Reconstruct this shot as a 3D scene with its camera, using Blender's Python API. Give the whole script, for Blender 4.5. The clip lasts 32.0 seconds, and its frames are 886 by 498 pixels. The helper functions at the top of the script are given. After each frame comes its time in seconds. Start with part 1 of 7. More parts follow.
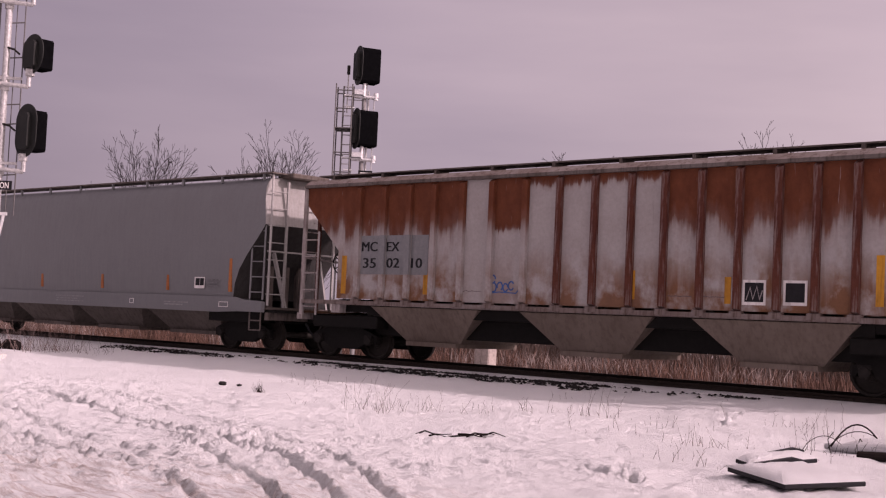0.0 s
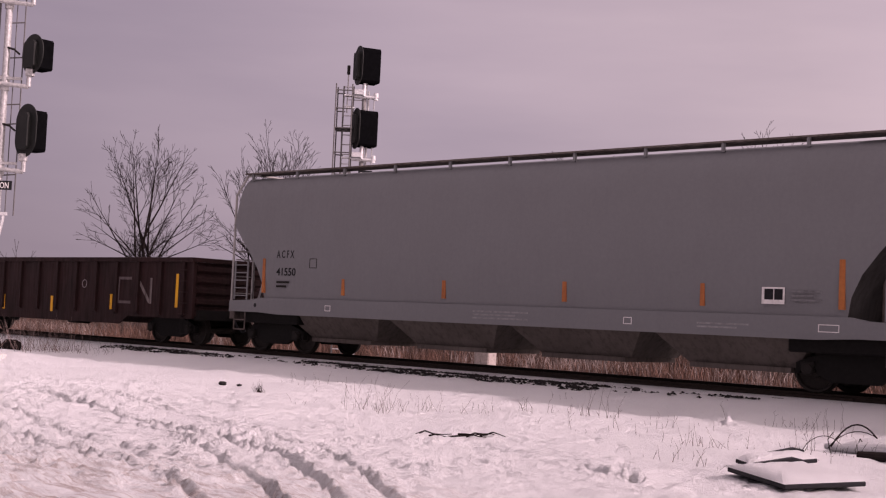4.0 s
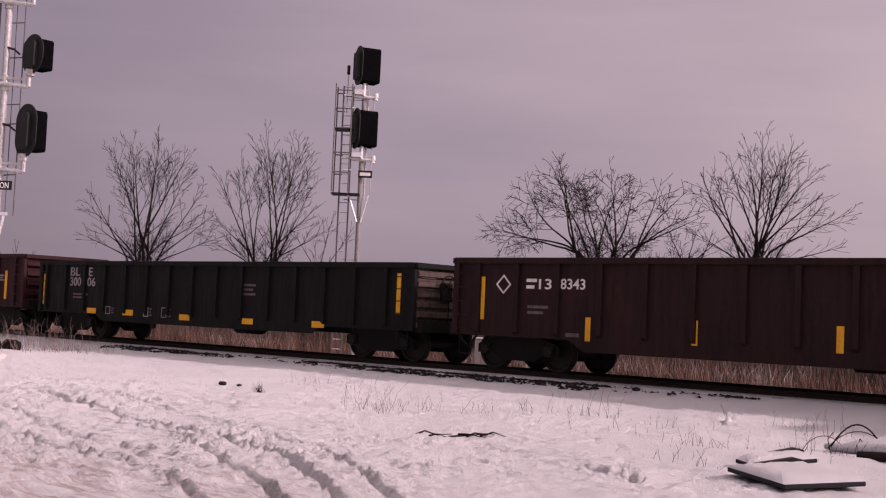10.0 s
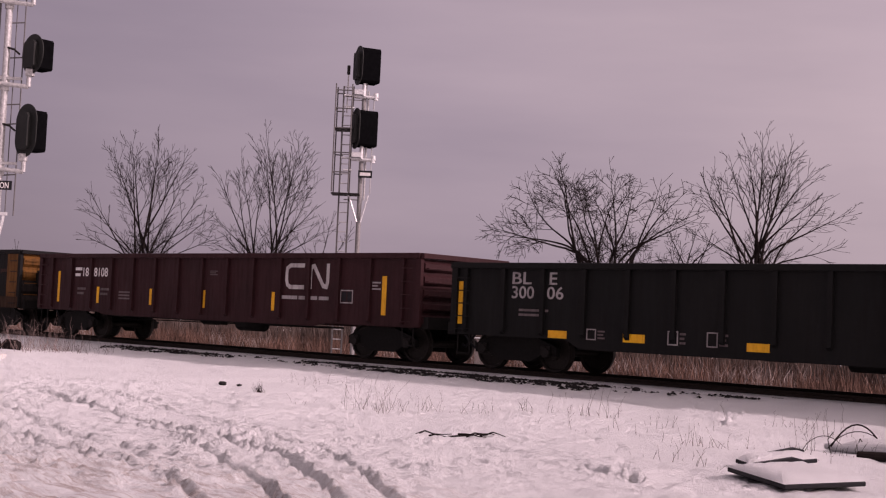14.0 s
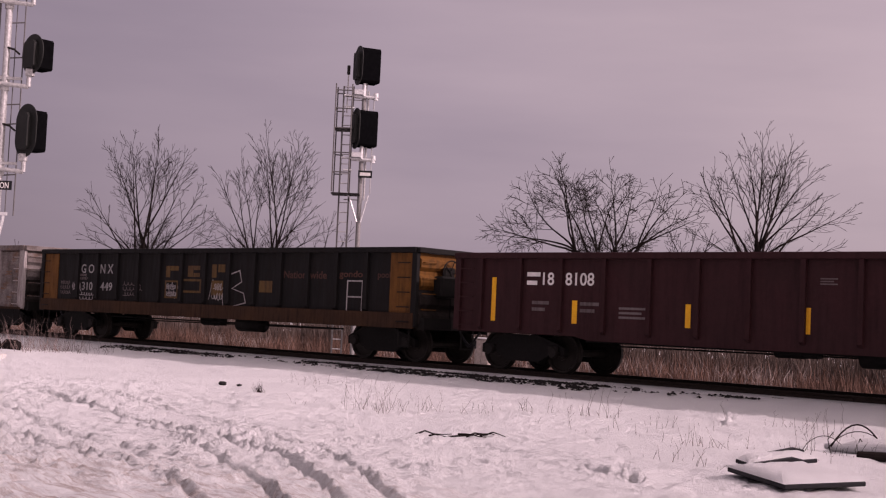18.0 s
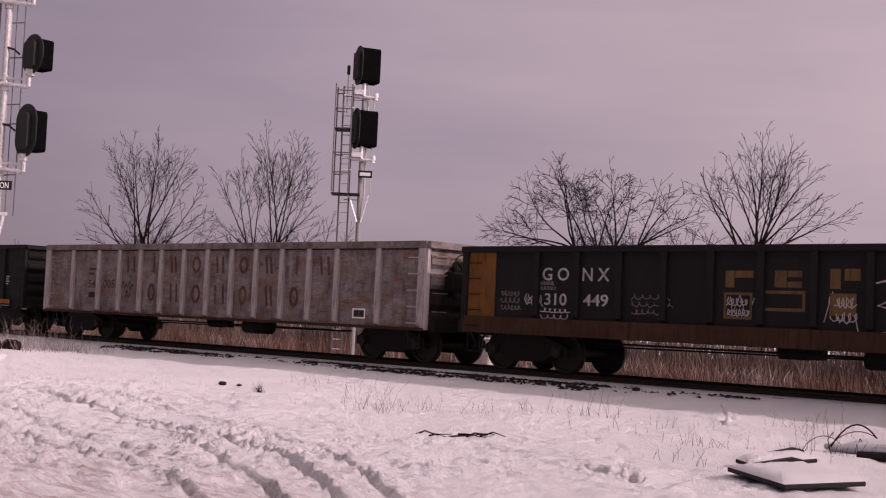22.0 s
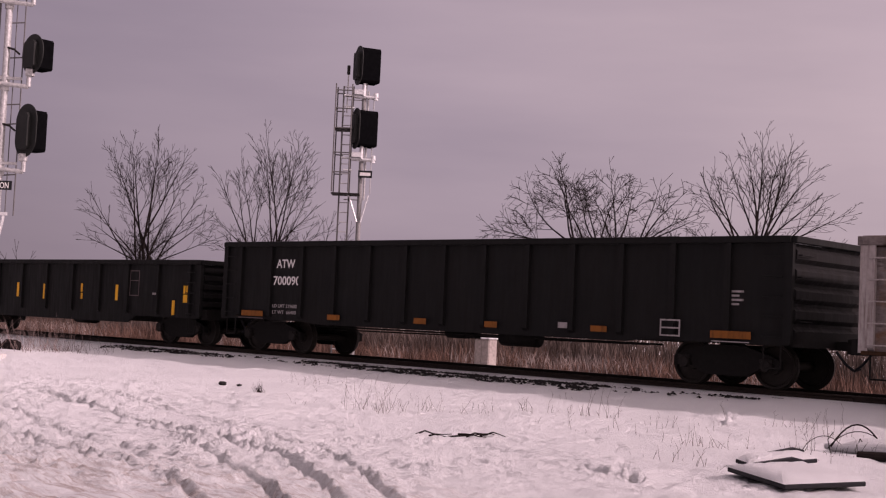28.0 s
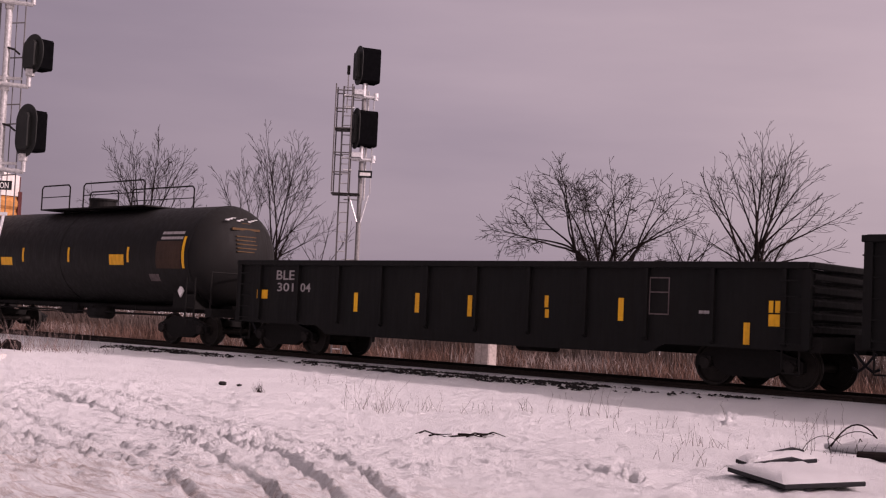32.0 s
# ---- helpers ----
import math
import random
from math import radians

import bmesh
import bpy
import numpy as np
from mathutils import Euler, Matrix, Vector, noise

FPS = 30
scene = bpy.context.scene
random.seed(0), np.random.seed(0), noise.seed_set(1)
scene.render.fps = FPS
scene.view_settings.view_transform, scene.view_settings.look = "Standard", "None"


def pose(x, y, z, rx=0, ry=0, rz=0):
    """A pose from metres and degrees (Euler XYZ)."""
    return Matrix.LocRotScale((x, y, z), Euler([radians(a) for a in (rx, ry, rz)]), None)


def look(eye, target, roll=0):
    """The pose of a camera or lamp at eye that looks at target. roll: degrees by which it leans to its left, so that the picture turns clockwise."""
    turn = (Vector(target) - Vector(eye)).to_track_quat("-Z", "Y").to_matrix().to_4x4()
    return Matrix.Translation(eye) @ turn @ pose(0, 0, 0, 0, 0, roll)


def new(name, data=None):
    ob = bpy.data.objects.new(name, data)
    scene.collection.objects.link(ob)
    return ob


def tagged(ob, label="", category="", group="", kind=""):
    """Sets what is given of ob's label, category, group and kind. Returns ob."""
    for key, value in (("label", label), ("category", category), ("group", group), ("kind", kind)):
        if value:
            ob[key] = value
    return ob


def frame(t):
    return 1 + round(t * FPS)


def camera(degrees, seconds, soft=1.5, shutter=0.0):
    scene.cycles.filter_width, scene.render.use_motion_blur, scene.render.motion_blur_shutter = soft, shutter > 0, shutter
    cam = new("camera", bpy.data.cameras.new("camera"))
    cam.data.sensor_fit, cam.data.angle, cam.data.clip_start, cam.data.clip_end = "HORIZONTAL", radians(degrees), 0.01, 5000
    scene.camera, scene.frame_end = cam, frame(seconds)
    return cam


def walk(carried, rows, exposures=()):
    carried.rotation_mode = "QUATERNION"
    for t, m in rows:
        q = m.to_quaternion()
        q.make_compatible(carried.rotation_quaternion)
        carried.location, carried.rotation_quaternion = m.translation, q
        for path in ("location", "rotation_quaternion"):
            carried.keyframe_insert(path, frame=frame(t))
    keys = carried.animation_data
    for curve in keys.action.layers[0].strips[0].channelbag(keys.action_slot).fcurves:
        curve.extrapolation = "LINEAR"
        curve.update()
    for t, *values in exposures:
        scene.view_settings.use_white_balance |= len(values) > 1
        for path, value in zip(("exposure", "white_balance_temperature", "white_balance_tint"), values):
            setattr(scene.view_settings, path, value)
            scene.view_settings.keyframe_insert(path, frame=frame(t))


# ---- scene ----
# ---- camera: stands still on the snow beside the line ----
cam = camera(37.645, 32.0, soft=1.2)
EYE = (0.0, -23.175, 1.042)
STAND = look(EYE, (-13.582, -8.535, 2.126), 2.578)
walk(cam, [(0.0, STAND), (32.0, STAND)],
     exposures=[(0.0, 0.14, 7080, 43), (3.0, 0.14, 7080, 43), (6.0, 0.08, 7080, 43), (9.0, -0.05, 7080, 43), (32.0, -0.05, 7080, 43)])

# ---- light: hazy low winter sun beyond the train, thin cloud ----
SUN_DIR = Vector((0.81, 0.30, 0.47)).normalized()
world = bpy.data.worlds.new("winter_sky")
scene.world = world
world.use_nodes = True
wn, wl = world.node_tree.nodes, world.node_tree.links
wn.clear()
w_out = wn.new("ShaderNodeOutputWorld")
w_bg = wn.new("ShaderNodeBackground")
w_bg.inputs["Strength"].default_value = 0.1
w_sky = wn.new("ShaderNodeTexSky")
w_sky.sky_type = "NISHITA"
w_sky.sun_disc = False
w_sky.sun_elevation = math.asin(SUN_DIR.z)
w_sky.sun_rotation = math.atan2(SUN_DIR.x, SUN_DIR.y)
w_sky.dust_density = 3.0
w_co = wn.new("ShaderNodeTexCoord")
w_map = wn.new("ShaderNodeMapping")
w_map.inputs["Scale"].default_value = (1.6, 1.6, 9.0)
w_map.inputs["Rotation"].default_value = (0.05, 0.08, 0.3)
w_noise = wn.new("ShaderNodeTexNoise")
w_noise.inputs["Scale"].default_value = 1.5
w_noise.inputs["Detail"].default_value = 5.0
w_ramp = wn.new("ShaderNodeValToRGB")
w_ramp.color_ramp.elements[0].position, w_ramp.color_ramp.elements[0].color = 0.30, (0.86, 0.86, 0.90, 1)
w_ramp.color_ramp.elements[1].position, w_ramp.color_ramp.elements[1].color = 0.72, (1.10, 1.09, 1.09, 1)
# thin cloud glows more the nearer it lies to the sun
w_dot = wn.new("ShaderNodeVectorMath")
w_dot.operation = "DOT_PRODUCT"
w_dot.inputs[1].default_value = SUN_DIR
w_half = wn.new("ShaderNodeMath")
w_half.operation = "MULTIPLY_ADD"
w_half.inputs[1].default_value, w_half.inputs[2].default_value = 0.5, 0.5
w_glow = wn.new("ShaderNodeValToRGB")
for w_i, (w_p, w_c) in enumerate(((0.0, (0.9, 0.9, 0.98)), (1.0, (22.0, 21.0, 19.5)))):
    w_glow.color_ramp.elements[w_i].position, w_glow.color_ramp.elements[w_i].color = w_p, (*w_c, 1)
for w_p, w_c in ((0.112, (1.3, 1.28, 1.4)), (0.251, (2.75, 2.7, 3.02)), (0.366, (3.7, 3.64, 3.92)), (0.492, (4.45, 4.36, 4.46)), (0.632, (6.6, 6.4, 6.4)), (0.9, (12.0, 11.6, 11.0))):
    w_e = w_glow.color_ramp.elements.new(w_p)
    w_e.color = (*w_c, 1)
w_mul = wn.new("ShaderNodeMixRGB")
w_mul.blend_type = "MULTIPLY"
w_mul.inputs[0].default_value = 1.0
# the cloud is brightest overhead
w_sep = wn.new("ShaderNodeSeparateXYZ")
w_up = wn.new("ShaderNodeMapRange")
w_up.interpolation_type = "SMOOTHSTEP"
for w_i, w_v in enumerate((0.28, 0.95, 1.0, 1.15)):
    w_up.inputs[w_i + 1].default_value = w_v
w_over = wn.new("ShaderNodeMixRGB")
w_over.blend_type = "MULTIPLY"
w_over.inputs[0].default_value = 1.0
w_mix = wn.new("ShaderNodeMixRGB")
w_mix.inputs[0].default_value = 0.93
wl.new(w_co.outputs["Generated"], w_map.inputs["Vector"])
wl.new(w_map.outputs["Vector"], w_noise.inputs["Vector"])
wl.new(w_noise.outputs["Fac"], w_ramp.inputs["Fac"])
wl.new(w_sky.outputs["Color"], w_mix.inputs[1])
wl.new(w_co.outputs["Generated"], w_dot.inputs[0])
wl.new(w_dot.outputs["Value"], w_half.inputs[0])
wl.new(w_half.outputs[0], w_glow.inputs["Fac"])
wl.new(w_ramp.outputs["Color"], w_mul.inputs[1])
wl.new(w_glow.outputs["Color"], w_mul.inputs[2])
wl.new(w_co.outputs["Generated"], w_sep.inputs[0])
wl.new(w_sep.outputs["Z"], w_up.inputs[0])
wl.new(w_mul.outputs["Color"], w_over.inputs[1])
wl.new(w_up.outputs[0], w_over.inputs[2])
wl.new(w_over.outputs["Color"], w_mix.inputs[2])
wl.new(w_mix.outputs["Color"], w_bg.inputs["Color"])
wl.new(w_bg.outputs["Background"], w_out.inputs["Surface"])

sun_data = bpy.data.lights.new("sun", "SUN")
sun_data.energy, sun_data.angle, sun_data.color = 3.2, radians(2.0), (1.0, 0.945, 0.92)
sun = new("sun", sun_data)
sun.matrix_world = look(SUN_DIR * 60, (0, 0, 0))


# ---- materials ----
def base_mat(name, rough=0.7, metal=0.0, spec=0.12):
    m = bpy.data.materials.new(name)
    m.use_nodes = True
    nt = m.node_tree
    b = nt.nodes["Principled BSDF"]
    b.inputs["Roughness"].default_value = rough
    b.inputs["Metallic"].default_value = metal
    b.inputs["Specular IOR Level"].default_value = spec
    return m, nt, b


def noise_node(nt, scale, stretch=(1, 1, 1), detail=4.0, rough=0.55):
    tc = nt.nodes.new("ShaderNodeTexCoord")
    mp = nt.nodes.new("ShaderNodeMapping")
    mp.inputs["Scale"].default_value = stretch
    tx = nt.nodes.new("ShaderNodeTexNoise")
    tx.inputs["Scale"].default_value = scale
    tx.inputs["Detail"].default_value = detail
    tx.inputs["Roughness"].default_value = rough
    nt.links.new(tc.outputs["Object"], mp.inputs["Vector"])
    nt.links.new(mp.outputs["Vector"], tx.inputs["Vector"])
    return tx.outputs["Fac"]


def ramp_node(nt, fac, stops):
    r = nt.nodes.new("ShaderNodeValToRGB")
    el = r.color_ramp.elements
    while len(el) < len(stops):
        el.new(0.5)
    for e, (pos, col) in zip(el, stops):
        e.position, e.color = pos, (*col, 1)
    nt.links.new(fac, r.inputs["Fac"])
    return r.outputs["Color"]


def mix_node(nt, fac, a, b, mode="MIX"):
    m = nt.nodes.new("ShaderNodeMixRGB")
    m.blend_type = mode
    for sock, v in zip(m.inputs, (fac, a, b)):
        if isinstance(v, (int, float)):
            sock.default_value = v
        elif isinstance(v, tuple):
            sock.default_value = (*v, 1)
        else:
            nt.links.new(v, sock)
    return m.outputs["Color"]


def math_node(nt, op, a, b=0.0):
    m = nt.nodes.new("ShaderNodeMath")
    m.operation = op
    for sock, v in zip(m.inputs, (a, b)):
        if isinstance(v, (int, float)):
            sock.default_value = v
        else:
            nt.links.new(v, sock)
    return m.outputs[0]


def bump_node(nt, b, height, strength, dist):
    bp = nt.nodes.new("ShaderNodeBump")
    bp.inputs["Strength"].default_value = strength
    bp.inputs["Distance"].default_value = dist
    nt.links.new(height, bp.inputs["Height"])
    nt.links.new(bp.outputs["Normal"], b.inputs["Normal"])


def paint(name, col, worn, grime=(0.03, 0.022, 0.018), rough=0.6, metal=0.0, amount=0.5, streak=True, grain=0.25):
    """Weathered paint: two tones, streaks of grime that run down, fine relief."""
    m, nt, b = base_mat(name, rough, metal)
    big = noise_node(nt, 0.9, (1, 1, 1), 5.0)
    fine = noise_node(nt, 14.0, (1, 1, 1), 4.0)
    runs = noise_node(nt, 3.0, (3.0, 3.0, 0.35) if streak else (1, 1, 1), 5.0, 0.65)
    c = mix_node(nt, ramp_node(nt, big, [(0.35, (0, 0, 0)), (0.7, (1, 1, 1))]), col, worn)
    c = mix_node(nt, math_node(nt, "MULTIPLY", ramp_node(nt, runs, [(0.48, (0, 0, 0)), (0.72, (1, 1, 1))]), amount), c, grime)
    c = mix_node(nt, grain, c, ramp_node(nt, fine, [(0.3, (0.35, 0.35, 0.35)), (0.7, (0.75, 0.75, 0.75))]), "OVERLAY")
    nt.links.new(c, b.inputs["Base Color"])
    nt.links.new(ramp_node(nt, runs, [(0.3, (rough - 0.12,) * 3), (0.75, (min(1, rough + 0.2),) * 3)]), b.inputs["Roughness"])
    bump_node(nt, b, fine, 0.15, 0.01)
    return m


def rust_paint(name, level, soft=0.5, low=0.5, wave=1.4):
    """White car paint with a sheet of rust that runs down from the roof to about the height level, and brown blooms near the sill."""
    m, nt, b = base_mat(name, 0.75)
    tc = nt.nodes.new("ShaderNodeTexCoord")
    sep = nt.nodes.new("ShaderNodeSeparateXYZ")
    nt.links.new(tc.outputs["Object"], sep.inputs[0])
    hem = noise_node(nt, 2.3, (1.5, 1.0, 0.18), 3.0, 0.55)
    runs = noise_node(nt, 9.0, (1.6, 1.0, 0.12), 4.0, 0.6)
    blot = noise_node(nt, 1.5, (1.1, 1, 0.9), 5.0, 0.6)
    mott = noise_node(nt, 3.5, (1, 1, 0.6), 5.0, 0.6)
    fine = noise_node(nt, 16.0, (1, 1, 1), 4.0)
    h = math_node(nt, "ADD", sep.outputs["Z"], math_node(nt, "MULTIPLY", math_node(nt, "SUBTRACT", hem, 0.5), wave))
    h = math_node(nt, "ADD", h, math_node(nt, "MULTIPLY", math_node(nt, "SUBTRACT", runs, 0.5), 0.35))
    top = math_node(nt, "DIVIDE", math_node(nt, "SUBTRACT", h, level), soft)
    thin = ramp_node(nt, top, [(0.0, (0, 0, 0)), (0.35, (0.22, 0.22, 0.22)), (0.62, (0.9, 0.9, 0.9)), (1.0, (1, 1, 1))])
    # chips of white left standing in the rust
    chip = ramp_node(nt, runs, [(0.66, (1, 1, 1)), (0.74, (0.35, 0.35, 0.35))])
    thin = math_node(nt, "MULTIPLY", thin, chip)
    lowz = math_node(nt, "SUBTRACT", 2.62, h)
    lows = math_node(nt, "MULTIPLY", ramp_node(nt, lowz, [(0.0, (0, 0, 0)), (0.9, (1, 1, 1))]),
                     ramp_node(nt, blot, [(0.38, (0, 0, 0)), (0.54, (1, 1, 1))]))
    lows = math_node(nt, "MULTIPLY", lows, low)
    white = mix_node(nt, ramp_node(nt, blot, [(0.3, (0, 0, 0)), (0.75, (1, 1, 1))]), (0.295, 0.277, 0.272), (0.25, 0.227, 0.222))
    rust = mix_node(nt, ramp_node(nt, mott, [(0.3, (0, 0, 0)), (0.7, (1, 1, 1))]), (0.082, 0.024, 0.012), (0.118, 0.038, 0.018))
    stain = mix_node(nt, mott, (0.10, 0.040, 0.018), (0.18, 0.083, 0.040))
    c = mix_node(nt, lows, white, stain)
    c = mix_node(nt, thin, c, rust)
    c = mix_node(nt, 0.2, c, ramp_node(nt, fine, [(0.3, (0.35, 0.35, 0.35)), (0.7, (0.7, 0.7, 0.7))]), "OVERLAY")
    nt.links.new(c, b.inputs["Base Color"])
    bump_node(nt, b, fine, 0.2, 0.01)
    return m


def plain(name, col, rough=0.6, metal=0.0, vary=0.25, scale=12.0, spec=0.12):
    m, nt, b = base_mat(name, rough, metal, spec)
    n = noise_node(nt, scale, (1, 1, 1), 4.0)
    lo = tuple(v * (1 - vary) for v in col)
    hi = tuple(min(1, v * (1 + vary)) for v in col)
    nt.links.new(ramp_node(nt, n, [(0.3, lo), (0.7, hi)]), b.inputs["Base Color"])
    bump_node(nt, b, n, 0.1, 0.005)
    return m


def snow_mat():
    m, nt, b = base_mat("snow", 0.55)
    tc = nt.nodes.new("ShaderNodeTexCoord")
    sep = nt.nodes.new("ShaderNodeSeparateXYZ")
    nt.links.new(tc.outputs["Object"], sep.inputs[0])
    big = noise_node(nt, 0.35, (1, 1, 1), 5.0)
    mid = noise_node(nt, 3.2, (1, 1, 1), 6.0, 0.6)
    fine = noise_node(nt, 34.0, (1, 1, 1), 5.0, 0.75)
    # streaks of slush run with the ruts
    turn = nt.nodes.new("ShaderNodeMapping")
    turn.inputs["Rotation"].default_value = (0, 0, radians(23))
    turn.inputs["Scale"].default_value = (0.5, 4.5, 1)
    nt.links.new(tc.outputs["Object"], turn.inputs["Vector"])
    st = nt.nodes.new("ShaderNodeTexNoise")
    for k, v in (("Scale", 2.0), ("Detail", 7.0), ("Roughness", 0.75)):
        st.inputs[k].default_value = v
    nt.links.new(turn.outputs["Vector"], st.inputs["Vector"])
    streaks = st.outputs["Fac"]
    c = mix_node(nt, ramp_node(nt, big, [(0.3, (0, 0, 0)), (0.7, (1, 1, 1))]), (0.81, 0.81, 0.82), (0.87, 0.87, 0.88))
    # the driven lane near the camera: brown slush mixed into the snow
    lane = math_node(nt, "SUBTRACT", -14.2, math_node(nt, "ADD", sep.outputs["Y"], math_node(nt, "MULTIPLY", math_node(nt, "ADD", sep.outputs["X"], 10.0), -0.16)))
    lane = ramp_node(nt, math_node(nt, "DIVIDE", lane, 2.0), [(0.0, (0, 0, 0)), (1.0, (1, 1, 1))])
    dirt = math_node(nt, "MULTIPLY", lane, ramp_node(nt, streaks, [(0.46, (0, 0, 0)), (0.66, (1, 1, 1))]))
    c = mix_node(nt, math_node(nt, "MULTIPLY", dirt, 0.85), c, mix_node(nt, fine, (0.25, 0.16, 0.13), (0.48, 0.36, 0.31)))
    nt.links.new(c, b.inputs["Base Color"])
    grit = noise_node(nt, 12.0, (1, 1, 1), 8.0, 0.8)
    h = math_node(nt, "ADD", math_node(nt, "MULTIPLY", mid, 0.5), math_node(nt, "ADD", math_node(nt, "MULTIPLY", fine, 0.5), math_node(nt, "MULTIPLY", grit, 1.1)))
    bump_node(nt, b, h, 1.0, 0.10)
    return m


SNOW = snow_mat()
STEEL = plain("dark_steel", (0.016, 0.014, 0.013), 0.7, 0.1)
TREAD = plain("worn_wheel_steel", (0.020, 0.017, 0.015), 0.6, 0.2)
GREASE = plain("greasy_iron", (0.0075, 0.0068, 0.0064), 0.7, 0.1)
RAIL = plain("rusty_rail_steel", (0.025, 0.018, 0.015), 0.65, 0.2)
TIE = plain("creosoted_timber", (0.045, 0.036, 0.03), 0.85)
POLE = plain("dull_galvanised_pole_steel", (0.20, 0.192, 0.192), 0.45, 0.3, 0.25, 20, spec=0.3)
GALV = plain("galvanised_steel", (0.38, 0.372, 0.372), 0.42, 0.35, 0.3, 20, spec=0.3)
SIGNAL = plain("black_signal_paint", (0.0035, 0.0035, 0.004), 0.8, 0.0, spec=0.0)
# signal black, lightened for the light on backplate and case
SIGNALBACK = plain("lit_black_signal_paint", (0.009, 0.0095, 0.009), 0.6, 0.0, spec=0.25)
BARK = plain("dark_bark", (0.016, 0.0125, 0.012), 0.9, spec=0.0)
WEED = plain("dry_weed", (0.065, 0.041, 0.034), 0.9)
TWIGPALE = plain("pale_dry_twigs", (0.17, 0.125, 0.115), 0.9, 0, 0.4, 3.0)
PALEGRASS = plain("bleached_grey_grass", (0.25, 0.205, 0.19), 0.9, 0, 0.6, 1.5)
CABINET = plain("pale_grey_enamel", (0.30, 0.255, 0.235), 0.6)
REED = plain("dry_brown_grass", (0.115, 0.066, 0.051), 0.9, 0, 0.75, 1.6)
BRUSH = plain("grey_brown_brush", (0.105, 0.078, 0.068), 0.9, 0, 0.4, 2.0)
STONE = plain("dark_ballast", (0.016, 0.014, 0.014), 0.9)
CONCRETE = plain("pale_concrete", (0.55, 0.52, 0.50), 0.85)
YELLOW = paint("yellow_reflective_sheet", (0.72, 0.36, 0.015), (0.60, 0.28, 0.02), (0.10, 0.05, 0.01), 0.45, amount=0.35)
OLDYEL = paint("stained_yellow_sheet", (0.42, 0.20, 0.022), (0.30, 0.13, 0.022), (0.10, 0.045, 0.018), 0.6, amount=0.7)
ORANGE = paint("orange_reflective_sheet", (0.3600, 0.1224, 0.0360), (0.2880, 0.0936, 0.0360), (0.0720, 0.0360, 0.0216), 0.5, amount=0.4)
DULLOR = paint("dull_orange_sheet", (0.22, 0.075, 0.012), (0.14, 0.05, 0.012), (0.02, 0.015, 0.01), 0.6, amount=0.6)
WHITE = paint("white_stencil_paint", (0.66, 0.64, 0.63), (0.50, 0.48, 0.47), (0.10, 0.09, 0.09), 0.6, amount=0.4)
DIMWHITE = paint("worn_white_stencil", (0.30, 0.28, 0.28), (0.20, 0.18, 0.18), (0.05, 0.04, 0.04), 0.7, amount=0.6)
FADEDW = paint("half_gone_white_stencil", (0.17, 0.145, 0.14), (0.10, 0.08, 0.078), (0.025, 0.015, 0.014), 0.7, amount=0.9)
FAINT = paint("faint_stencil", (0.12, 0.10, 0.10), (0.08, 0.06, 0.06), (0.03, 0.02, 0.02), 0.7, amount=0.6)
BLACKP = plain("black_stencil_paint", (0.012, 0.012, 0.014), 0.5)
M_GREY = paint("light_grey_car_paint", (0.1426, 0.1461, 0.1522), (0.1373, 0.1399, 0.1452), (0.1214, 0.1197, 0.1214), 0.5, amount=0.12, grain=0.08)
# the car's grey, made lighter for the sun on its ends
M_GREYLIT = paint("sunlit_grey_end_paint", (0.2890, 0.2805, 0.2762), (0.2465, 0.2346, 0.2278), (0.1530, 0.1318, 0.1190), 0.6, amount=0.3)
# dusty grey, darkened for the shade under the end slopes
M_SLOPESHADE = paint("shaded_dusty_grey_slope_paint", (0.040, 0.038, 0.038), (0.032, 0.029, 0.028), (0.022, 0.019, 0.017), 0.85, amount=0.5)
M_HOPDIRT = paint("dusty_hopper_paint", (0.17, 0.138, 0.117), (0.125, 0.098, 0.082), (0.07, 0.053, 0.044), 0.8, amount=0.5, grain=0.1)
M_GREYDIRT = paint("dusty_grey_paint", (0.12, 0.104, 0.098), (0.08, 0.064, 0.056), (0.03, 0.024, 0.021), 0.8, amount=0.8)
M_BROWN = paint("oxide_brown_paint", (0.023, 0.0092, 0.009), (0.016, 0.0078, 0.0075), (0.0085, 0.0065, 0.006), 0.65, amount=0.6)
M_MAROON = paint("maroon_car_paint", (0.029, 0.0092, 0.0105), (0.023, 0.0082, 0.009), (0.012, 0.007, 0.007), 0.6, amount=0.4)
# grimy rust brown, lightened for sun on the end corrugations
M_ENDRUSTLIT = paint("sunlit_sooty_rust_end_paint", (0.085, 0.062, 0.056), (0.055, 0.036, 0.031), (0.014, 0.011, 0.010), 0.8, amount=0.75)
M_BLACK = paint("black_car_paint", (0.0048, 0.0052, 0.0052), (0.0066, 0.0064, 0.0062), (0.011, 0.0085, 0.0078), 0.65, amount=0.3)
M_NBLACK = paint("faded_black_car_paint", (0.0059, 0.0059, 0.0062), (0.0087, 0.0077, 0.0077), (0.0136, 0.0099, 0.0081), 0.7, amount=0.45)
M_YEL = paint("weathered_yellow_paint", (0.1224, 0.0504, 0.0101), (0.0792, 0.0317, 0.0086), (0.0180, 0.0115, 0.0079), 0.65, amount=0.7)
M_SILL = paint("rusty_yellow_sill_paint", (0.0416, 0.0192, 0.0088), (0.0240, 0.0120, 0.0072), (0.0096, 0.0072, 0.0060), 0.75, amount=0.8)
# lower ends: soot, with the shade between the cars painted in
M_SOOTSHADE = paint("soot_and_shade_end_paint", (0.0154, 0.0126, 0.0119), (0.0245, 0.0189, 0.0168), (0.0084, 0.0070, 0.0063), 0.85, amount=0.6)
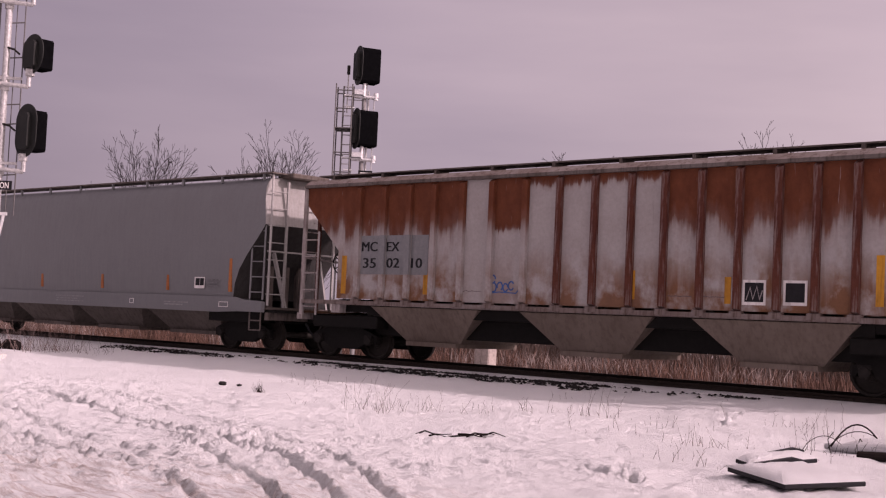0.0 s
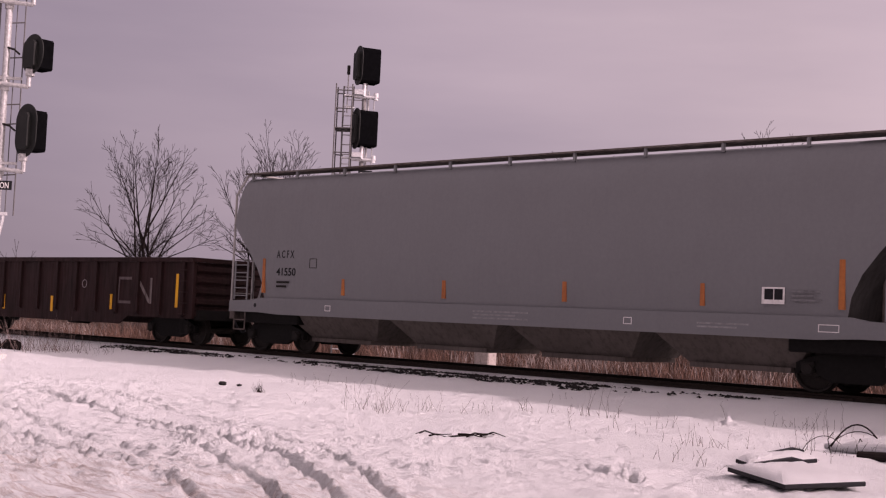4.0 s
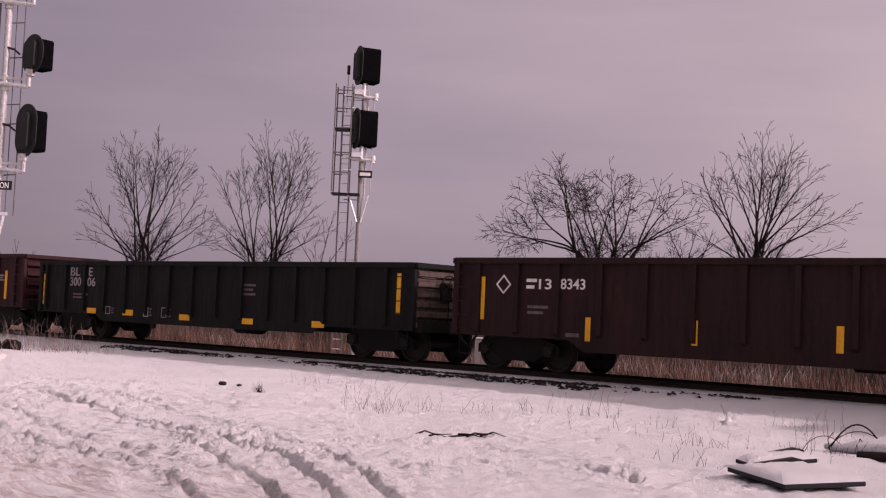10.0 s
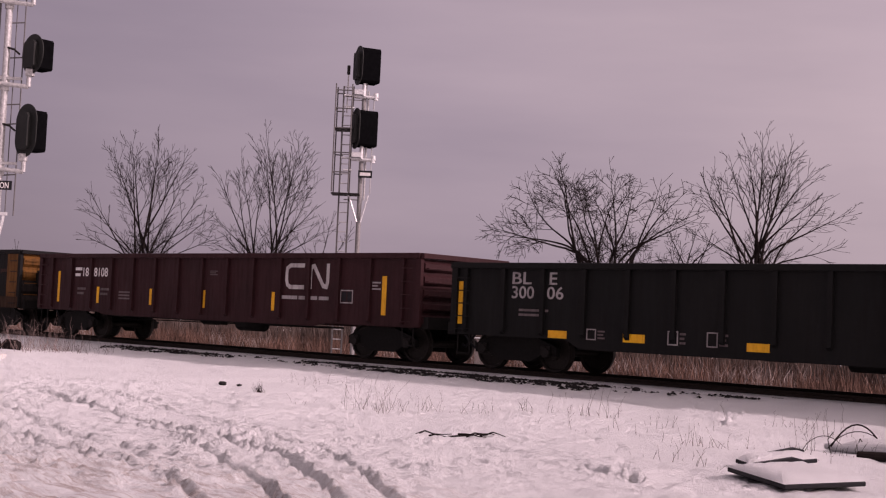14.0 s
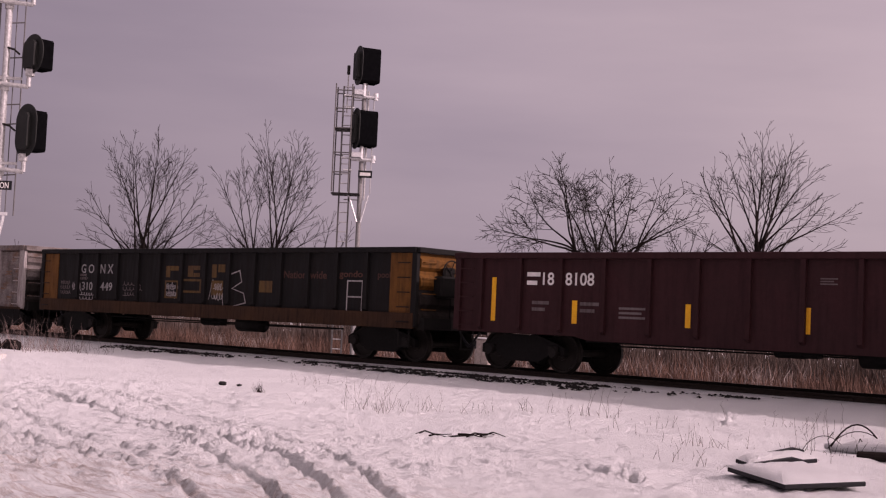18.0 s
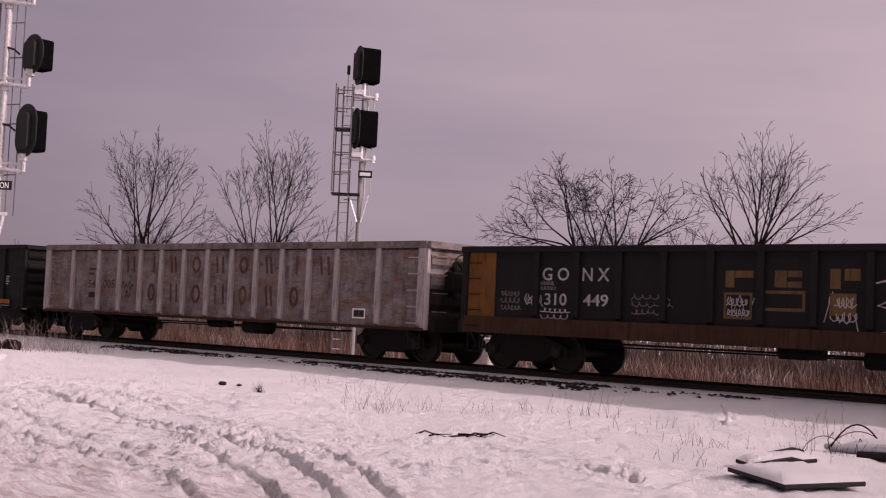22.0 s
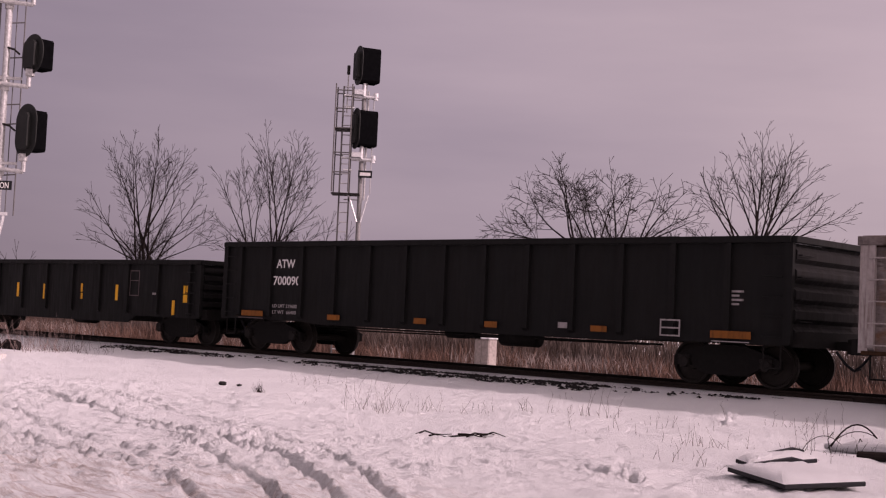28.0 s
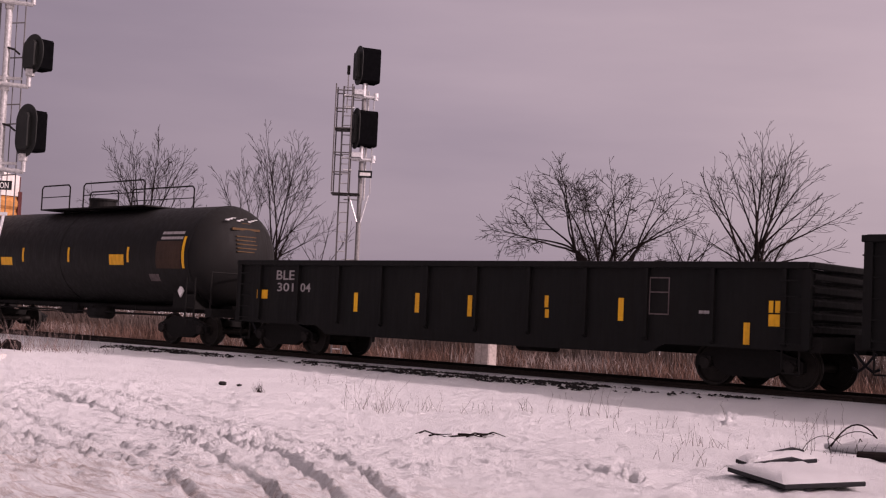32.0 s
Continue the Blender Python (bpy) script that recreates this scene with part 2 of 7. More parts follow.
M_RUSTRIB = paint("rust_red_rib_paint", (0.060, 0.018, 0.013), (0.085, 0.028, 0.018), (0.23, 0.19, 0.18), 0.8, amount=0.75)
M_DARKBROWN = paint("dark_brown_strip", (0.022, 0.012, 0.010), (0.035, 0.018, 0.014), (0.012, 0.009, 0.008), 0.85, amount=0.5)
M_BAYDARK = paint("dark_dusty_hopper_paint", (0.115, 0.099, 0.090), (0.082, 0.069, 0.062), (0.04, 0.033, 0.029), 0.85, amount=0.6, grain=0.1)


def scraped_paint(name, col, worn, rust):
    """Old pale paint rubbed level by level: long scrapes, rust blooms and dark smears."""
    m, nt, b = base_mat(name, 0.78)
    big = noise_node(nt, 1.3, (1, 1, 1.2), 5.0, 0.6)
    rubs = noise_node(nt, 3.2, (0.7, 1, 4.2), 6.0, 0.7)
    bloom = noise_node(nt, 1.9, (0.8, 1, 1.7), 6.0, 0.7)
    smear = noise_node(nt, 2.4, (1.6, 1, 0.7), 5.0, 0.6)
    fine = noise_node(nt, 18.0, (0.6, 1, 1.6), 4.0)
    c = mix_node(nt, ramp_node(nt, big, [(0.35, (0, 0, 0)), (0.68, (1, 1, 1))]), col, worn)
    c = mix_node(nt, math_node(nt, "MULTIPLY", ramp_node(nt, bloom, [(0.50, (0, 0, 0)), (0.66, (1, 1, 1))]), 0.8), c, rust)
    c = mix_node(nt, math_node(nt, "MULTIPLY", ramp_node(nt, rubs, [(0.55, (0, 0, 0)), (0.66, (1, 1, 1))]), 0.75), c, (0.05, 0.033, 0.028))
    c = mix_node(nt, math_node(nt, "MULTIPLY", ramp_node(nt, rubs, [(0.30, (1, 1, 1)), (0.40, (0, 0, 0))]), 0.5), c, (0.27, 0.24, 0.23))
    c = mix_node(nt, math_node(nt, "MULTIPLY", ramp_node(nt, smear, [(0.46, (0, 0, 0)), (0.68, (1, 1, 1))]), 0.7), c, (0.04, 0.03, 0.028))
    c = mix_node(nt, 0.35, c, ramp_node(nt, fine, [(0.3, (0.3, 0.3, 0.3)), (0.7, (0.75, 0.75, 0.75))]), "OVERLAY")
    nt.links.new(c, b.inputs["Base Color"])
    bump_node(nt, b, fine, 0.25, 0.012)
    return m


M_WHITEGON = scraped_paint("weathered_grey_white_paint", (0.1628, 0.1426, 0.1390), (0.0924, 0.0722, 0.0669), (0.1188, 0.0546, 0.0264))
M_CHALK = paint("chalky_white_paint", (0.17, 0.145, 0.138), (0.115, 0.085, 0.076), (0.055, 0.030, 0.022), 0.75, amount=0.9)
M_WHITERIB = paint("chipped_white_rib_paint", (0.31, 0.285, 0.28), (0.22, 0.188, 0.18), (0.07, 0.042, 0.034), 0.75, amount=0.8)
M_FADED = paint("faded_red_brown_letter_paint", (0.045, 0.018, 0.016), (0.065, 0.03, 0.027), (0.11, 0.08, 0.075), 0.75, amount=0.5)
M_TANK = paint("black_tank_paint", (0.0072, 0.0069, 0.0069), (0.0099, 0.0094, 0.0091), (0.0154, 0.0127, 0.0110), 0.6, amount=0.4)
R_HIGH = rust_paint("rusted_white_paint", 2.62, 0.85, 0.95)
R_PATCH = rust_paint("patched_white_paint", 3.92, 0.22, 0.9, 0.4)
R_CLEAN = rust_paint("clean_white_paint", 5.2, 0.3, 0.15)
R_RIB = rust_paint("rusted_white_rib_paint", 2.7, 0.9, 0.9)


# ---- mesh helpers ----
def box(bm, x0, x1, y0, y1, z0, z1):
    v = [bm.verts.new((x, y, z)) for x in (x0, x1) for y in (y0, y1) for z in (z0, z1)]
    for f in ((0, 1, 3, 2), (4, 6, 7, 5), (0, 4, 5, 1), (2, 3, 7, 6), (0, 2, 6, 4), (1, 5, 7, 3)):
        bm.faces.new([v[i] for i in f])


def rod(bm, p0, p1, r, seg=8, r1=None):
    p0, p1 = Vector(p0), Vector(p1)
    d = (p1 - p0).normalized()
    a = d.orthogonal().normalized()
    c = d.cross(a)
    r1 = r if r1 is None else r1
    rings = []
    for p, q in ((p0, r), (p1, r1)):
        rings.append([bm.verts.new(p + q * (a * math.cos(2 * math.pi * i / seg) + c * math.sin(2 * math.pi * i / seg))) for i in range(seg)])
    for i in range(seg):
        j = (i + 1) % seg
        bm.faces.new((rings[0][i], rings[0][j], rings[1][j], rings[1][i]))
    bm.faces.new(rings[0][::-1])
    bm.faces.new(rings[1])


def path_rod(bm, pts, r, seg=6):
    for a, b in zip(pts, pts[1:]):
        rod(bm, a, b, r, seg)


def prism(bm, prof, y0, y1):
    """A profile in x and z, drawn out from y0 to y1."""
    a = [bm.verts.new((x, y0, z)) for x, z in prof]
    b = [bm.verts.new((x, y1, z)) for x, z in prof]
    n = len(prof)
    for i in range(n):
        j = (i + 1) % n
        bm.faces.new((a[i], a[j], b[j], b[i]))
    bm.faces.new(a[::-1])
    bm.faces.new(b)


def prism_x(bm, prof, x0, x1):
    """A profile in y and z, drawn out from x0 to x1."""
    a = [bm.verts.new((x0, y, z)) for y, z in prof]
    b = [bm.verts.new((x1, y, z)) for y, z in prof]
    n = len(prof)
    for i in range(n):
        j = (i + 1) % n
        bm.faces.new((a[i], a[j], b[j], b[i]))
    bm.faces.new(a[::-1])
    bm.faces.new(b)


def lathe_y(bm, prof, cx, cz, seg=28):
    """A ring profile of (radius, y) turned round the line through cx, cz along y; closed at both ends."""
    rings = []
    for r, y in prof:
        rings.append([bm.verts.new((cx + r * math.cos(2 * math.pi * i / seg), y, cz + r * math.sin(2 * math.pi * i / seg))) for i in range(seg)])
    for a, b in zip(rings, rings[1:]):
        for i in range(seg):
            j = (i + 1) % seg
            bm.faces.new((a[i], a[j], b[j], b[i]))
    bm.faces.new(rings[0])
    bm.faces.new(rings[-1])


def part(name, bm, material, parent, label="", smooth=False, bevel=0.0):
    bmesh.ops.recalc_face_normals(bm, faces=bm.faces)
    me = bpy.data.meshes.new(name)
    bm.to_mesh(me)
    bm.free()
    me.materials.append(material)
    if smooth:
        me.shade_smooth()
    ob = new(name, me)
    if parent:
        ob.parent = parent
    if label:
        ob["label"] = label
    if bevel:
        mod = ob.modifiers.new("bevel", "BEVEL")
        mod.width, mod.segments, mod.limit_method = bevel, 1, "ANGLE"
    return ob


def boxpart(name, dims, material, parent, label="", bevel=0.0):
    bm = bmesh.new()
    box(bm, *dims)
    return part(name, bm, material, parent, label, False, bevel)


def thing(name, m, label, category, group=""):
    ob = new(name)
    ob.matrix_basis = m
    ob.empty_display_size = 0.3
    return tagged(ob, label, category, group)


def along(dims, y):
    """Spans on the car's outer face, carried back along the line of sight to a face set in behind it."""
    d = -0.93 * (y + 1.55)
    return dims[0] + d, dims[1] + d, dims[2], dims[3]


def words(name, text, dims, y, material, parent, label="", bold=0.012):
    """Raised stencil writing that fills x0, x1, z0, z1 on the near face at y."""
    x0, x1, z0, z1 = along(dims, y)
    cu = bpy.data.curves.new(name, "FONT")
    cu.body = text
    cu.extrude = 0.002
    cu.offset = bold
    cu.resolution_u = 3
    tmp = new(name + "_shape", cu)
    dg = bpy.context.evaluated_depsgraph_get()
    me = bpy.data.meshes.new_from_object(tmp.evaluated_get(dg))
    bpy.data.objects.remove(tmp)
    bpy.data.curves.remove(cu)
    co = np.empty(len(me.vertices) * 3)
    me.vertices.foreach_get("co", co)
    co = co.reshape(-1, 3)
    lo, hi = co.min(0), co.max(0)
    out = np.empty_like(co)
    out[:, 0] = x0 + (co[:, 0] - lo[0]) / (hi[0] - lo[0]) * (x1 - x0)
    out[:, 2] = z0 + (co[:, 1] - lo[1]) / (hi[1] - lo[1]) * (z1 - z0)
    out[:, 1] = y - co[:, 2]
    me.vertices.foreach_set("co", out.ravel())
    me.materials.clear()
    me.materials.append(material)
    me.update()
    ob = new(name, me)
    ob.parent = parent
    if label:
        ob["label"] = label
    return ob


def decal(name, dims, y, material, parent, label="", thick=0.004):
    x0, x1, z0, z1 = along(dims, y)
    return boxpart(name, (x0, x1, y - thick, y + 0.001, z0, z1), material, parent, label)


def outline(name, dims, y, w, material, parent, label="", mid=()):
    """A stencilled rectangle drawn as four thin strips, with cross strips at the given heights."""
    x0, x1, z0, z1 = along(dims, y)
    bm = bmesh.new()
    for a in ((x0, x1, z0, z0 + w), (x0, x1, z1 - w, z1), (x0, x0 + w, z0 + w, z1 - w), (x1 - w, x1, z0 + w, z1 - w)):
        box(bm, a[0], a[1], y - 0.004, y + 0.001, a[2], a[3])
    for q in mid:
        box(bm, x0 + w, x1 - w, y - 0.004, y + 0.001, z0 + (z1 - z0) * q - w / 2, z0 + (z1 - z0) * q + w / 2)
    return part(name, bm, material, parent, label)


def bars(name, dims, y, rows, material, parent, label=""):
    """Unreadable small writing as plain bars."""
    x0, x1, z0, z1 = along(dims, y)
    bm = bmesh.new()
    h = (z1 - z0) / (2 * rows - 1)
    for i in range(rows):
        z = z1 - 2 * i * h
        box(bm, x0, x0 + (x1 - x0) * (1.0 if i % 2 == 0 else 0.78), y - 0.004, y + 0.001, z - h, z)
    return part(name, bm, material, parent, label)


def stroke(name, pts, w, y, material, parent, label=""):
    """A flat painted band along points in x and z."""
    bm = bmesh.new()
    back = -0.93 * (y + 1.55)
    pts = [(px + back, pz) for px, pz in pts]
    rows = []
    for i, (ax, az) in enumerate(pts):
        p, q = pts[max(i - 1, 0)], pts[min(i + 1, len(pts) - 1)]
        d0 = Vector((ax - p[0], az - p[1])) if i else Vector((q[0] - ax, q[1] - az))
        d1 = Vector((q[0] - ax, q[1] - az)) if i < len(pts) - 1 else d0
        d0, d1 = d0.normalized(), d1.normalized()
        m = d0 + d1
        m = m.normalized() if m.length > 0.2 else d0
        n = Vector((-m.y, m.x)) * (w / 2) / max(0.55, m.dot(d0))
        f = y - 0.003 - 0.0002 * i
        rows.append([bm.verts.new((ax + n.x, f, az + n.y)), bm.verts.new((ax - n.x, f, az - n.y)), bm.verts.new((ax - n.x, y + 0.001, az - n.y)), bm.verts.new((ax + n.x, y + 0.001, az + n.y))])
    for r0, r1 in zip(rows, rows[1:]):
        for k in range(4):
            bm.faces.new((r0[k], r1[k], r1[(k + 1) % 4], r0[(k + 1) % 4]))
    bm.faces.new(rows[0])
    bm.faces.new(rows[-1][::-1])
    return part(name, bm, material, parent, label)


# ---- ground: one sheet of snow, with ruts, prints and the low bank of the line ----
def bank(y):
    return np.interp(y, [-400, -60, -23, -12, -8, -5, -3, -1.6, -1.2, -0.86, -0.80, 0.80, 1.6, 4, 8, 60, 400],
                     [-0.7, -0.6, -0.58, -0.52, -0.47, -0.40, -0.31, -0.17, -0.115, -0.10, -0.13, -0.13, -0.18, -0.30, -0.45, -0.6, -0.7])


def lattice(x, y, seed):
    """Smooth random field of unit cells."""
    xi, yi = np.floor(x).astype(np.int64), np.floor(y).astype(np.int64)
    fx, fy = x - xi, y - yi
    fx, fy = fx * fx * (3 - 2 * fx), fy * fy * (3 - 2 * fy)

    def h(a, b):
        v = np.sin(a * 127.1 + b * 311.7 + seed * 74.7) * 43758.5453
        return v - np.floor(v)
    return (h(xi, yi) * (1 - fx) + h(xi + 1, yi) * fx) * (1 - fy) + (h(xi, yi + 1) * (1 - fx) + h(xi + 1, yi + 1) * fx) * fy


def groove(x, y, pts, width, depth):
    """A wheel rut along points, with thrown-up edges."""
    best = np.full(x.shape, 9.0)
    for (ax, ay), (bx, by) in zip(pts, pts[1:]):
        dx, dy = bx - ax, by - ay
        t = np.clip(((x - ax) * dx + (y - ay) * dy) / (dx * dx + dy * dy), 0, 1)
        best = np.minimum(best, np.hypot(x - ax - t * dx, y - ay - t * dy))
    wob = 0.8 + 0.4 * lattice(x * 0.9, y * 0.9, 5)
    r = best / (width * 0.44)
    depth = depth * 2.0
    edge = r * (0.92 + 0.16 * lattice(x * 4, y * 4, 15))
    return -depth * wob * np.exp(-edge ** 4 * 1.3) + depth * np.clip(1.3 * lattice(x * 5, y * 5, 8) - 0.4, 0, 1) * wob * np.exp(-((r - 1.35) / 0.3) ** 2)


RUTS = [([(-27, -11.6), (-21.5, -11.4), (-19.2, -10.6), (-15.8, -11.5), (-13.9, -11.9), (-11.1, -13.1), (-9.1, -14.4), (-7.5, -15.4), (-5, -17.2)], 0.11, 0.038),
        ([(-27, -12.2), (-20.7, -11.9), (-19.2, -11.7), (-16.6, -12.3), (-14.0, -12.9), (-10.7, -14.0), (-8.4, -15.4), (-6, -17)], 0.15, 0.055),
        ([(-17.0, -14.4), (-14.7, -14.9), (-13.1, -15.3), (-11.5, -15.6), (-10.0, -16.0), (-7, -17.4)], 0.13, 0.04),
        ([(-14.5, -15.3), (-12.9, -15.6), (-12.1, -15.2), (-10.4, -15.3)], 0.11, 0.035),
        ([(-16, -12.9), (-13.7, -13.3), (-11.1, -14.6), (-9.6, -15.3), (-7.5, -16.6)], 0.12, 0.04),
        ([(-20, -12.9), (-18.0, -13.3), (-16.8, -13.6), (-15.6, -14.0), (-13.8, -14.5), (-11.5, -14.9)], 0.12, 0.04),
        ([(-11.4, -14.4), (-10.4, -15.0), (-9.3, -15.5), (-7.4, -16.6)], 0.10, 0.035)]


def ground_z(x, y):
    x, y = np.asarray(x, float), np.asarray(y, float)
    z = bank(y)
    near = np.clip((-1.3 - y) / 1.5, 0, 1) * np.clip((y + 60) / 30, 0, 1)
    z = z + near * (0.10 * (lattice(x * 0.22, y * 0.22, 1) - 0.5) + 0.05 * (lattice(x * 0.8, y * 0.8, 2) - 0.5)
                    + 0.012 * (lattice(x * 2.6, y * 2.6, 3) - 0.5) + 0.010 * (lattice(x * 6.5, y * 6.5, 4) - 0.5))
    crust = lattice(x * 1.3 + 0.6 * y, y * 1.9, 21)
    crust = np.abs(crust - 0.5) * 2
    crust2 = np.abs(lattice(x * 3.3, y * 4.3, 22) - 0.5) * 2
    patch = np.clip((lattice(x * 0.45, y * 0.6, 23) - 0.35) * 3, 0, 1)
    z = z + near * (-0.02 * (1 - crust) ** 3 - 0.022 * patch * (1 - crust2) ** 2 + 0.028 * patch * (lattice(x * 7, y * 8.5, 24) - 0.5))
    crumb = np.clip(lattice(x * 12.5, y * 9.5, 61) + 0.5 * lattice(x * 17, y * 14, 62) - 0.90, 0, 1)
    driven = np.clip((-9.0 - y) / 2.5, 0, 1) * np.clip((-8.5 - x) / 3, 0, 1)
    z = z + near * (0.3 + 0.7 * driven) * np.clip((lattice(x * 0.7, y * 0.8, 63) - 0.4) * 4, 0, 1) * 0.13 * crumb
    lane = np.clip((-10.5 - y) / 2.5, 0, 1) * np.clip((-6.5 - x) / 3, 0, 1)
    rough = np.clip((lattice(x * 0.5, y * 0.7, 9) - 0.42) * 4, 0, 1)
    clod = np.clip(lattice(x * 8.5, y * 9.5, 6) * 0.6 + lattice(x * 13, y * 14, 7) * 0.6 - 0.55, 0, 1)
    z = z + lane * rough * 0.12 * clod
    # broken crust: low scarps a few centimetres high
    for cell, high, seed in ((0.9, 0.026, 51), (1.9, 0.034, 52), (3.6, 0.036, 53), (6.0, 0.034, 54)):
        v = lattice(x * cell + 0.8 * lattice(x * cell * 2, y * cell * 2, seed + 10), y * cell * 1.5 + 0.5 * lattice(x * cell * 3, y * cell * 3, seed + 20), seed)
        here = np.clip((lattice(x * 0.35, y * 0.45, seed + 30) - 0.45) * 6, 0, 1)
        z = z + near * (0.6 + 0.4 * driven) * here * high * np.clip((v - 0.54) * 14, 0, 1)
    for pts, w, d in RUTS:
        z = z + groove(x, y, pts, w, d)
    # footprints in trails, with kicked-up crumbs beside them
    for x0, y0, x1, y1, n, deep in ((-7.0, -12.5, -8.6, -11.6, 7, 0.06), (-7.5, -12.6, -7.9, -11.5, 6, 0.05), (-8.4, -13.2, -10.9, -10.5, 9, 0.035),
                                    (-9.4, -10.5, -12.3, -11.2, 9, 0.04), (-8.0, -11.2, -10.6, -8.6, 8, 0.03), (-11.5, -3.4, -10.7, -5.0, 8, 0.07), (-12.5, -9.4, -9.6, -8.9, 9, 0.025)):
        r = random.Random(int(-x0 * 100))
        for t in range(n):
            fx, fy = x0 + (x1 - x0) * t / (n - 1) + r.gauss(0, 0.06), y0 + (y1 - y0) * t / (n - 1) + r.gauss(0, 0.06) + 0.1 * (t % 2)
            a = math.atan2(y1 - y0, x1 - x0) + r.gauss(0, 0.3)
            u, v = (x - fx) * math.cos(a) + (y - fy) * math.sin(a), (y - fy) * math.cos(a) - (x - fx) * math.sin(a)
            q = np.hypot(u / 0.17, v / 0.075) * (0.85 + 0.3 * lattice(x * 9, y * 9, 31))
            z = z - deep * np.exp(-q ** 4) + deep * 1.1 * np.clip(lattice(x * 11, y * 11, 33) - 0.35, 0, 1) * np.exp(-((q - 1.7) / 0.6) ** 2)
    return z


def axis(parts):
    out = []
    for a, b, n in parts:
        out += list(np.linspace(a, b, n, endpoint=False))
    return np.array(out + [parts[-1][1]])


GX = axis([(-3000, -400, 10), (-400, -90, 16), (-90, -44, 60), (-44, -24, 220), (-24, -16, 170), (-16, -4, 330), (-4, 6, 40), (6, 40, 20), (40, 300, 12), (300, 3000, 10)])
GY = axis([(-3000, -300, 8), (-300, -40, 14), (-40, -20, 30), (-20, -8, 300), (-8, -0.9, 130), (-0.9, 8, 24), (8, 60, 30), (60, 400, 14), (400, 3000, 8)])
gx, gy = np.meshgrid(GX, GY, indexing="ij")
gz = ground_z(gx, gy)



def gz_at(x, y):
    """Height of the snow, read from the sheet itself."""
    i = min(max(int(np.searchsorted(GX, x)) - 1, 0), len(GX) - 2)
    j = min(max(int(np.searchsorted(GY, y)) - 1, 0), len(GY) - 2)
    u, v = (x - GX[i]) / (GX[i + 1] - GX[i]), (y - GY[j]) / (GY[j + 1] - GY[j])
    return float((gz[i, j] * (1 - u) + gz[i + 1, j] * u) * (1 - v) + (gz[i, j + 1] * (1 - u) + gz[i + 1, j + 1] * u) * v)


verts = np.stack([gx, gy, gz], -1).reshape(-1, 3)
nx, ny = len(GX), len(GY)
idx = np.arange(nx * ny).reshape(nx, ny)
quads = np.stack([idx[:-1, :-1], idx[1:, :-1], idx[1:, 1:], idx[:-1, 1:]], -1).reshape(-1, 4)
g_me = bpy.data.meshes.new("ground")
g_me.from_pydata(verts.tolist(), [], quads.tolist())
g_me.materials.append(SNOW)
g_me.shade_smooth()
ground = new("ground", g_me)
tagged(ground, "snow-covered ground with tyre ruts and footprints", "ground", kind="structure")


# ---- the line: two rails on sleepers sunk in snow ----
track = thing("railway_track", pose(0, 0, 0), "single railway track half buried in snow", "railway track")
track["kind"] = "structure"
RP = [(-0.07, -0.172), (-0.07, -0.155), (-0.012, -0.13), (-0.010, -0.045), (-0.036, -0.032), (-0.036, -0.004), (-0.028, 0.0), (0.028, 0.0),
      (0.036, -0.004), (0.036, -0.032), (0.010, -0.045), (0.012, -0.13), (0.07, -0.155), (0.07, -0.172)]
for side in (-0.7535, 0.7535):
    bm = bmesh.new()
    prism_x(bm, [(y + side, z) for y, z in RP], -900, 300)
    part("rail", bm, RAIL, track, "rusty steel rail")
bm = bmesh.new()
box(bm, -0.115, 0.115, -1.28, 1.28, -0.34, -0.122)
tie_me = part("sleeper", bm, TIE, track, "dark timber sleeper showing through snow")
tie_me.location.x = -75
for k in range(1, 136):
    o = new("sleeper", tie_me.data)
    o.parent = track
    o.location.x = -75 + 0.55 * k
    o.location.z = random.uniform(-0.02, 0.004)
bm = bmesh.new()
box(bm, -11.6, -10.5, -0.86, -0.80, -0.15, -0.06)
part("joint_bar", bm, RAIL, track, "bolted joint bar on the rail")

# ---- rolling stock ----
WHEELS = []
CARS = []
R_WHEEL = 0.44


def wheel_mesh():
    bm = bmesh.new()
    lathe_y(bm, [(0.075, -1.12), (0.075, -0.86), (0.15, -0.85), (0.16, -0.80), (0.36, -0.77), (0.385, -0.82), (R_WHEEL - 0.012, -0.825), (R_WHEEL, -0.80),
                 (R_WHEEL + 0.004, -0.735), (R_WHEEL + 0.028, -0.725), (R_WHEEL + 0.028, -0.70), (0.38, -0.69), (0.36, -0.73), (0.15, -0.70), (0.09, -0.68), (0.08, 0.0),
                 (0.09, 0.68), (0.15, 0.70), (0.36, 0.73), (0.38, 0.69), (R_WHEEL + 0.028, 0.70), (R_WHEEL + 0.028, 0.725), (R_WHEEL + 0.004, 0.735), (R_WHEEL, 0.80),
                 (R_WHEEL - 0.012, 0.825), (0.385, 0.82), (0.36, 0.77), (0.16, 0.80), (0.15, 0.85), (0.075, 0.86), (0.075, 1.12)], 0, 0, 32)
    bmesh.ops.recalc_face_normals(bm, faces=bm.faces)
    me = bpy.data.meshes.new("wheelset")
    bm.to_mesh(me)
    bm.free()
    me.materials.append(TREAD)
    return me


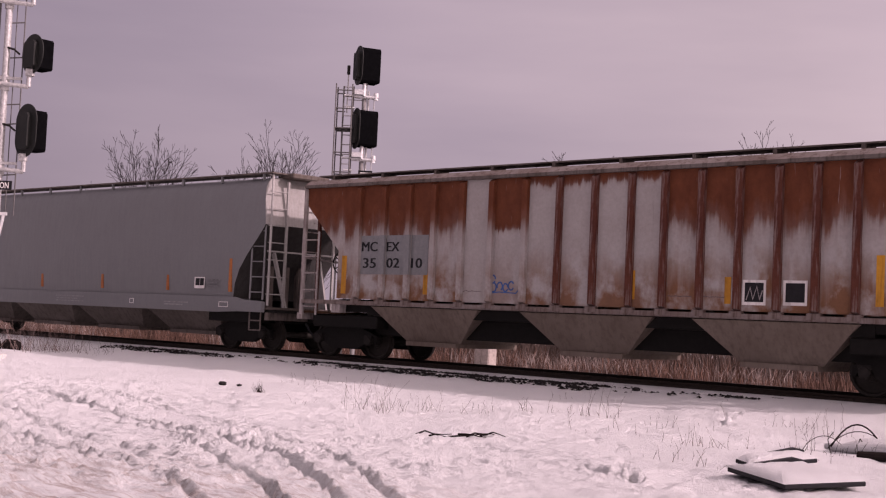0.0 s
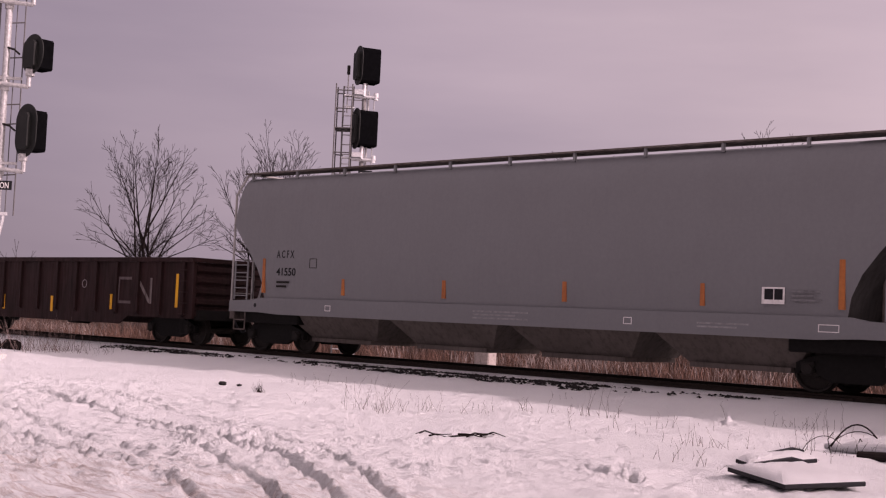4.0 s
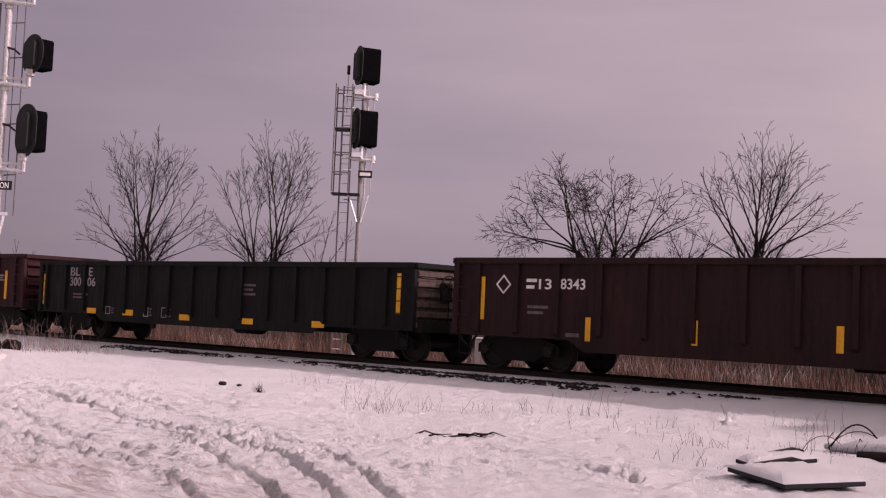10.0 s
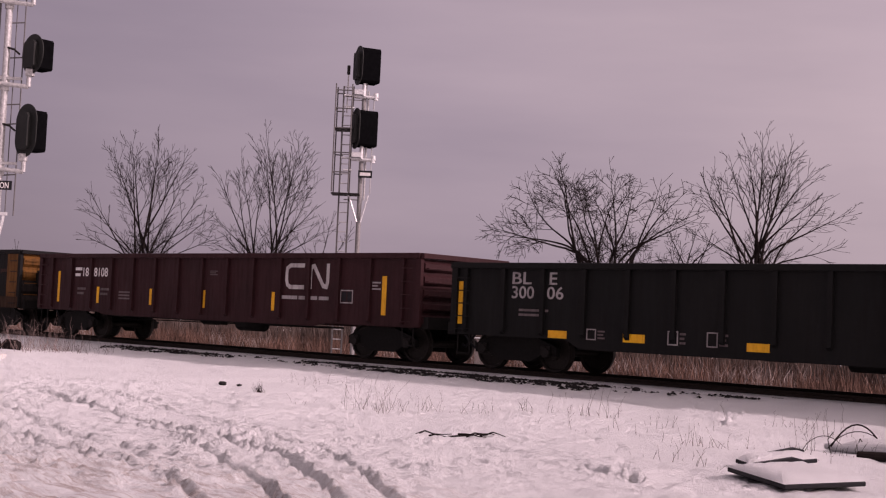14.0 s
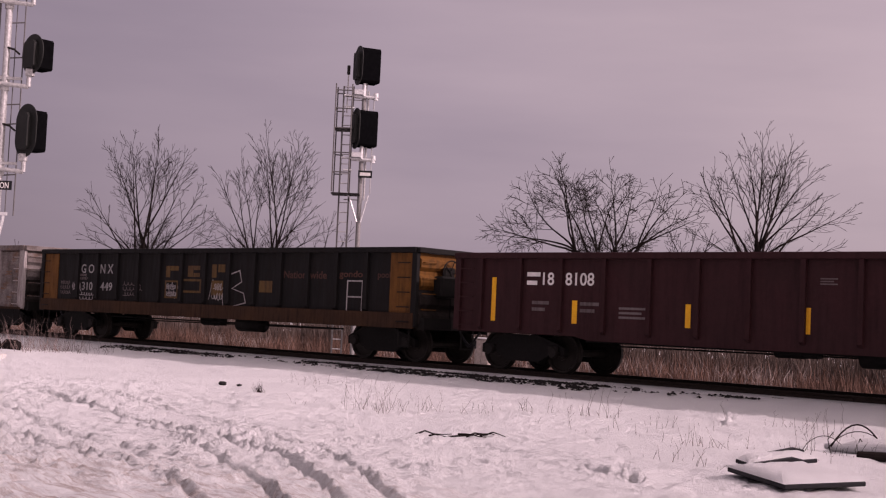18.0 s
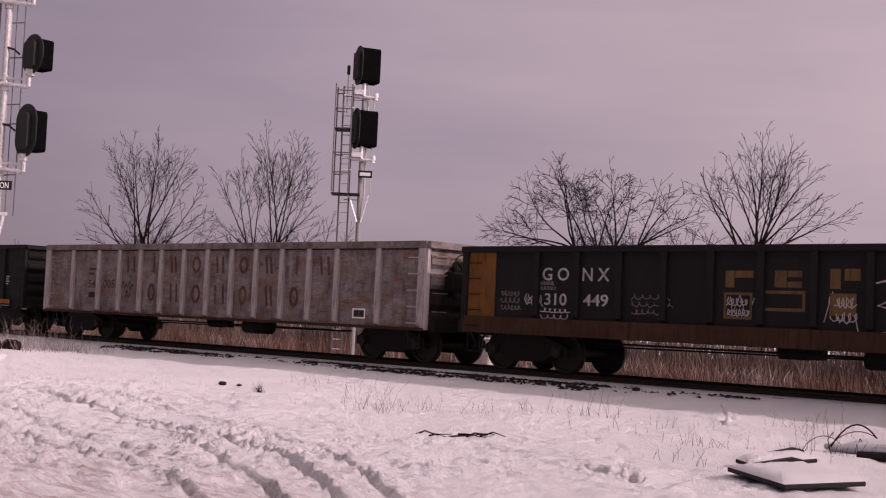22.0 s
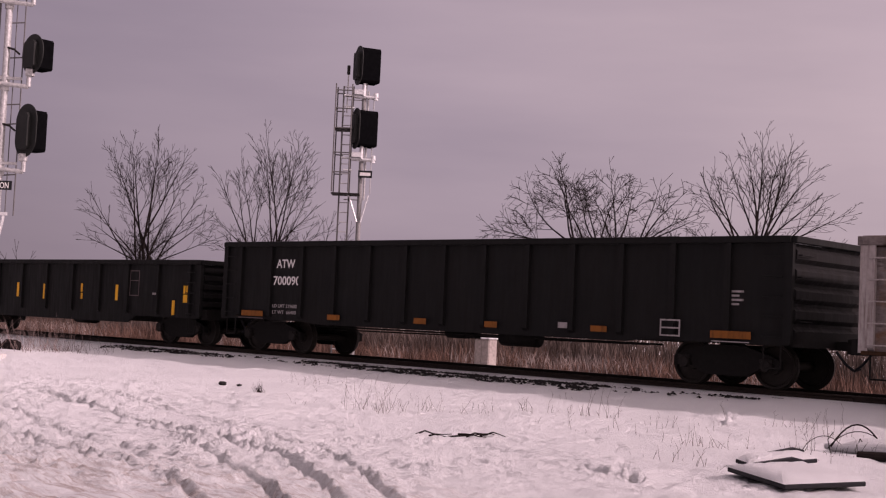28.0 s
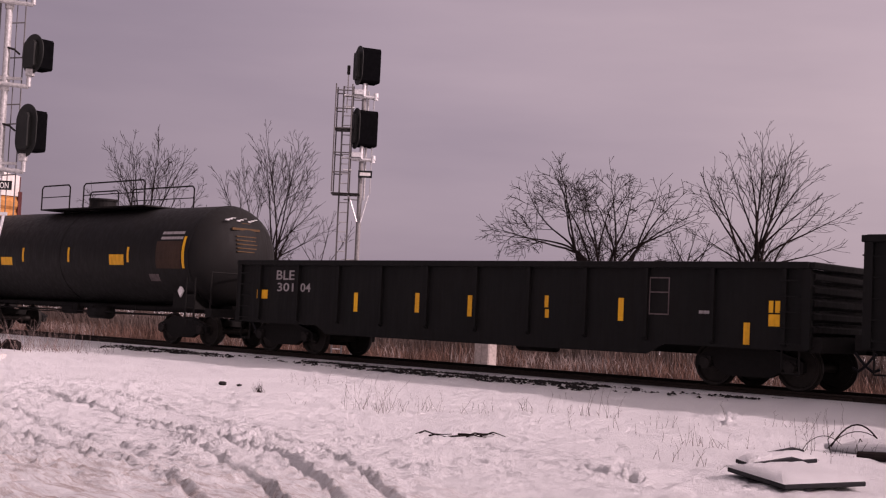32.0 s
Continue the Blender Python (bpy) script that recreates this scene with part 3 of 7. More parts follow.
def frame_mesh():
    bm = bmesh.new()
    prof = [(-1.14, 0.36), (-1.14, 0.55), (-1.0, 0.62), (-0.52, 0.76), (-0.42, 0.80), (0.42, 0.80), (0.52, 0.76), (1.0, 0.62), (1.14, 0.55), (1.14, 0.36),
            (1.06, 0.36), (1.03, 0.47), (0.76, 0.47), (0.72, 0.36), (0.45, 0.22), (-0.45, 0.22), (-0.72, 0.36), (-0.76, 0.47), (-1.03, 0.47), (-1.06, 0.36)]
    prism(bm, prof, -0.07, 0.07)
    bmesh.ops.recalc_face_normals(bm, faces=bm.faces)
    me = bpy.data.meshes.new("side_frame")
    bm.to_mesh(me)
    bm.free()
    me.materials.append(GREASE)
    return me


WHEEL_ME, FRAME_ME = wheel_mesh(), frame_mesh()
bm = bmesh.new()
for sx in (-0.14, 0.0, 0.14):
    rod(bm, (sx, 0, 0.27), (sx, 0, 0.56), 0.06, 8)
bmesh.ops.recalc_face_normals(bm, faces=bm.faces)
SPRING_ME = bpy.data.meshes.new("spring_nest")
bm.to_mesh(SPRING_ME)
bm.free()
SPRING_ME.materials.append(STEEL)
bm = bmesh.new()
lathe_y(bm, [(0.105, -0.05), (0.115, -0.03), (0.115, 0.05), (0.10, 0.06)], 0, 0, 14)
box(bm, -0.13, 0.13, -0.02, 0.08, 0.06, 0.13)
bmesh.ops.recalc_face_normals(bm, faces=bm.faces)
CAP_ME = bpy.data.meshes.new("bearing_cap")
bm.to_mesh(CAP_ME)
bm.free()
CAP_ME.materials.append(STEEL)


def sub(name, me, parent, x, y, z):
    o = new(name, me)
    o.parent = parent
    o.location = (x, y, z)
    return o


def truck(car, x):
    bm = bmesh.new()
    box(bm, -0.2, 0.2, -0.95, 0.95, 0.55, 0.74)
    box(bm, -0.32, 0.32, -0.3, 0.3, 0.74, 0.80)
    t = part("truck", bm, GREASE, car, "two-axle freight truck with roller bearings")
    t.location.x = x
    for y in (-1.03, 1.03):
        sub("side_frame", FRAME_ME, t, 0, y, 0)
        sub("spring_nest", SPRING_ME, t, 0, y, 0)
        for wx in (-0.89, 0.89):
            sub("bearing_cap", CAP_ME, t, wx, y * 1.11, R_WHEEL)
    for wx in (-0.89, 0.89):
        w = sub("wheelset", WHEEL_ME, t, wx, 0, R_WHEEL)
        WHEELS.append((w, wx))
    return t


def couplers(car, x0, x1, z=0.87):
    for x, s in ((x0, -1), (x1, 1)):
        bm = bmesh.new()
        box(bm, min(x, x + s * 0.42), max(x, x + s * 0.42), -0.09, 0.09, z - 0.08, z + 0.09)
        prism(bm, [(x + s * 0.40, z - 0.14), (x + s * 0.70, z - 0.14), (x + s * 0.72, z + 0.10), (x + s * 0.62, z + 0.16), (x + s * 0.40, z + 0.14)], -0.17, 0.13)
        part("coupler", bm, GREASE, car, "cast steel knuckle coupler")
        bm = bmesh.new()
        pts = [(x + s * 0.25, -0.30, z - 0.1), (x + s * 0.45, -0.30, z - 0.33), (x + s * 0.60, -0.28, z - 0.44), (x + s * 0.72, -0.25, z - 0.38)]
        path_rod(bm, pts, 0.028, 6)
        part("air_hose", bm, BLACKP, car, "black rubber air hose")


RUNGS = {}


def ladder(car, x0, x1, y, z0, z1, n, material, name="ladder", r=0.016, rails=True):
    """Two stiles with rungs, or bare grab irons on the side, each rung a piece of its own."""
    home = car
    if rails:
        bm = bmesh.new()
        box(bm, x0 - 0.025, x0 + 0.025, y - 0.012, y + 0.012, z0, z1)
        home = part(name, bm, material, car)
        bm = bmesh.new()
        box(bm, x1 - 0.025, x1 + 0.025, y - 0.012, y + 0.012, z0, z1)
        part("stile", bm, material, home)
    key = (round(x1 - x0, 3), r, material.name)
    if key not in RUNGS:
        bm = bmesh.new()
        h = (x1 - x0) / 2
        rod(bm, (-h, 0, 0), (h, 0, 0), r, 6)
        bmesh.ops.recalc_face_normals(bm, faces=bm.faces)
        RUNGS[key] = bpy.data.meshes.new("rung")
        bm.to_mesh(RUNGS[key])
        bm.free()
        RUNGS[key].materials.append(material)
    for i in range(n):
        sub("rung" if rails else "grab_iron", RUNGS[key], home, (x0 + x1) / 2, y, z0 + (z1 - z0) * (i + 0.5) / n)
    return home


def end_grabs(car, x, s, material, z0, z1, n, y0=-1.38, y1=-0.95):
    bm = bmesh.new()
    path_rod(bm, [(x, y0, 0), (x + s * 0.07, y0, 0), (x + s * 0.07, y1, 0), (x, y1, 0)], 0.013, 5)
    first = part("grab_iron", bm, material, car)
    first.location.z = z0
    for i in range(1, n):
        sub("grab_iron", first.data, car, 0, 0, z0 + (z1 - z0) * i / max(1, n - 1))


def brake_wheel(car, x, s, y, z, material=GREASE, r=0.28):
    bm = bmesh.new()
    n = 20
    ring = [(x + s * 0.14, y + r * math.cos(2 * math.pi * i / n), z + r * math.sin(2 * math.pi * i / n)) for i in range(n + 1)]
    path_rod(bm, ring, 0.017, 5)
    for i in range(5):
        a = 2 * math.pi * i / 5
        rod(bm, (x + s * 0.11, y, z), (x + s * 0.14, y + r * math.cos(a), z + r * math.sin(a)), 0.013, 5)
    rod(bm, (x, y, z), (x + s * 0.14, y, z), 0.035, 8)
    part("brake_wheel", bm, material, car, "round hand-brake wheel")
    boxpart("brake_box", (min(x, x + s * 0.1), max(x, x + s * 0.1), y - 0.18, y + 0.18, z - 0.32, z + 0.12), GREASE, car, "hand-brake gear housing", 0.02)
    bm = bmesh.new()
    rod(bm, (x + s * 0.05, y + 0.1, z - 0.3), (x + s * 0.05, y + 0.1, 0.85), 0.014, 5)
    part("brake_chain", bm, GREASE, car)


def under_gear(car, half, z, rods=True):
    boxpart("centre_sill", (-half, half, -0.22, 0.22, z - 0.02, z + 0.24), GREASE, car)
    bm = bmesh.new()
    rod(bm, (0.9, -0.75, z - 0.12), (1.9, -0.75, z - 0.12), 0.20, 14)
    part("air_reservoir", bm, GREASE, car, "brake air reservoir under the frame", True)
    bm = bmesh.new()
    rod(bm, (-0.9, -0.6, z - 0.06), (-0.3, -0.6, z - 0.06), 0.16, 12)
    box(bm, -0.30, -0.02, -0.72, -0.48, z - 0.20, z + 0.1)
    part("brake_cylinder", bm, GREASE, car)
    if rods:
        for p, q, r in (((-5.2, -0.9, z - 0.10), (5.2, -0.9, z - 0.10), 0.022), ((-5.2, -0.5, z - 0.18), (4.6, -0.5, z - 0.12), 0.018)):
            bm = bmesh.new()
            rod(bm, p, q, r, 5)
            part("brake_pipe", bm, GREASE, car, "thin brake pipe under the frame")
        for k in range(-4, 5):
            bm = bmesh.new()
            rod(bm, (k * 1.15, -0.9, z - 0.10), (k * 1.15, -0.9, z + 0.1), 0.012, 4)
            part("pipe_hanger", bm, GREASE, car)


def gondola(name, label, xc, half, top, bot, belly, panel, rib, chord, sill, endm, ribs, rib_w=0.12, sill_h=0.16, wheel_end=None, rods=True, end_rows=5, chord_h=0.13, inner=None, low_end=None):
    car = thing(name, pose(xc, 0, 0), label, "gondola car", "freight cars of the train")
    CARS.append((car, xc))
    prof = [(-half, top - chord_h), (-half, bot), (-5.1, bot), (-4.7, belly), (4.7, belly), (5.1, bot), (half, bot), (half, top - chord_h)]
    for y0, y1 in ((-1.48, -1.44), (1.44, 1.48)):
        bm = bmesh.new()
        prism(bm, prof, y0, y1)
        part("side_panel", bm, panel, car)
    for y0, y1 in ((-1.56, -1.48), (1.48, 1.56)):
        bm = bmesh.new()
        zb = bot + sill_h if belly >= bot - 0.05 else bot + 0.05
        yo, yi = (y0, y1) if y0 < 0 else (y1, y0)
        prism_x(bm, [(yi, zb), (yo, zb + 0.06), (yo, top - chord_h), (yi, top - chord_h)], -rib_w / 2, rib_w / 2)
        first = part("rib", bm, rib, car)
        first.location.x = ribs[0]
        for x in ribs[1:]:
            o = sub("rib", first.data, car, x, 0, 0)
        a, b = min(y0, y1) - 0.015, max(y0, y1) + 0.045
        if y0 > 0:
            a, b = y0 - 0.045, y1 + 0.015
        boxpart("top_chord", (-half - 0.02, half + 0.02, a, b, top - chord_h, top), chord, car, "", 0.012)
        if y0 < 0:
            boxpart("side_sill", (-half, half, y0 - 0.004, y1 + 0.05, bot, bot + sill_h) if belly >= bot - 0.05 else (-half, half, -1.474, -1.43, bot, bot + 0.05), sill, car)
        else:
            boxpart("side_sill", (-half, half, y0 - 0.05, y1 + 0.004, bot, bot + sill_h), sill, car)
    for s in (-1, 1):
        x = s * half
        n = end_rows
        h = (top - chord_h - bot - 0.05) / n
        cut = n // 2 if low_end else 0
        for i0, i1, mat in ((0, cut, low_end), (cut, n, endm)):
            if i0 == i1:
                continue
            bm = bmesh.new()
            prof_e = []
            for i in range(i0, i1):
                z = bot + 0.05 + i * h
                prof_e += [(x, z), (x + s * 0.09, z + h * 0.22), (x + s * 0.09, z + h * 0.62), (x, z + h * 0.84)]
            z0, z1 = bot + 0.05 + i0 * h, bot + 0.05 + i1 * h - (0.003 if i1 < n else 0)
            prof_e += [(x, z1), (x - s * 0.05, z1), (x - s * 0.05, z0)]
            prism(bm, prof_e, -1.43, 1.43)
            part("end_sheet", bm, mat, car, "corrugated steel end sheet")
        boxpart("end_chord", (min(x, x + s * 0.13), max(x, x + s * 0.13), -1.53, 1.53, top - chord_h, top - 0.004), chord, car, "", 0.012)
        for y in (-1.5, 1.5):
            boxpart("corner_post", (min(x - s * 0.1, x + s * 0.06), max(x - s * 0.1, x + s * 0.06), y - 0.05, y + 0.05, bot + 0.03, top - chord_h), rib, car)
        boxpart("end_sill", (min(x, x + s * 0.24), max(x, x + s * 0.24), -1.42, 1.42, bot - 0.02, bot + 0.26), GREASE, car)
        end_grabs(car, x + s * 0.09, s, endm, bot + 0.45, top - 0.35, 4)
        ladder(car, x - s * 0.52, x - s * 0.12, -1.58, bot - 0.02, top - 0.2, 5, rib, "ladder", 0.013, False)
        bm = bmesh.new()
        path_rod(bm, [(x - s * 0.5, -1.5, bot), (x - s * 0.5, -1.5, bot - 0.42), (x - s * 0.15, -1.5, bot - 0.42), (x - s * 0.15, -1.5, bot)], 0.018, 5)
        part("sill_step", bm, GREASE, car, "bent steel sill step")
    boxpart("floor", (-half, half, -1.44, 1.44, bot + 0.16, bot + 0.24), inner or GREASE, car)
    under_gear(car, half, bot, rods)
    truck(car, -6.75)
    truck(car, 6.75)
    couplers(car, -half - 0.1, half + 0.1)
    if wheel_end:
        brake_wheel(car, wheel_end * (half + 0.1), wheel_end, -0.55 * 1, top - 0.55)
    return car


def spaced(a, b, n):
    return [a + (b - a) * i / (n - 1) for i in range(n)]


YP = -1.481  # face of a gondola's side panel

# oxide-brown gondola
c = gondola("gondola_car", "dark oxide-brown steel gondola with faded white lettering", -55.05, 8.26, 2.45, 0.74, 0.50, M_BROWN, M_BROWN, M_BROWN, M_BROWN, M_BROWN,
            spaced(-7.60, 7.83, 15), wheel_end=None, rods=False, end_rows=5)
for d in ((7.49, 7.61, 1.04, 1.99), (4.23, 4.35, 0.91, 1.36), (0.91, 1.05, 0.76, 1.24), (-2.06, -1.93, 0.76, 1.24), (-4.60, -4.47, 0.73, 1.22), (-7.50, -7.37, 1.09, 2.03)):
    decal("reflector", d, YP, YELLOW, c, "yellow reflective strip")
words("car_number", "13", (-5.86, -5.52, 1.78, 2.00), YP, WHITE, c, "white stencilled number")
words("car_number", "8343", (-5.28, -4.64, 1.79, 2.01), YP, WHITE, c, "white stencilled number")
bars("reporting_mark", (-6.20, -5.92, 1.79, 2.00), YP, 2, WHITE, c, "white bars of a reporting mark")
stroke("emblem", [(-6.84, 1.68), (-7.03, 1.87), (-6.84, 2.06), (-6.65, 1.87), (-6.84, 1.68)], 0.035, YP, WHITE, c, "white diamond outline emblem")
stroke("logo", [(5.30, 1.84), (4.66, 1.84), (4.66, 1.14), (5.30, 1.14)], 0.08, YP, FAINT, c, "faded bent band logo")
for a, b in ((5.55, 5.65), (6.24, 6.34)):
    decal("logo", (a, b, 1.12, 1.86), YP, FADEDW, c, "faded white band of a logo")
stroke("logo", [(5.66, 1.80), (6.24, 1.16)], 0.10, YP, FADEDW, c, "faded band of a logo")
stroke("emblem", [(2.80 + 0.12 * math.cos(a * math.pi / 6), 1.65 + 0.12 * math.sin(a * math.pi / 6)) for a in range(13)], 0.02, YP, DIMWHITE, c, "small white ring emblem")
bars("small_stencil", (-6.15, -5.6, 1.25, 1.43), YP, 2, FAINT, c)
bars("small_stencil", (-5.1, -4.75, 0.80, 0.88), YP, 1, FAINT, c)

# first black gondola
c = gondola("gondola_car", "black steel gondola with yellow reflective patches along its sill", -72.88, 8.23, 2.34, 0.74, 0.55, M_BLACK, M_BLACK, M_BLACK, M_BLACK, M_ENDRUSTLIT,
            spaced(-7.87, 7.33, 15), 0.10, wheel_end=1, rods=False, end_rows=6)
for d in ((-8.06, -7.93, 0.97, 1.92), (7.72, 7.85, 1.13, 2.08), (-5.48, -4.99, 0.76, 0.92), (-3.57, -3.05, 0.75, 0.92), (-0.78, -0.31, 0.70, 0.86), (2.01, 2.46, 0.69, 0.84), (4.78, 5.24, 0.70, 0.86)):
    decal("reflector", d, YP, YELLOW, c, "yellow reflective patch")
words("reporting_mark", "BL", (-6.51, -5.98, 1.88, 2.14), YP, DIMWHITE, c, "white stencilled mark")
words("reporting_mark", "E", (-5.49, -5.29, 1.88, 2.14), YP, DIMWHITE, c, "white stencilled mark")
words("car_number", "300", (-6.51, -5.90, 1.57, 1.84), YP, DIMWHITE, c, "white stencilled number")
words("car_number", "06", (-5.55, -5.11, 1.57, 1.84), YP, DIMWHITE, c, "white stencilled number")
for d in ((-4.54, -4.02, 0.74, 0.99), (-2.58, -2.11, 0.72, 1.02), (-1.70, -1.18, 0.72, 1.03)):
    x0, x1, z0, z1 = d
    outline("small_stencil", (x0 + 0.06, x0 + 0.30, z0 + 0.02, z1), YP, 0.025, DIMWHITE, c, "worn white stencil box")
    bars("small_stencil", (x0 + 0.34, x1, z0 + 0.05, z1 - 0.03), YP, 3, FAINT, c)
bars("small_stencil", (2.0, 2.5, 1.45, 1.75), YP, 3, FAINT, c)
bars("small_stencil", (-6.3, -5.5, 1.2, 1.35), YP, 2, FAINT, c)

# maroon gondola
c = gondola("gondola_car", "maroon steel gondola with a large white band logo", -90.55, 8.34, 2.56, 0.82, 0.74, M_MAROON, M_MAROON, M_MAROON, M_MAROON, M_MAROON,
            spaced(-7.64, 7.80, 15), 0.10, wheel_end=None, rods=True, end_rows=5)
for d in ((-7.29, -7.17, 1.07, 2.02), (-5.08, -4.95, 1.08, 1.56), (-2.34, -2.22, 1.09, 1.55), (0.16, 0.28, 1.07, 1.55), (3.10, 3.22, 1.08, 1.56), (5.53, 5.66, 1.08, 1.55), (7.15, 7.30, 1.08, 2.01)):
    decal("reflector", d, YP, YELLOW, c, "yellow reflective strip")
words("car_number", "18", (-5.88, -5.58, 1.87, 2.14), YP, WHITE, c, "white stencilled number")
words("car_number", "8108", (-5.28, -4.54, 1.87, 2.14), YP, WHITE, c, "white stencilled number")
bars("reporting_mark", (-6.31, -5.95, 1.87, 2.14), YP, 2, WHITE, c, "white bars of a reporting mark")
M_LOGO = paint("worn_white_logo_paint", (0.44, 0.42, 0.415), (0.32, 0.30, 0.295), (0.09, 0.06, 0.06), 0.7, amount=0.6)
stroke("logo", [(4.34, 2.25), (3.80, 2.25), (3.68, 2.18), (3.66, 2.05), (3.66, 1.88), (3.70, 1.76), (3.80, 1.70), (4.34, 1.70)], 0.105, YP, M_LOGO, c, "broad white bent-band logo")
stroke("logo", [(4.58, 1.66), (4.58, 2.20), (4.70, 2.24), (5.06, 1.74), (5.18, 1.72), (5.22, 1.84), (5.22, 2.30)], 0.105, YP, M_LOGO, c, "broad white bent-band logo")
for a, b in ((3.50, 4.10), (4.16, 4.40), (4.62, 4.86), (4.92, 5.28)):
    decal("web_line", (a, b, 1.39, 1.48), YP, DIMWHITE, c, "white bar of small writing")
outline("plate", (5.70, 6.15, 1.33, 1.66), YP, 0.03, DIMWHITE, c, "inspection stencil box")
decal("plate", (5.76, 5.92, 1.38, 1.61), YP, BLACKP, c, "black label")
decal("plate", (5.96, 6.10, 1.38, 1.61), YP, BLACKP, c, "black label")
bars("small_stencil", (0.45, 0.78, 1.97, 2.09), YP, 3, FAINT, c)
bars("small_stencil", (6.66, 7.10, 1.68, 1.87), YP, 3, DIMWHITE, c)
bars("small_stencil", (-6.15, -5.70, 1.32, 1.53), YP, 2, FAINT, c)
bars("small_stencil", (-4.88, -4.40, 1.32, 1.53), YP, 2, FAINT, c)
bars("small_stencil", (-3.9, -3.2, 1.22, 1.45), YP, 3, FAINT, c)

# black gondola with yellow corners
c = gondola("gondola_car", "faded black gondola with rusty yellow corners and sill, marked with graffiti", -108.44, 8.22, 2.70, 0.80, 0.80, M_NBLACK, M_NBLACK, M_NBLACK, M_SILL, M_YEL,
            spaced(-6.17, 6.57, 13), 0.14, 0.36, wheel_end=1, rods=True, end_rows=4, low_end=M_SOOTSHADE)
boxpart("brake_housing", (8.26, 8.56, -0.98, -0.38, 1.55, 2.05), GREASE, c, "black brake gear housing", 0.05)
for x0, x1 in ((-8.22, -7.28), (7.44, 8.22)):
    decal("corner_panel", (x0, x1, 1.16, 2.56), YP, M_YEL, c, "rusty yellow corner panel", 0.02)
M_WORNW = paint("worn_white_letter_paint", (0.30, 0.29, 0.29), (0.20, 0.19, 0.19), (0.05, 0.045, 0.045), 0.7, amount=0.7)
words("reporting_mark", "G O", (-5.98, -5.28, 1.97, 2.24), YP, M_WORNW, c, "white stencilled mark")
words("reporting_mark", "N X", (-4.93, -4.25, 1.97, 2.24), YP, M_WORNW, c, "white stencilled mark")
words("car_number", "310", (-5.90, -5.32, 1.45, 1.70), YP, M_WORNW, c, "white stencilled number")
words("car_number", "449", (-4.89, -4.26, 1.45, 1.70), YP, M_WORNW, c, "white stencilled number")
M_BLOT = paint("faded_yellow_lettering", (0.10, 0.058, 0.02), (0.07, 0.04, 0.02), (0.03, 0.025, 0.02), 0.75, amount=0.7)
for d in ((-1.57, -1.38, 1.89, 2.21), (-1.36, -0.98, 2.08, 2.21), (-0.54, -0.30, 1.91, 2.22), (-0.28, 0.0, 1.91, 2.02), (-0.28, 0.0, 2.10, 2.22), (0.55, 0.75, 1.90, 2.26), (0.82, 1.12, 2.05, 2.26), (0.55, 1.05, 1.42, 1.82), (2.59, 3.11, 1.54, 1.84)):
    decal("faded_letter", d, YP, M_BLOT, c, "ghost of faded yellow lettering")
outline("faded_letter", (-1.59, -0.99, 1.30, 1.80), YP, 0.05, M_BLOT, c, "ghost of faded yellow lettering")
outline("faded_letter", (-0.9, 0.08, 1.47, 1.85), YP, 0.06, M_BLOT, c, "ghost of faded yellow lettering")
M_SLOG = paint("faded_brown_slogan", (0.075, 0.035, 0.026), (0.05, 0.026, 0.022), (0.03, 0.022, 0.02), 0.8, amount=0.6)
for txt, d in (("Nation", (3.56, 4.42, 1.92, 2.11)), ("wide", (4.56, 5.19, 1.92, 2.11)), ("gondola", (5.65, 6.69, 1.92, 2.13)), ("pool", (7.00, 7.42, 1.92, 2.12))):
    words("slogan", txt, d, YP - 0.001, M_SLOG, c, "faded brown slogan lettering")
outline("stencil_box", (5.94, 6.50, 1.09, 1.90), YP, 0.035, DIMWHITE, c, "white stencilled table", (0.5,))
stroke("graffiti", [(1.32, 1.20), (1.36, 2.0), (1.75, 2.1), (1.85, 1.8), (1.45, 1.62), (1.95, 1.5), (2.05, 1.25), (1.4, 1.12)], 0.03, YP, DIMWHITE, c, "white looping graffiti outline")
stroke("graffiti", [(0.45, 1.3), (0.6, 1.85), (0.75, 1.3), (0.95, 1.75), (1.1, 1.15)], 0.02, YP, DIMWHITE, c, "white looping graffiti outline")
stroke("graffiti", [(-1.45, 1.72), (-1.4, 1.4), (-1.25, 1.75), (-1.1, 1.3), (-0.95, 1.7)], 0.02, YP, DIMWHITE, c, "white looping graffiti outline")
def scribble(x0, x1, z0, z1, lines, seed, material, width=0.016):
    """Rows of looping sprayed line, in no writing that can be read."""
    rnd = random.Random(seed)
    for k in range(lines):
        zc, h = z0 + (z1 - z0) * (k + 0.5) / lines, (z1 - z0) / lines * 0.45
        n = 22
        ph, turns = rnd.uniform(0, 6), rnd.uniform(4, 6)
        a, b = x0 + rnd.uniform(0, 0.12) * (x1 - x0), x1 - rnd.uniform(0, 0.25) * (x1 - x0)
        pts = []
        for i in range(n):
            t = i / (n - 1)
            w = ph + t * turns * 2 * math.pi
            pts.append((a + (b - a) * t + 0.05 * math.cos(w), zc + h * math.sin(w) * rnd.uniform(0.5, 1.0)))
        stroke("graffiti", pts, width, YP, material, c, "looping sprayed graffiti")


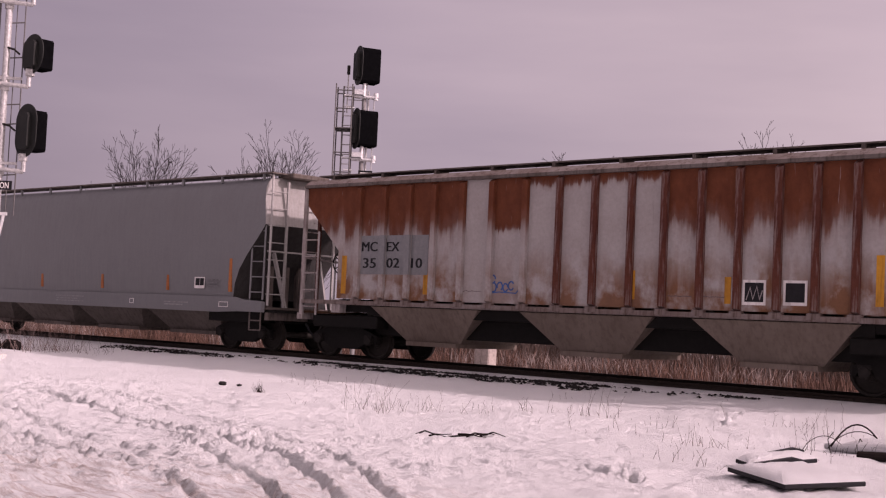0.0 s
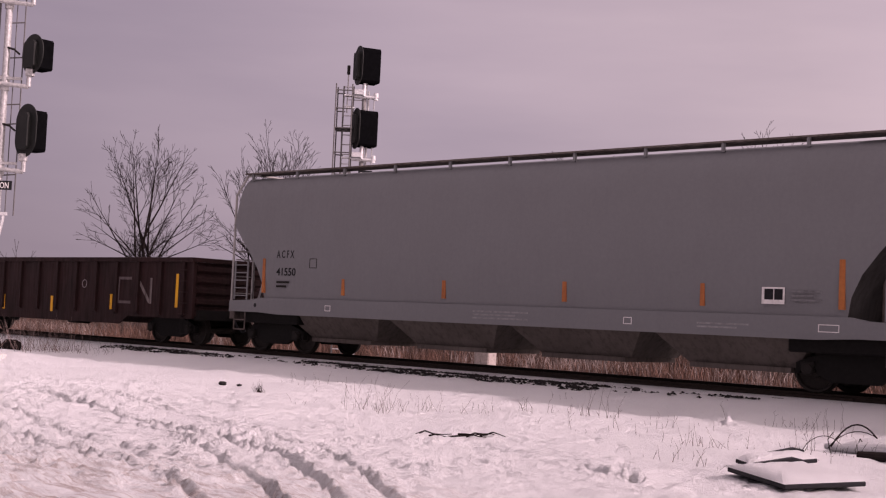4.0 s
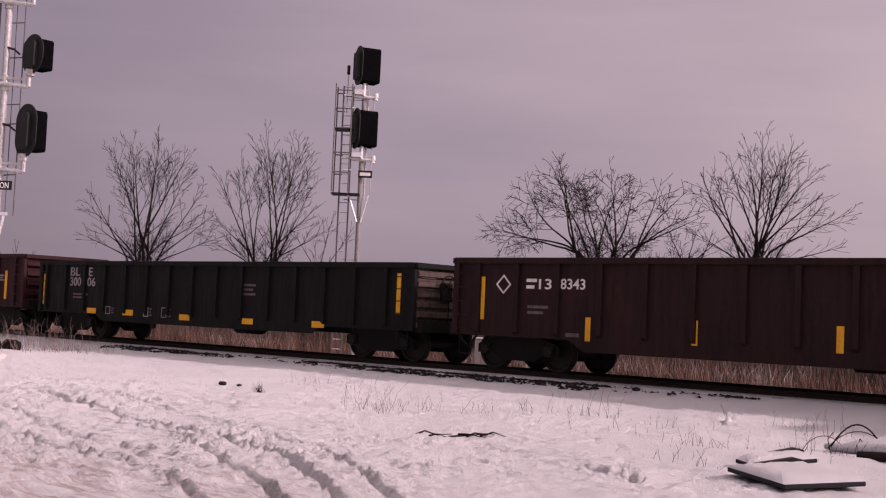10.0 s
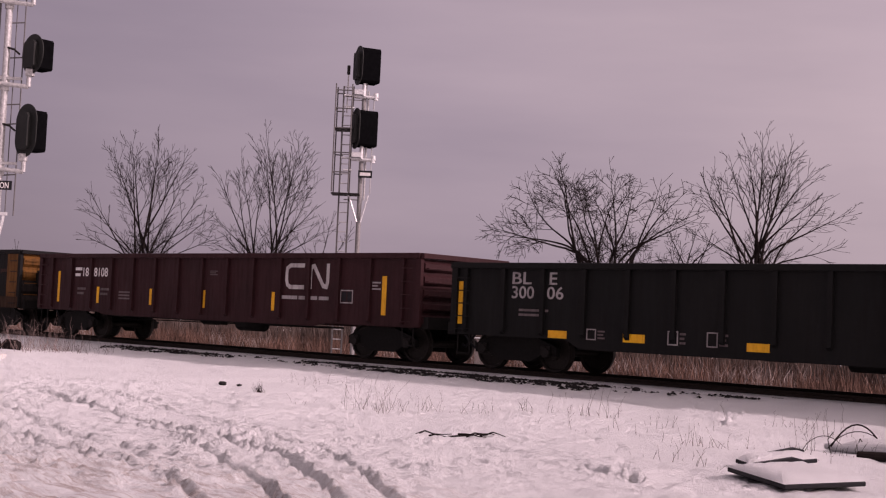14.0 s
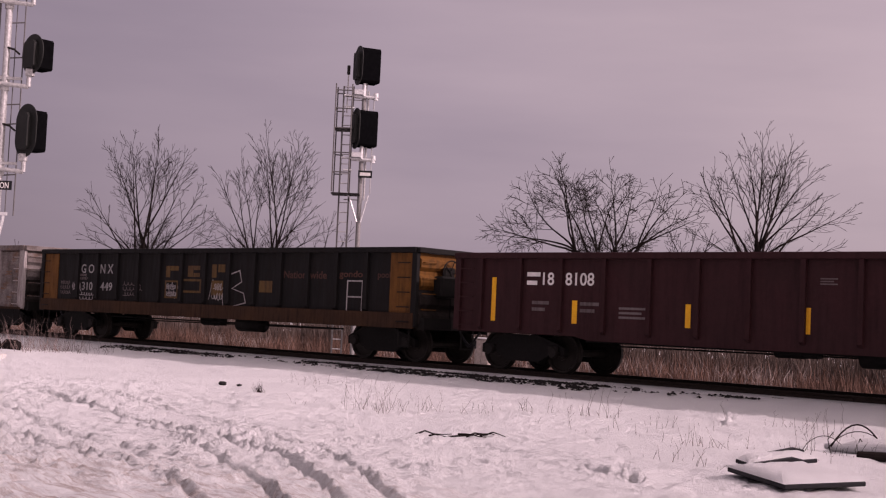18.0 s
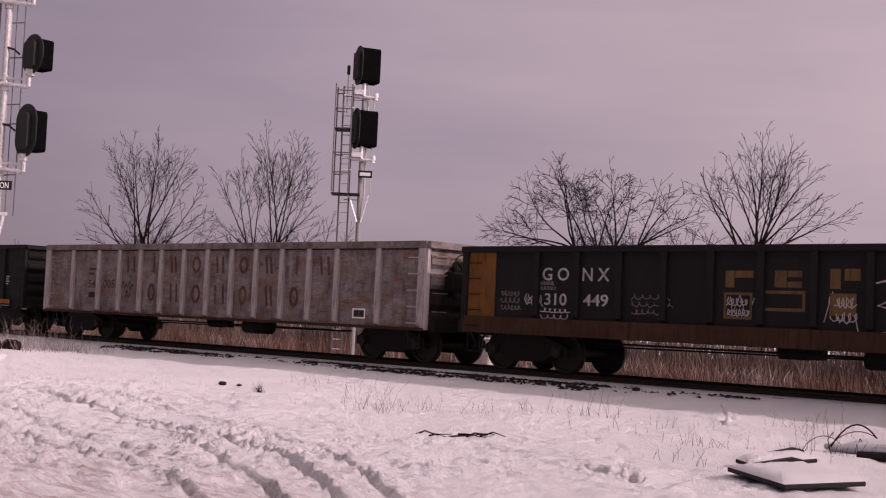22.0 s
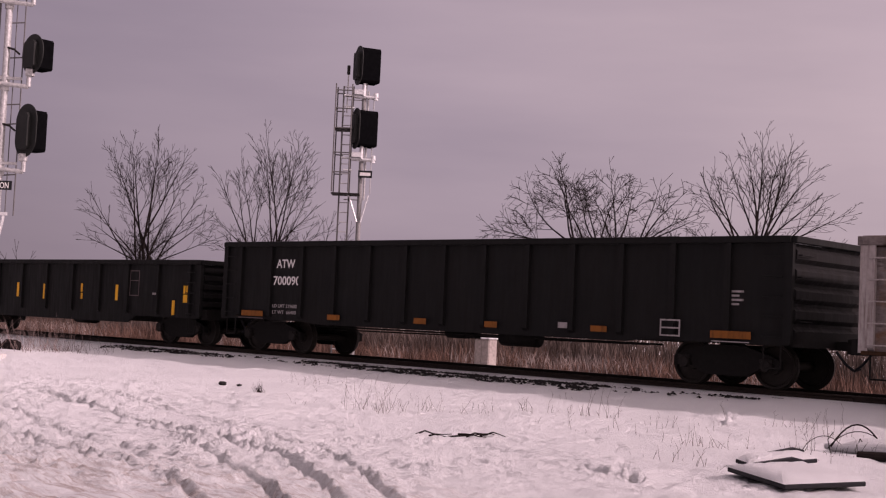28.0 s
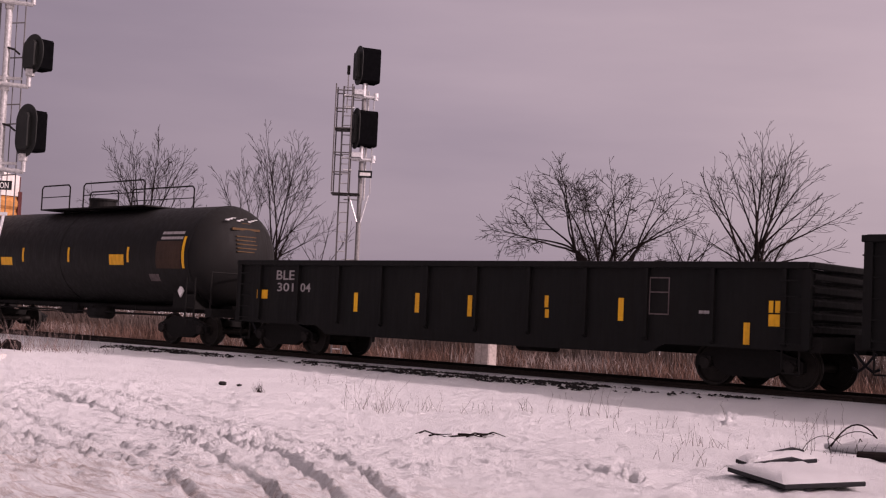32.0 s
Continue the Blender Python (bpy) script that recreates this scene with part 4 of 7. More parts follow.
scribble(-7.15, -6.50, 1.30, 1.75, 3, 1, FAINT)
scribble(-6.45, -5.95, 1.38, 1.72, 1, 2, DIMWHITE, 0.022)
scribble(-6.10, -5.55, 1.76, 1.96, 2, 3, FAINT)
scribble(-6.02, -5.22, 1.14, 1.40, 2, 4, DIMWHITE, 0.020)
scribble(-3.75, -2.65, 1.30, 1.75, 3, 5, FAINT)
scribble(-1.55, -1.05, 1.32, 1.72, 2, 6, DIMWHITE, 0.018)
scribble(0.55, 1.10, 1.25, 1.80, 2, 7, DIMWHITE, 0.018)

# weathered grey-white gondola
GR = [-8.12, -6.74, -5.30, -4.21, -3.15, -2.12, -1.05, 0.02, 1.08, 2.10, 3.15, 4.20, 5.23, 6.70, 8.10]
c = gondola("gondola_car", "weathered grey-white gondola with pale ribs and faded red-brown letters", -126.12, 8.26, 2.84, 0.76, 0.76, M_WHITEGON, M_WHITERIB, M_WHITEGON, M_SILL, M_WHITEGON,
            GR, 0.15, 0.07, wheel_end=1, rods=True, end_rows=4, chord_h=0.17, low_end=M_SOOTSHADE)
# thin dark brown strip right below the top chord
boxpart("chord_strip", (-8.24, 8.24, -1.505, -1.484, 2.635, 2.668), M_DARKBROWN, c, "dark brown strip under the top chord")
boxpart("brake_housing", (8.30, 8.62, -0.98, -0.42, 1.70, 2.16), GREASE, c, "black brake gear housing", 0.05)
rw = random.Random(3)
for z0, z1, spans in ((2.02, 2.48, ((-3.85, -3.40), (-2.55, -2.40), (-1.69, -1.37), (-0.66, -0.27), (0.40, 0.79), (1.42, 1.79), (2.48, 2.81), (3.68, 3.82), (4.60, 5.02))),
                      (1.19, 1.70, ((-2.72, -2.38), (-1.66, -1.28), (-0.65, -0.24), (0.39, 0.83), (1.45, 1.78), (2.51, 2.86), (3.51, 3.86)))):
    for k, (a, b) in enumerate(spans):
        w, m = 0.085, (a + b) / 2
        if b - a < 0.2:
            stroke("name_bar", [(m, z0), (m, z1)], w, YP, M_FADED, c, "faded red-brown painted bar")
        elif (k + (z0 < 1.5)) % 2:
            h, r = (z1 - z0) / 2, (b - a) / 2
            stroke("name_ring", [(m + (r - 0.04) * math.cos(i * math.pi / 8), z0 + h + (h - 0.04) * math.sin(i * math.pi / 8)) for i in range(17)], w, YP, M_FADED, c, "faded red-brown painted ring")
        else:
            t = rw.uniform(0.03, 0.09)
            stroke("name_bar", [(a + 0.04 + t, z0), (a + 0.04, z1)], w, YP, M_FADED, c, "faded red-brown painted bar")
            stroke("name_bar", [(b - 0.04, z0), (b - 0.04 - t, z1)], w, YP, M_FADED, c, "faded red-brown painted bar")
words("car_number", "54", (-5.85, -5.45, 1.53, 1.77), YP, M_FADED, c, "faded stencilled number")
words("car_number", "005", (-5.04, -4.44, 1.53, 1.79), YP, M_FADED, c, "faded stencilled number")
bars("reporting_mark", (-5.84, -5.45, 1.92, 2.13), YP, 2, M_FADED, c, "faded bars of a reporting mark")
decal("label_plate", (-5.80, -5.46, 1.24, 1.40), YP, STEEL, c, "black label patch")
outline("label_plate", (5.88, 6.32, 0.98, 1.22), YP, 0.03, WHITE, c, "white framed label")
decal("label_plate", (5.94, 6.10, 1.03, 1.17), YP, BLACKP, c, "black label")
decal("label_plate", (6.13, 6.27, 1.03, 1.17), YP, BLACKP, c, "black label")
for q, (gx0, gz0, n) in enumerate(((-4.05, 1.55, 9), (-3.85, 1.28, 5))):
    stroke("graffiti", [(gx0 + 0.075 * i, gz0 + (0.16 if i % 2 else 0.0) + 0.05 * math.sin(i * 1.7)) for i in range(n)], 0.035, YP, BLACKP, c, "scrawled black graffiti")
rg = random.Random(7)
M_SCRATCH = paint("rust_brown_scrape", (0.12, 0.06, 0.035), (0.17, 0.09, 0.05), (0.07, 0.04, 0.03), 0.85, amount=0.5)
for k in range(26):
    gi = rg.randrange(len(GR) - 1)
    a = rg.uniform(GR[gi] + 0.12, GR[gi + 1] - 0.6)
    z = rg.uniform(1.0, 2.6)
    l = rg.uniform(0.1, 0.45)
    stroke("scrape", [(a, z), (a + l * 0.5, z + rg.uniform(-0.03, 0.03)), (a + l, z + rg.uniform(-0.02, 0.02))], rg.uniform(0.012, 0.04), YP, M_SCRATCH, c)

# tall black gondola
c = gondola("gondola_car", "tall black steel gondola with dull orange reflective patches", -144.07, 8.28, 2.86, 0.84, 0.78, M_BLACK, M_BLACK, M_BLACK, M_BLACK, M_NBLACK,
            spaced(-7.64, 7.0, 13), 0.14, wheel_end=None, rods=True, end_rows=5)
for d in ((-7.48, -6.61, 0.92, 1.06), (-4.12, -3.68, 0.91, 1.04), (-1.16, -0.77, 0.92, 1.05), (1.00, 1.36, 0.92, 1.05), (3.87, 4.27, 0.94, 1.06), (6.67, 7.53, 0.93, 1.07)):
    decal("reflector", d, -1.567, DULLOR, c, "dull orange reflective patch")
words("reporting_mark", "ATW", (-6.16, -5.44, 2.18, 2.40), YP, WHITE, c, "white stencilled mark")
words("car_number", "700090", (-6.26, -5.22, 1.74, 1.97), YP, WHITE, c, "white stencilled number")
words("weight_line", "LD LMT 219600", (-6.25, -5.30, 1.16, 1.25), YP, DIMWHITE, c, "small white stencilled writing")
words("weight_line", "LT WT  66400", (-6.25, -5.32, 1.00, 1.09), YP, DIMWHITE, c, "small white stencilled writing")
decal("label_plate", (3.03, 3.27, 0.98, 1.10), -1.567, DIMWHITE, c, "white label plate")
outline("label_plate", (5.54, 6.00, 0.92, 1.25), -1.567, 0.03, DIMWHITE, c, "white framed stencil box", (0.5,))
bars("small_stencil", (6.98, 7.39, 1.56, 1.84), YP, 4, DIMWHITE, c)
bars("sill_line", (-7.6, -6.6, 0.86, 0.88), -1.567, 1, FAINT, c)
bars("sill_line", (6.7, 7.5, 0.86, 0.88), -1.567, 1, DIMWHITE, c)

# low black gondola
c = gondola("gondola_car", "low black gondola with upright yellow reflective strips", -161.62, 8.16, 2.38, 0.76, 0.55, M_BLACK, M_BLACK, M_BLACK, M_BLACK, M_NBLACK,
            spaced(-7.3, 7.7, 11), 0.08, wheel_end=None, rods=False, end_rows=6)
for d in ((-7.39, -6.96, 1.38, 1.61), (-3.69, -3.56, 1.14, 1.60), (-1.63, -1.50, 1.18, 1.63), (0.00, 0.13, 1.14, 1.61), (2.18, 2.28, 1.40, 1.65), (2.20, 2.30, 1.18, 1.36), (4.07, 4.20, 1.18, 1.64), (6.92, 7.05, 0.83, 1.24), (7.43, 7.66, 1.19, 1.41), (7.43, 7.52, 1.44, 1.66), (7.56, 7.66, 1.44, 1.66)):
    decal("reflector", d, YP, YELLOW, c, "yellow reflective strip")
words("reporting_mark", "BLE", (-6.63, -5.93, 1.88, 2.12), YP, DIMWHITE, c, "white stencilled mark")
words("car_number", "301", (-6.58, -5.95, 1.58, 1.80), YP, DIMWHITE, c, "white stencilled number")
words("car_number", "04", (-5.68, -5.30, 1.58, 1.80), YP, DIMWHITE, c, "white stencilled number")
outline("stencil_box", (4.80, 5.27, 1.33, 2.07), YP, 0.025, FAINT, c, "faint white stencilled box", (0.6,))
bars("small_stencil", (5.95, 6.2, 1.38, 1.44), YP, 1, DIMWHITE, c)


# ---- grey centre-flow covered hopper ----
def loft(bm, stations):
    """Closed rings of (x, [(y, z), ...]) joined along x and capped."""
    rings = [[bm.verts.new((x, y, z)) for y, z in ring] for x, ring in stations]
    for a, b in zip(rings, rings[1:]):
        n = len(a)
        for i in range(n):
            j = (i + 1) % n
            bm.faces.new((a[i], a[j], b[j], b[i]))
    bm.faces.new(rings[0])
    bm.faces.new(rings[-1])


def barrel_y(z):
    return float(np.interp(z, [1.3, 2.0, 2.8, 3.4, 3.8, 4.1, 4.3, 4.45, 4.56, 4.63, 4.66], [1.48, 1.54, 1.56, 1.55, 1.53, 1.50, 1.45, 1.38, 1.25, 0.75, 0.0]))


def barrel_ring(zb):
    zs = [zb + (4.66 - zb) * (i / 18) ** 0.7 for i in range(19)]
    near = [(-barrel_y(z), z) for z in zs]
    far = [(barrel_y(z), z) for z in zs[-2::-1]]
    return near + far


def bay(name, car, cx, top_w, bot_w, z_top, z_bot, y_top, y_bot, material):
    bm = bmesh.new()
    a = [bm.verts.new(v) for v in ((cx - top_w, -y_top, z_top), (cx + top_w, -y_top, z_top), (cx + top_w, y_top, z_top), (cx - top_w, y_top, z_top))]
    b = [bm.verts.new(v) for v in ((cx - bot_w, -y_bot, z_bot + 0.1), (cx + bot_w, -y_bot, z_bot + 0.1), (cx + bot_w, y_bot, z_bot + 0.1), (cx - bot_w, y_bot, z_bot + 0.1))]
    for i in range(4):
        j = (i + 1) % 4
        bm.faces.new((a[i], a[j], b[j], b[i]))
    bm.faces.new(a)
    bm.faces.new(b)
    box(bm, cx - bot_w * 0.92, cx + bot_w * 0.92, -y_bot - 0.1, y_bot + 0.1, z_bot, z_bot + 0.098)
    return part(name, bm, material, car, "tapered discharge hopper with outlet gate")


c = thing("covered_hopper", pose(-35.7, 0, 0), "plain light grey centre-flow covered hopper, lightly dusted below", "covered hopper", "freight cars of the train")
CARS.append((c, -35.7))
ends = [(8.02, 1.36), (8.10, 1.75), (8.30, 2.15), (8.62, 2.55), (9.0, 2.95), (9.26, 3.25), (9.30, 3.32)]
st = [(-x, barrel_ring(z)) for x, z in ends[::-1]] + [(x, barrel_ring(z)) for x, z in [(-4, 1.36), (0, 1.36), (4, 1.36)] + ends]
bm = bmesh.new()
loft(bm, st)
for v in bm.verts:
    if abs(v.co.x) > 8.9 and v.co.z > 3.4:
        v.co.x *= 1 - 0.024 * (v.co.z - 3.4) / 1.26
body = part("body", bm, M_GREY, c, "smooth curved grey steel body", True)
body.data.materials.append(M_SLOPESHADE)
body.data.materials.append(M_GREYLIT)
# paint by facing: shade under the slopes, sun on the end caps
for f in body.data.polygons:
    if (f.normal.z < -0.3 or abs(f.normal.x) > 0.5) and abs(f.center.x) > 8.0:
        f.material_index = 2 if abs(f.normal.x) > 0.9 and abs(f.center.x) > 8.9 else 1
mod = body.modifiers.new("edge", "EDGE_SPLIT")
mod.split_angle = radians(38)
for y0, y1 in ((-1.56, -1.46), (1.46, 1.56)):
    bm = bmesh.new()
    prism(bm, [(-9.38, 1.02), (-8.2, 1.02), (-7.4, 0.98), (7.4, 0.98), (8.2, 1.02), (9.32, 1.02), (9.32, 1.30), (8.45, 1.34), (8.1, 1.40), (-8.1, 1.40), (-8.45, 1.34), (-9.38, 1.30)], y0, y1)
    part("side_sill", bm, M_GREY, c)
boxpart("deck", (-9.34, 9.28, -1.46, 1.46, 1.10, 1.16), M_GREYDIRT, c)
for cx in (-5.6, -1.87, 1.87, 5.6):
    bay("discharge_hopper", c, cx, 1.80, 1.18, 1.10, 0.34, 1.42, 0.85, M_BAYDARK)
for a, b in ((-9.3, -7.5), (7.5, 9.3)):
    boxpart("draft_sill", (a, b, -0.2, 0.2, 0.78, 1.06), GREASE, c, "black draft sill under the end")
for y in (-1.12, 1.12):
    bm = bmesh.new()
    box(bm, -9.2, 9.3, y - 0.28, y + 0.28, 4.675, 4.71)
    board = part("running_board", bm, M_GREYDIRT, c, "grey roof running board on brackets")
    for k in range(-5, 6):
        boxpart("bracket", (k * 1.78 - 0.03, k * 1.78 + 0.03, y - 0.26, y - 0.20, 4.50, 4.675), M_GREY, board)
boxpart("hatch_trough", (-8.6, 8.6, -0.42, 0.42, 4.64, 4.70), M_GREY, c, "long roof hatch cover", 0.03)
for s in (-1, 1):
    x = s * 9.32
    for y in (-1.46, 1.46):
        bm = bmesh.new()
        path_rod(bm, [(x + s * 0.1, y, 1.2), (x + s * 0.1, y, 4.12), (x - s * 0.12, y * 0.88, 4.64), (x - s * 0.5, y * 0.8, 4.69)], 0.032, 8)
        part("corner_post", bm, M_GREYLIT, c, "bent pipe corner post of the end cage")
    bm = bmesh.new()
    path_rod(bm, [(x - s * 0.3, -1.25, 4.68), (x - s * 0.3, 1.25, 4.68)], 0.03, 6)
    part("cross_pipe", bm, M_GREYLIT, c)
    ladder(c, x - s * 0.58, x - s * 0.06, -1.50, 1.34, 3.35 if s > 0 else 2.35, 5, M_GREY, "ladder", 0.016)
    bm = bmesh.new()
    for y in (-0.85, 0.85):
        box(bm, x - 0.03, x + 0.03, y - 0.03, y + 0.03, 1.16, 4.5)
    for k in range(7):
        rod(bm, (x, -1.46, 1.5 + 0.45 * k), (x, -0.85, 1.5 + 0.45 * k), 0.016, 5)
    rod(bm, (x, -1.46, 2.62), (x, 1.46, 2.62), 0.025, 6)
    part("end_ladder", bm, M_GREYLIT, c, "end ladder and cross rail")
    for y in (-0.72, 0.72):
        bm = bmesh.new()
        prism(bm, [(x - s * 0.12, 1.16), (x - s * 0.02, 1.16), (x - s * 0.42, 2.75), (x - s * 0.60, 2.75), (x - s * 0.95, 1.7), (x - s * 1.05, 1.16)] if y > 0 else [(x - s * 0.12, 1.16), (x - s * 0.02, 1.16), (x - s * 0.62, 2.75), (x - s * 0.74, 2.75)], y - 0.03, y + 0.03)
        part("end_brace", bm, M_GREYLIT, c, "sloping end brace")
    boxpart("end_platform", (min(x, x + s * 0.3), max(x, x + s * 0.3), -1.4, 1.4, 1.02, 1.08), GREASE, c)
    boxpart("body_bolster", (min(x - s * 0.35, x - s * 2.5), max(x - s * 0.35, x - s * 2.5), -1.36, 1.36, 0.74, 1.06), GREASE, c, "black body bolster over the truck", 0.03)
    boxpart("end_sill", (min(x, x + s * 0.16), max(x, x + s * 0.16), -1.45, 1.45, 0.82, 1.02), M_GREYDIRT, c)
    bm = bmesh.new()
    path_rod(bm, [(x - s * 0.55, -1.5, 1.02), (x - s * 0.55, -1.5, 0.55), (x - s * 0.1, -1.5, 0.55), (x - s * 0.1, -1.5, 1.02)], 0.02, 5)
    rod(bm, (x - s * 0.55, -1.5, 0.8), (x - s * 0.1, -1.5, 0.8), 0.018, 5)
    part("sill_step", bm, M_GREYDIRT, c, "bent steel sill step")
    for y in (-0.5, 0.05, 0.5):
        boxpart("draft_post", (x - s * 1.0 - 0.08, x - s * 1.0 + 0.08, y - 0.06, y + 0.06, 1.16, 2.5), M_GREYDIRT, c)
boxpart("roof_platform", (8.9, 9.55, -0.9, 0.4, 4.58, 4.72), M_GREYDIRT, c, "end roof platform", 0.03)
brake_wheel(c, -9.15, -1, -0.3, 2.1)
for d in ((-8.07, -7.97, 1.53, 2.42), (-5.05, -4.96, 1.52, 1.92), (-1.70, -1.60, 1.52, 1.93), (1.73, 1.83, 1.53, 1.95), (5.05, 5.14, 1.53, 1.96), (7.88, 7.99, 1.53, 2.42)):
    x0, x1, z0, z1 = d
    boxpart("reflector", (x0, x1, -barrel_y(z1) - 0.008, -barrel_y(z0) + 0.02, z0, z1), ORANGE, c, "orange reflective strip")
words("reporting_mark", "A C F X", (-7.53, -6.85, 2.43, 2.63), -1.556, BLACKP, c, "black stencilled mark")
words("car_number", "41550", (-7.52, -6.77, 1.98, 2.18), -1.552, BLACKP, c, "black stencilled number")
outline("stencil_box", (-6.25, -5.98, 2.18, 2.42), -1.552, 0.015, STEEL, c, "small outlined stencil")
bars("small_stencil", (-7.5, -7.0, 1.68, 1.84), -1.548, 2, STEEL, c)
decal("label_plate", (6.37, 6.83, 1.60, 1.91), -1.546, WHITE, c, "white framed label")
decal("label_plate", (6.42, 6.60, 1.68, 1.88), -1.551, BLACKP, c, "black label")
decal("label_plate", (6.62, 6.79, 1.68, 1.88), -1.551, BLACKP, c, "black label")
bars("small_stencil", (6.95, 7.55, 1.66, 1.86), -1.546, 3, plain("grey_stencil", (0.13, 0.13, 0.135)), c)
bars("sill_stencil", (-0.73, 0.83, 1.10, 1.28), -1.561, 3, plain("pale_grey_stencil", (0.18, 0.18, 0.185)), c)
bars("sill_stencil", (5.0, 6.1, 1.12, 1.22), -1.561, 2, plain("mid_grey_stencil", (0.2, 0.2, 0.205)), c)
for d in ((3.3, 3.5), (-5.6, -5.4), (7.5, 7.9)):
    outline("sill_stencil", (d[0], d[1], 1.12, 1.26), -1.561, 0.015, WHITE, c)
bm = bmesh.new()
lathe_y(bm, [(0.055, -1.565), (0.055, -1.555)], -8.30, 1.20, 12)
part("jacking_hole", bm, BLACKP, c)
truck(c, -8.0)
truck(c, 8.0)
couplers(c, -9.45, 9.4)

# ---- rusted white ribbed covered hopper ----
c = thing("covered_hopper", pose(-15.8, 0, 0), "white ribbed covered hopper streaked with heavy brown rust", "covered hopper", "freight cars of the train")
CARS.append((c, -15.8))
XL, XR = -9.10, 8.05
GRAF = -2.2
AR = [-7.65, -7.11, -6.25, -5.42, -4.62, -3.75, -2.88, -1.93, -1.01, -0.09, 0.82, 1.61, 2.45, 3.27, 4.09, 4.85, 5.62, 6.4, 7.1]
kinds = ["h", "h", "h", "h", "h", "c", "m", "p", "p", "p", "p", "h", "h", "h", "h", "h", "h", "h"]
mats = {"h": R_HIGH, "m": rust_paint("half_rusted_white_paint", 2.98, 0.2, 0.4, 0.35), "p": R_PATCH, "c": R_CLEAN}
for s, y0, y1 in ((-1, -1.46, -1.42), (1, 1.42, 1.46)):
    bm = bmesh.new()
    prism(bm, [(XL, 4.24), (XL, 3.80), (-7.85, 2.62), (-7.85, 1.45), (-7.11, 1.45), (-7.11, 4.24)], y0, y1)
    part("side_panel", bm, R_HIGH, c)
    for a, b, k in zip(AR[1:-1], AR[2:], kinds[1:]):
        bm = bmesh.new()
        if b > 6.9:
            prism(bm, [(a, 1.45), (6.85, 1.45), (6.85, 2.62), (XR, 3.80), (XR, 4.24), (a, 4.24)], y0, y1)
        else:
            box(bm, a, b, y0, y1, 1.45, 4.24)
        part("side_panel", bm, mats[k], c)
    bm = bmesh.new()
    ya, yb = (-1.56, -1.455) if s < 0 else (1.455, 1.56)
    yo, yi = (ya, yb) if s < 0 else (yb, ya)
    prism_x(bm, [(yi, 1.45), (yo, 1.50), (yo, 4.12), (yi, 4.2)], -0.07, 0.07)
    first = part("rib", bm, R_RIB, c)
    bm = bmesh.new()
    prism_x(bm, [(yi, 1.40), (yo, 1.33), (yo, 1.44), (yi, 1.46)], -0.13, 0.13)
    foot = part("rib_foot", bm, M_CHALK, c, "pale foot plate of a rib")
    foot.location.x = AR[1]
    first.location.x = AR[1]
    rusty = first.data.copy()
    rusty.materials[0] = M_RUSTRIB
    for x in AR[2:-2]:
        sub("rib_foot", foot.data, c, x, 0, 0)
        sub("rib", rusty if x > GRAF + 0.3 else first.data, c, x, 0, 0)
    boxpart("side_sill", (XL + 0.05, XR - 0.05, min(ya, yb) + 0.01, max(ya, yb) - 0.005, 1.30, 1.40), M_CHALK, c)
    boxpart("roof_edge", (XL - 0.02, XR + 0.02, min(ya, yb), max(ya, yb) + (0.02 if s < 0 else 0), 4.20, 4.27), M_GREYDIRT, c)
bm = bmesh.new()
prism_x(bm, [(-1.56, 4.272), (-1.38, 4.40), (-0.9, 4.45), (0, 4.47), (0.9, 4.45), (1.38, 4.40), (1.56, 4.272), (1.4, 4.22), (-1.4, 4.22)], XL, XR)
part("roof", bm, M_CHALK, c, "pale chipped curved steel roof")
for y in (-0.95, 0.95):
    bm = bmesh.new()
    box(bm, XL + 0.1, XR - 0.1, y - 0.25, y + 0.25, 4.52, 4.55)
    for k in range(10):
        box(bm, XL + 0.6 + k * 1.75, XL + 0.68 + k * 1.75, y - 0.24, y + 0.2, 4.38, 4.52)
    part("running_board", bm, M_GREYDIRT, c, "roof running board of steel grating")
boxpart("hatch_trough", (XL + 1, XR - 1, -0.35, 0.35, 4.44, 4.54), M_GREYDIRT, c)
for x, s in ((XL, 1), (XR, -1)):
    bm = bmesh.new()
    prism(bm, [(x + s * 0.02, 4.22), (x + s * 0.02, 3.80), (x + s * 2.6, 1.35), (x + s * 2.75, 1.35), (x + s * 0.1, 3.90), (x + s * 0.1, 4.22)], -1.42, 1.42)
    part("slope_sheet", bm, R_HIGH, c, "sloping rusted end sheet")
for cx in (-4.95, -0.35, 3.95):
    bay("discharge_hopper", c, cx, 1.70, 0.86, 1.28, 0.40, 1.42, 1.0, M_HOPDIRT)
boxpart("centre_sill", (XL + 0.1, XR - 0.1, -0.2, 0.2, 0.74, 1.05), GREASE, c)
boxpart("underframe", (-6.9, 5.9, -1.30, 1.30, 1.06, 1.29), GREASE, c)
boxpart("cross_bearer", (-6.9, 5.9, -0.95, 0.95, 0.60, 1.055), GREASE, c)
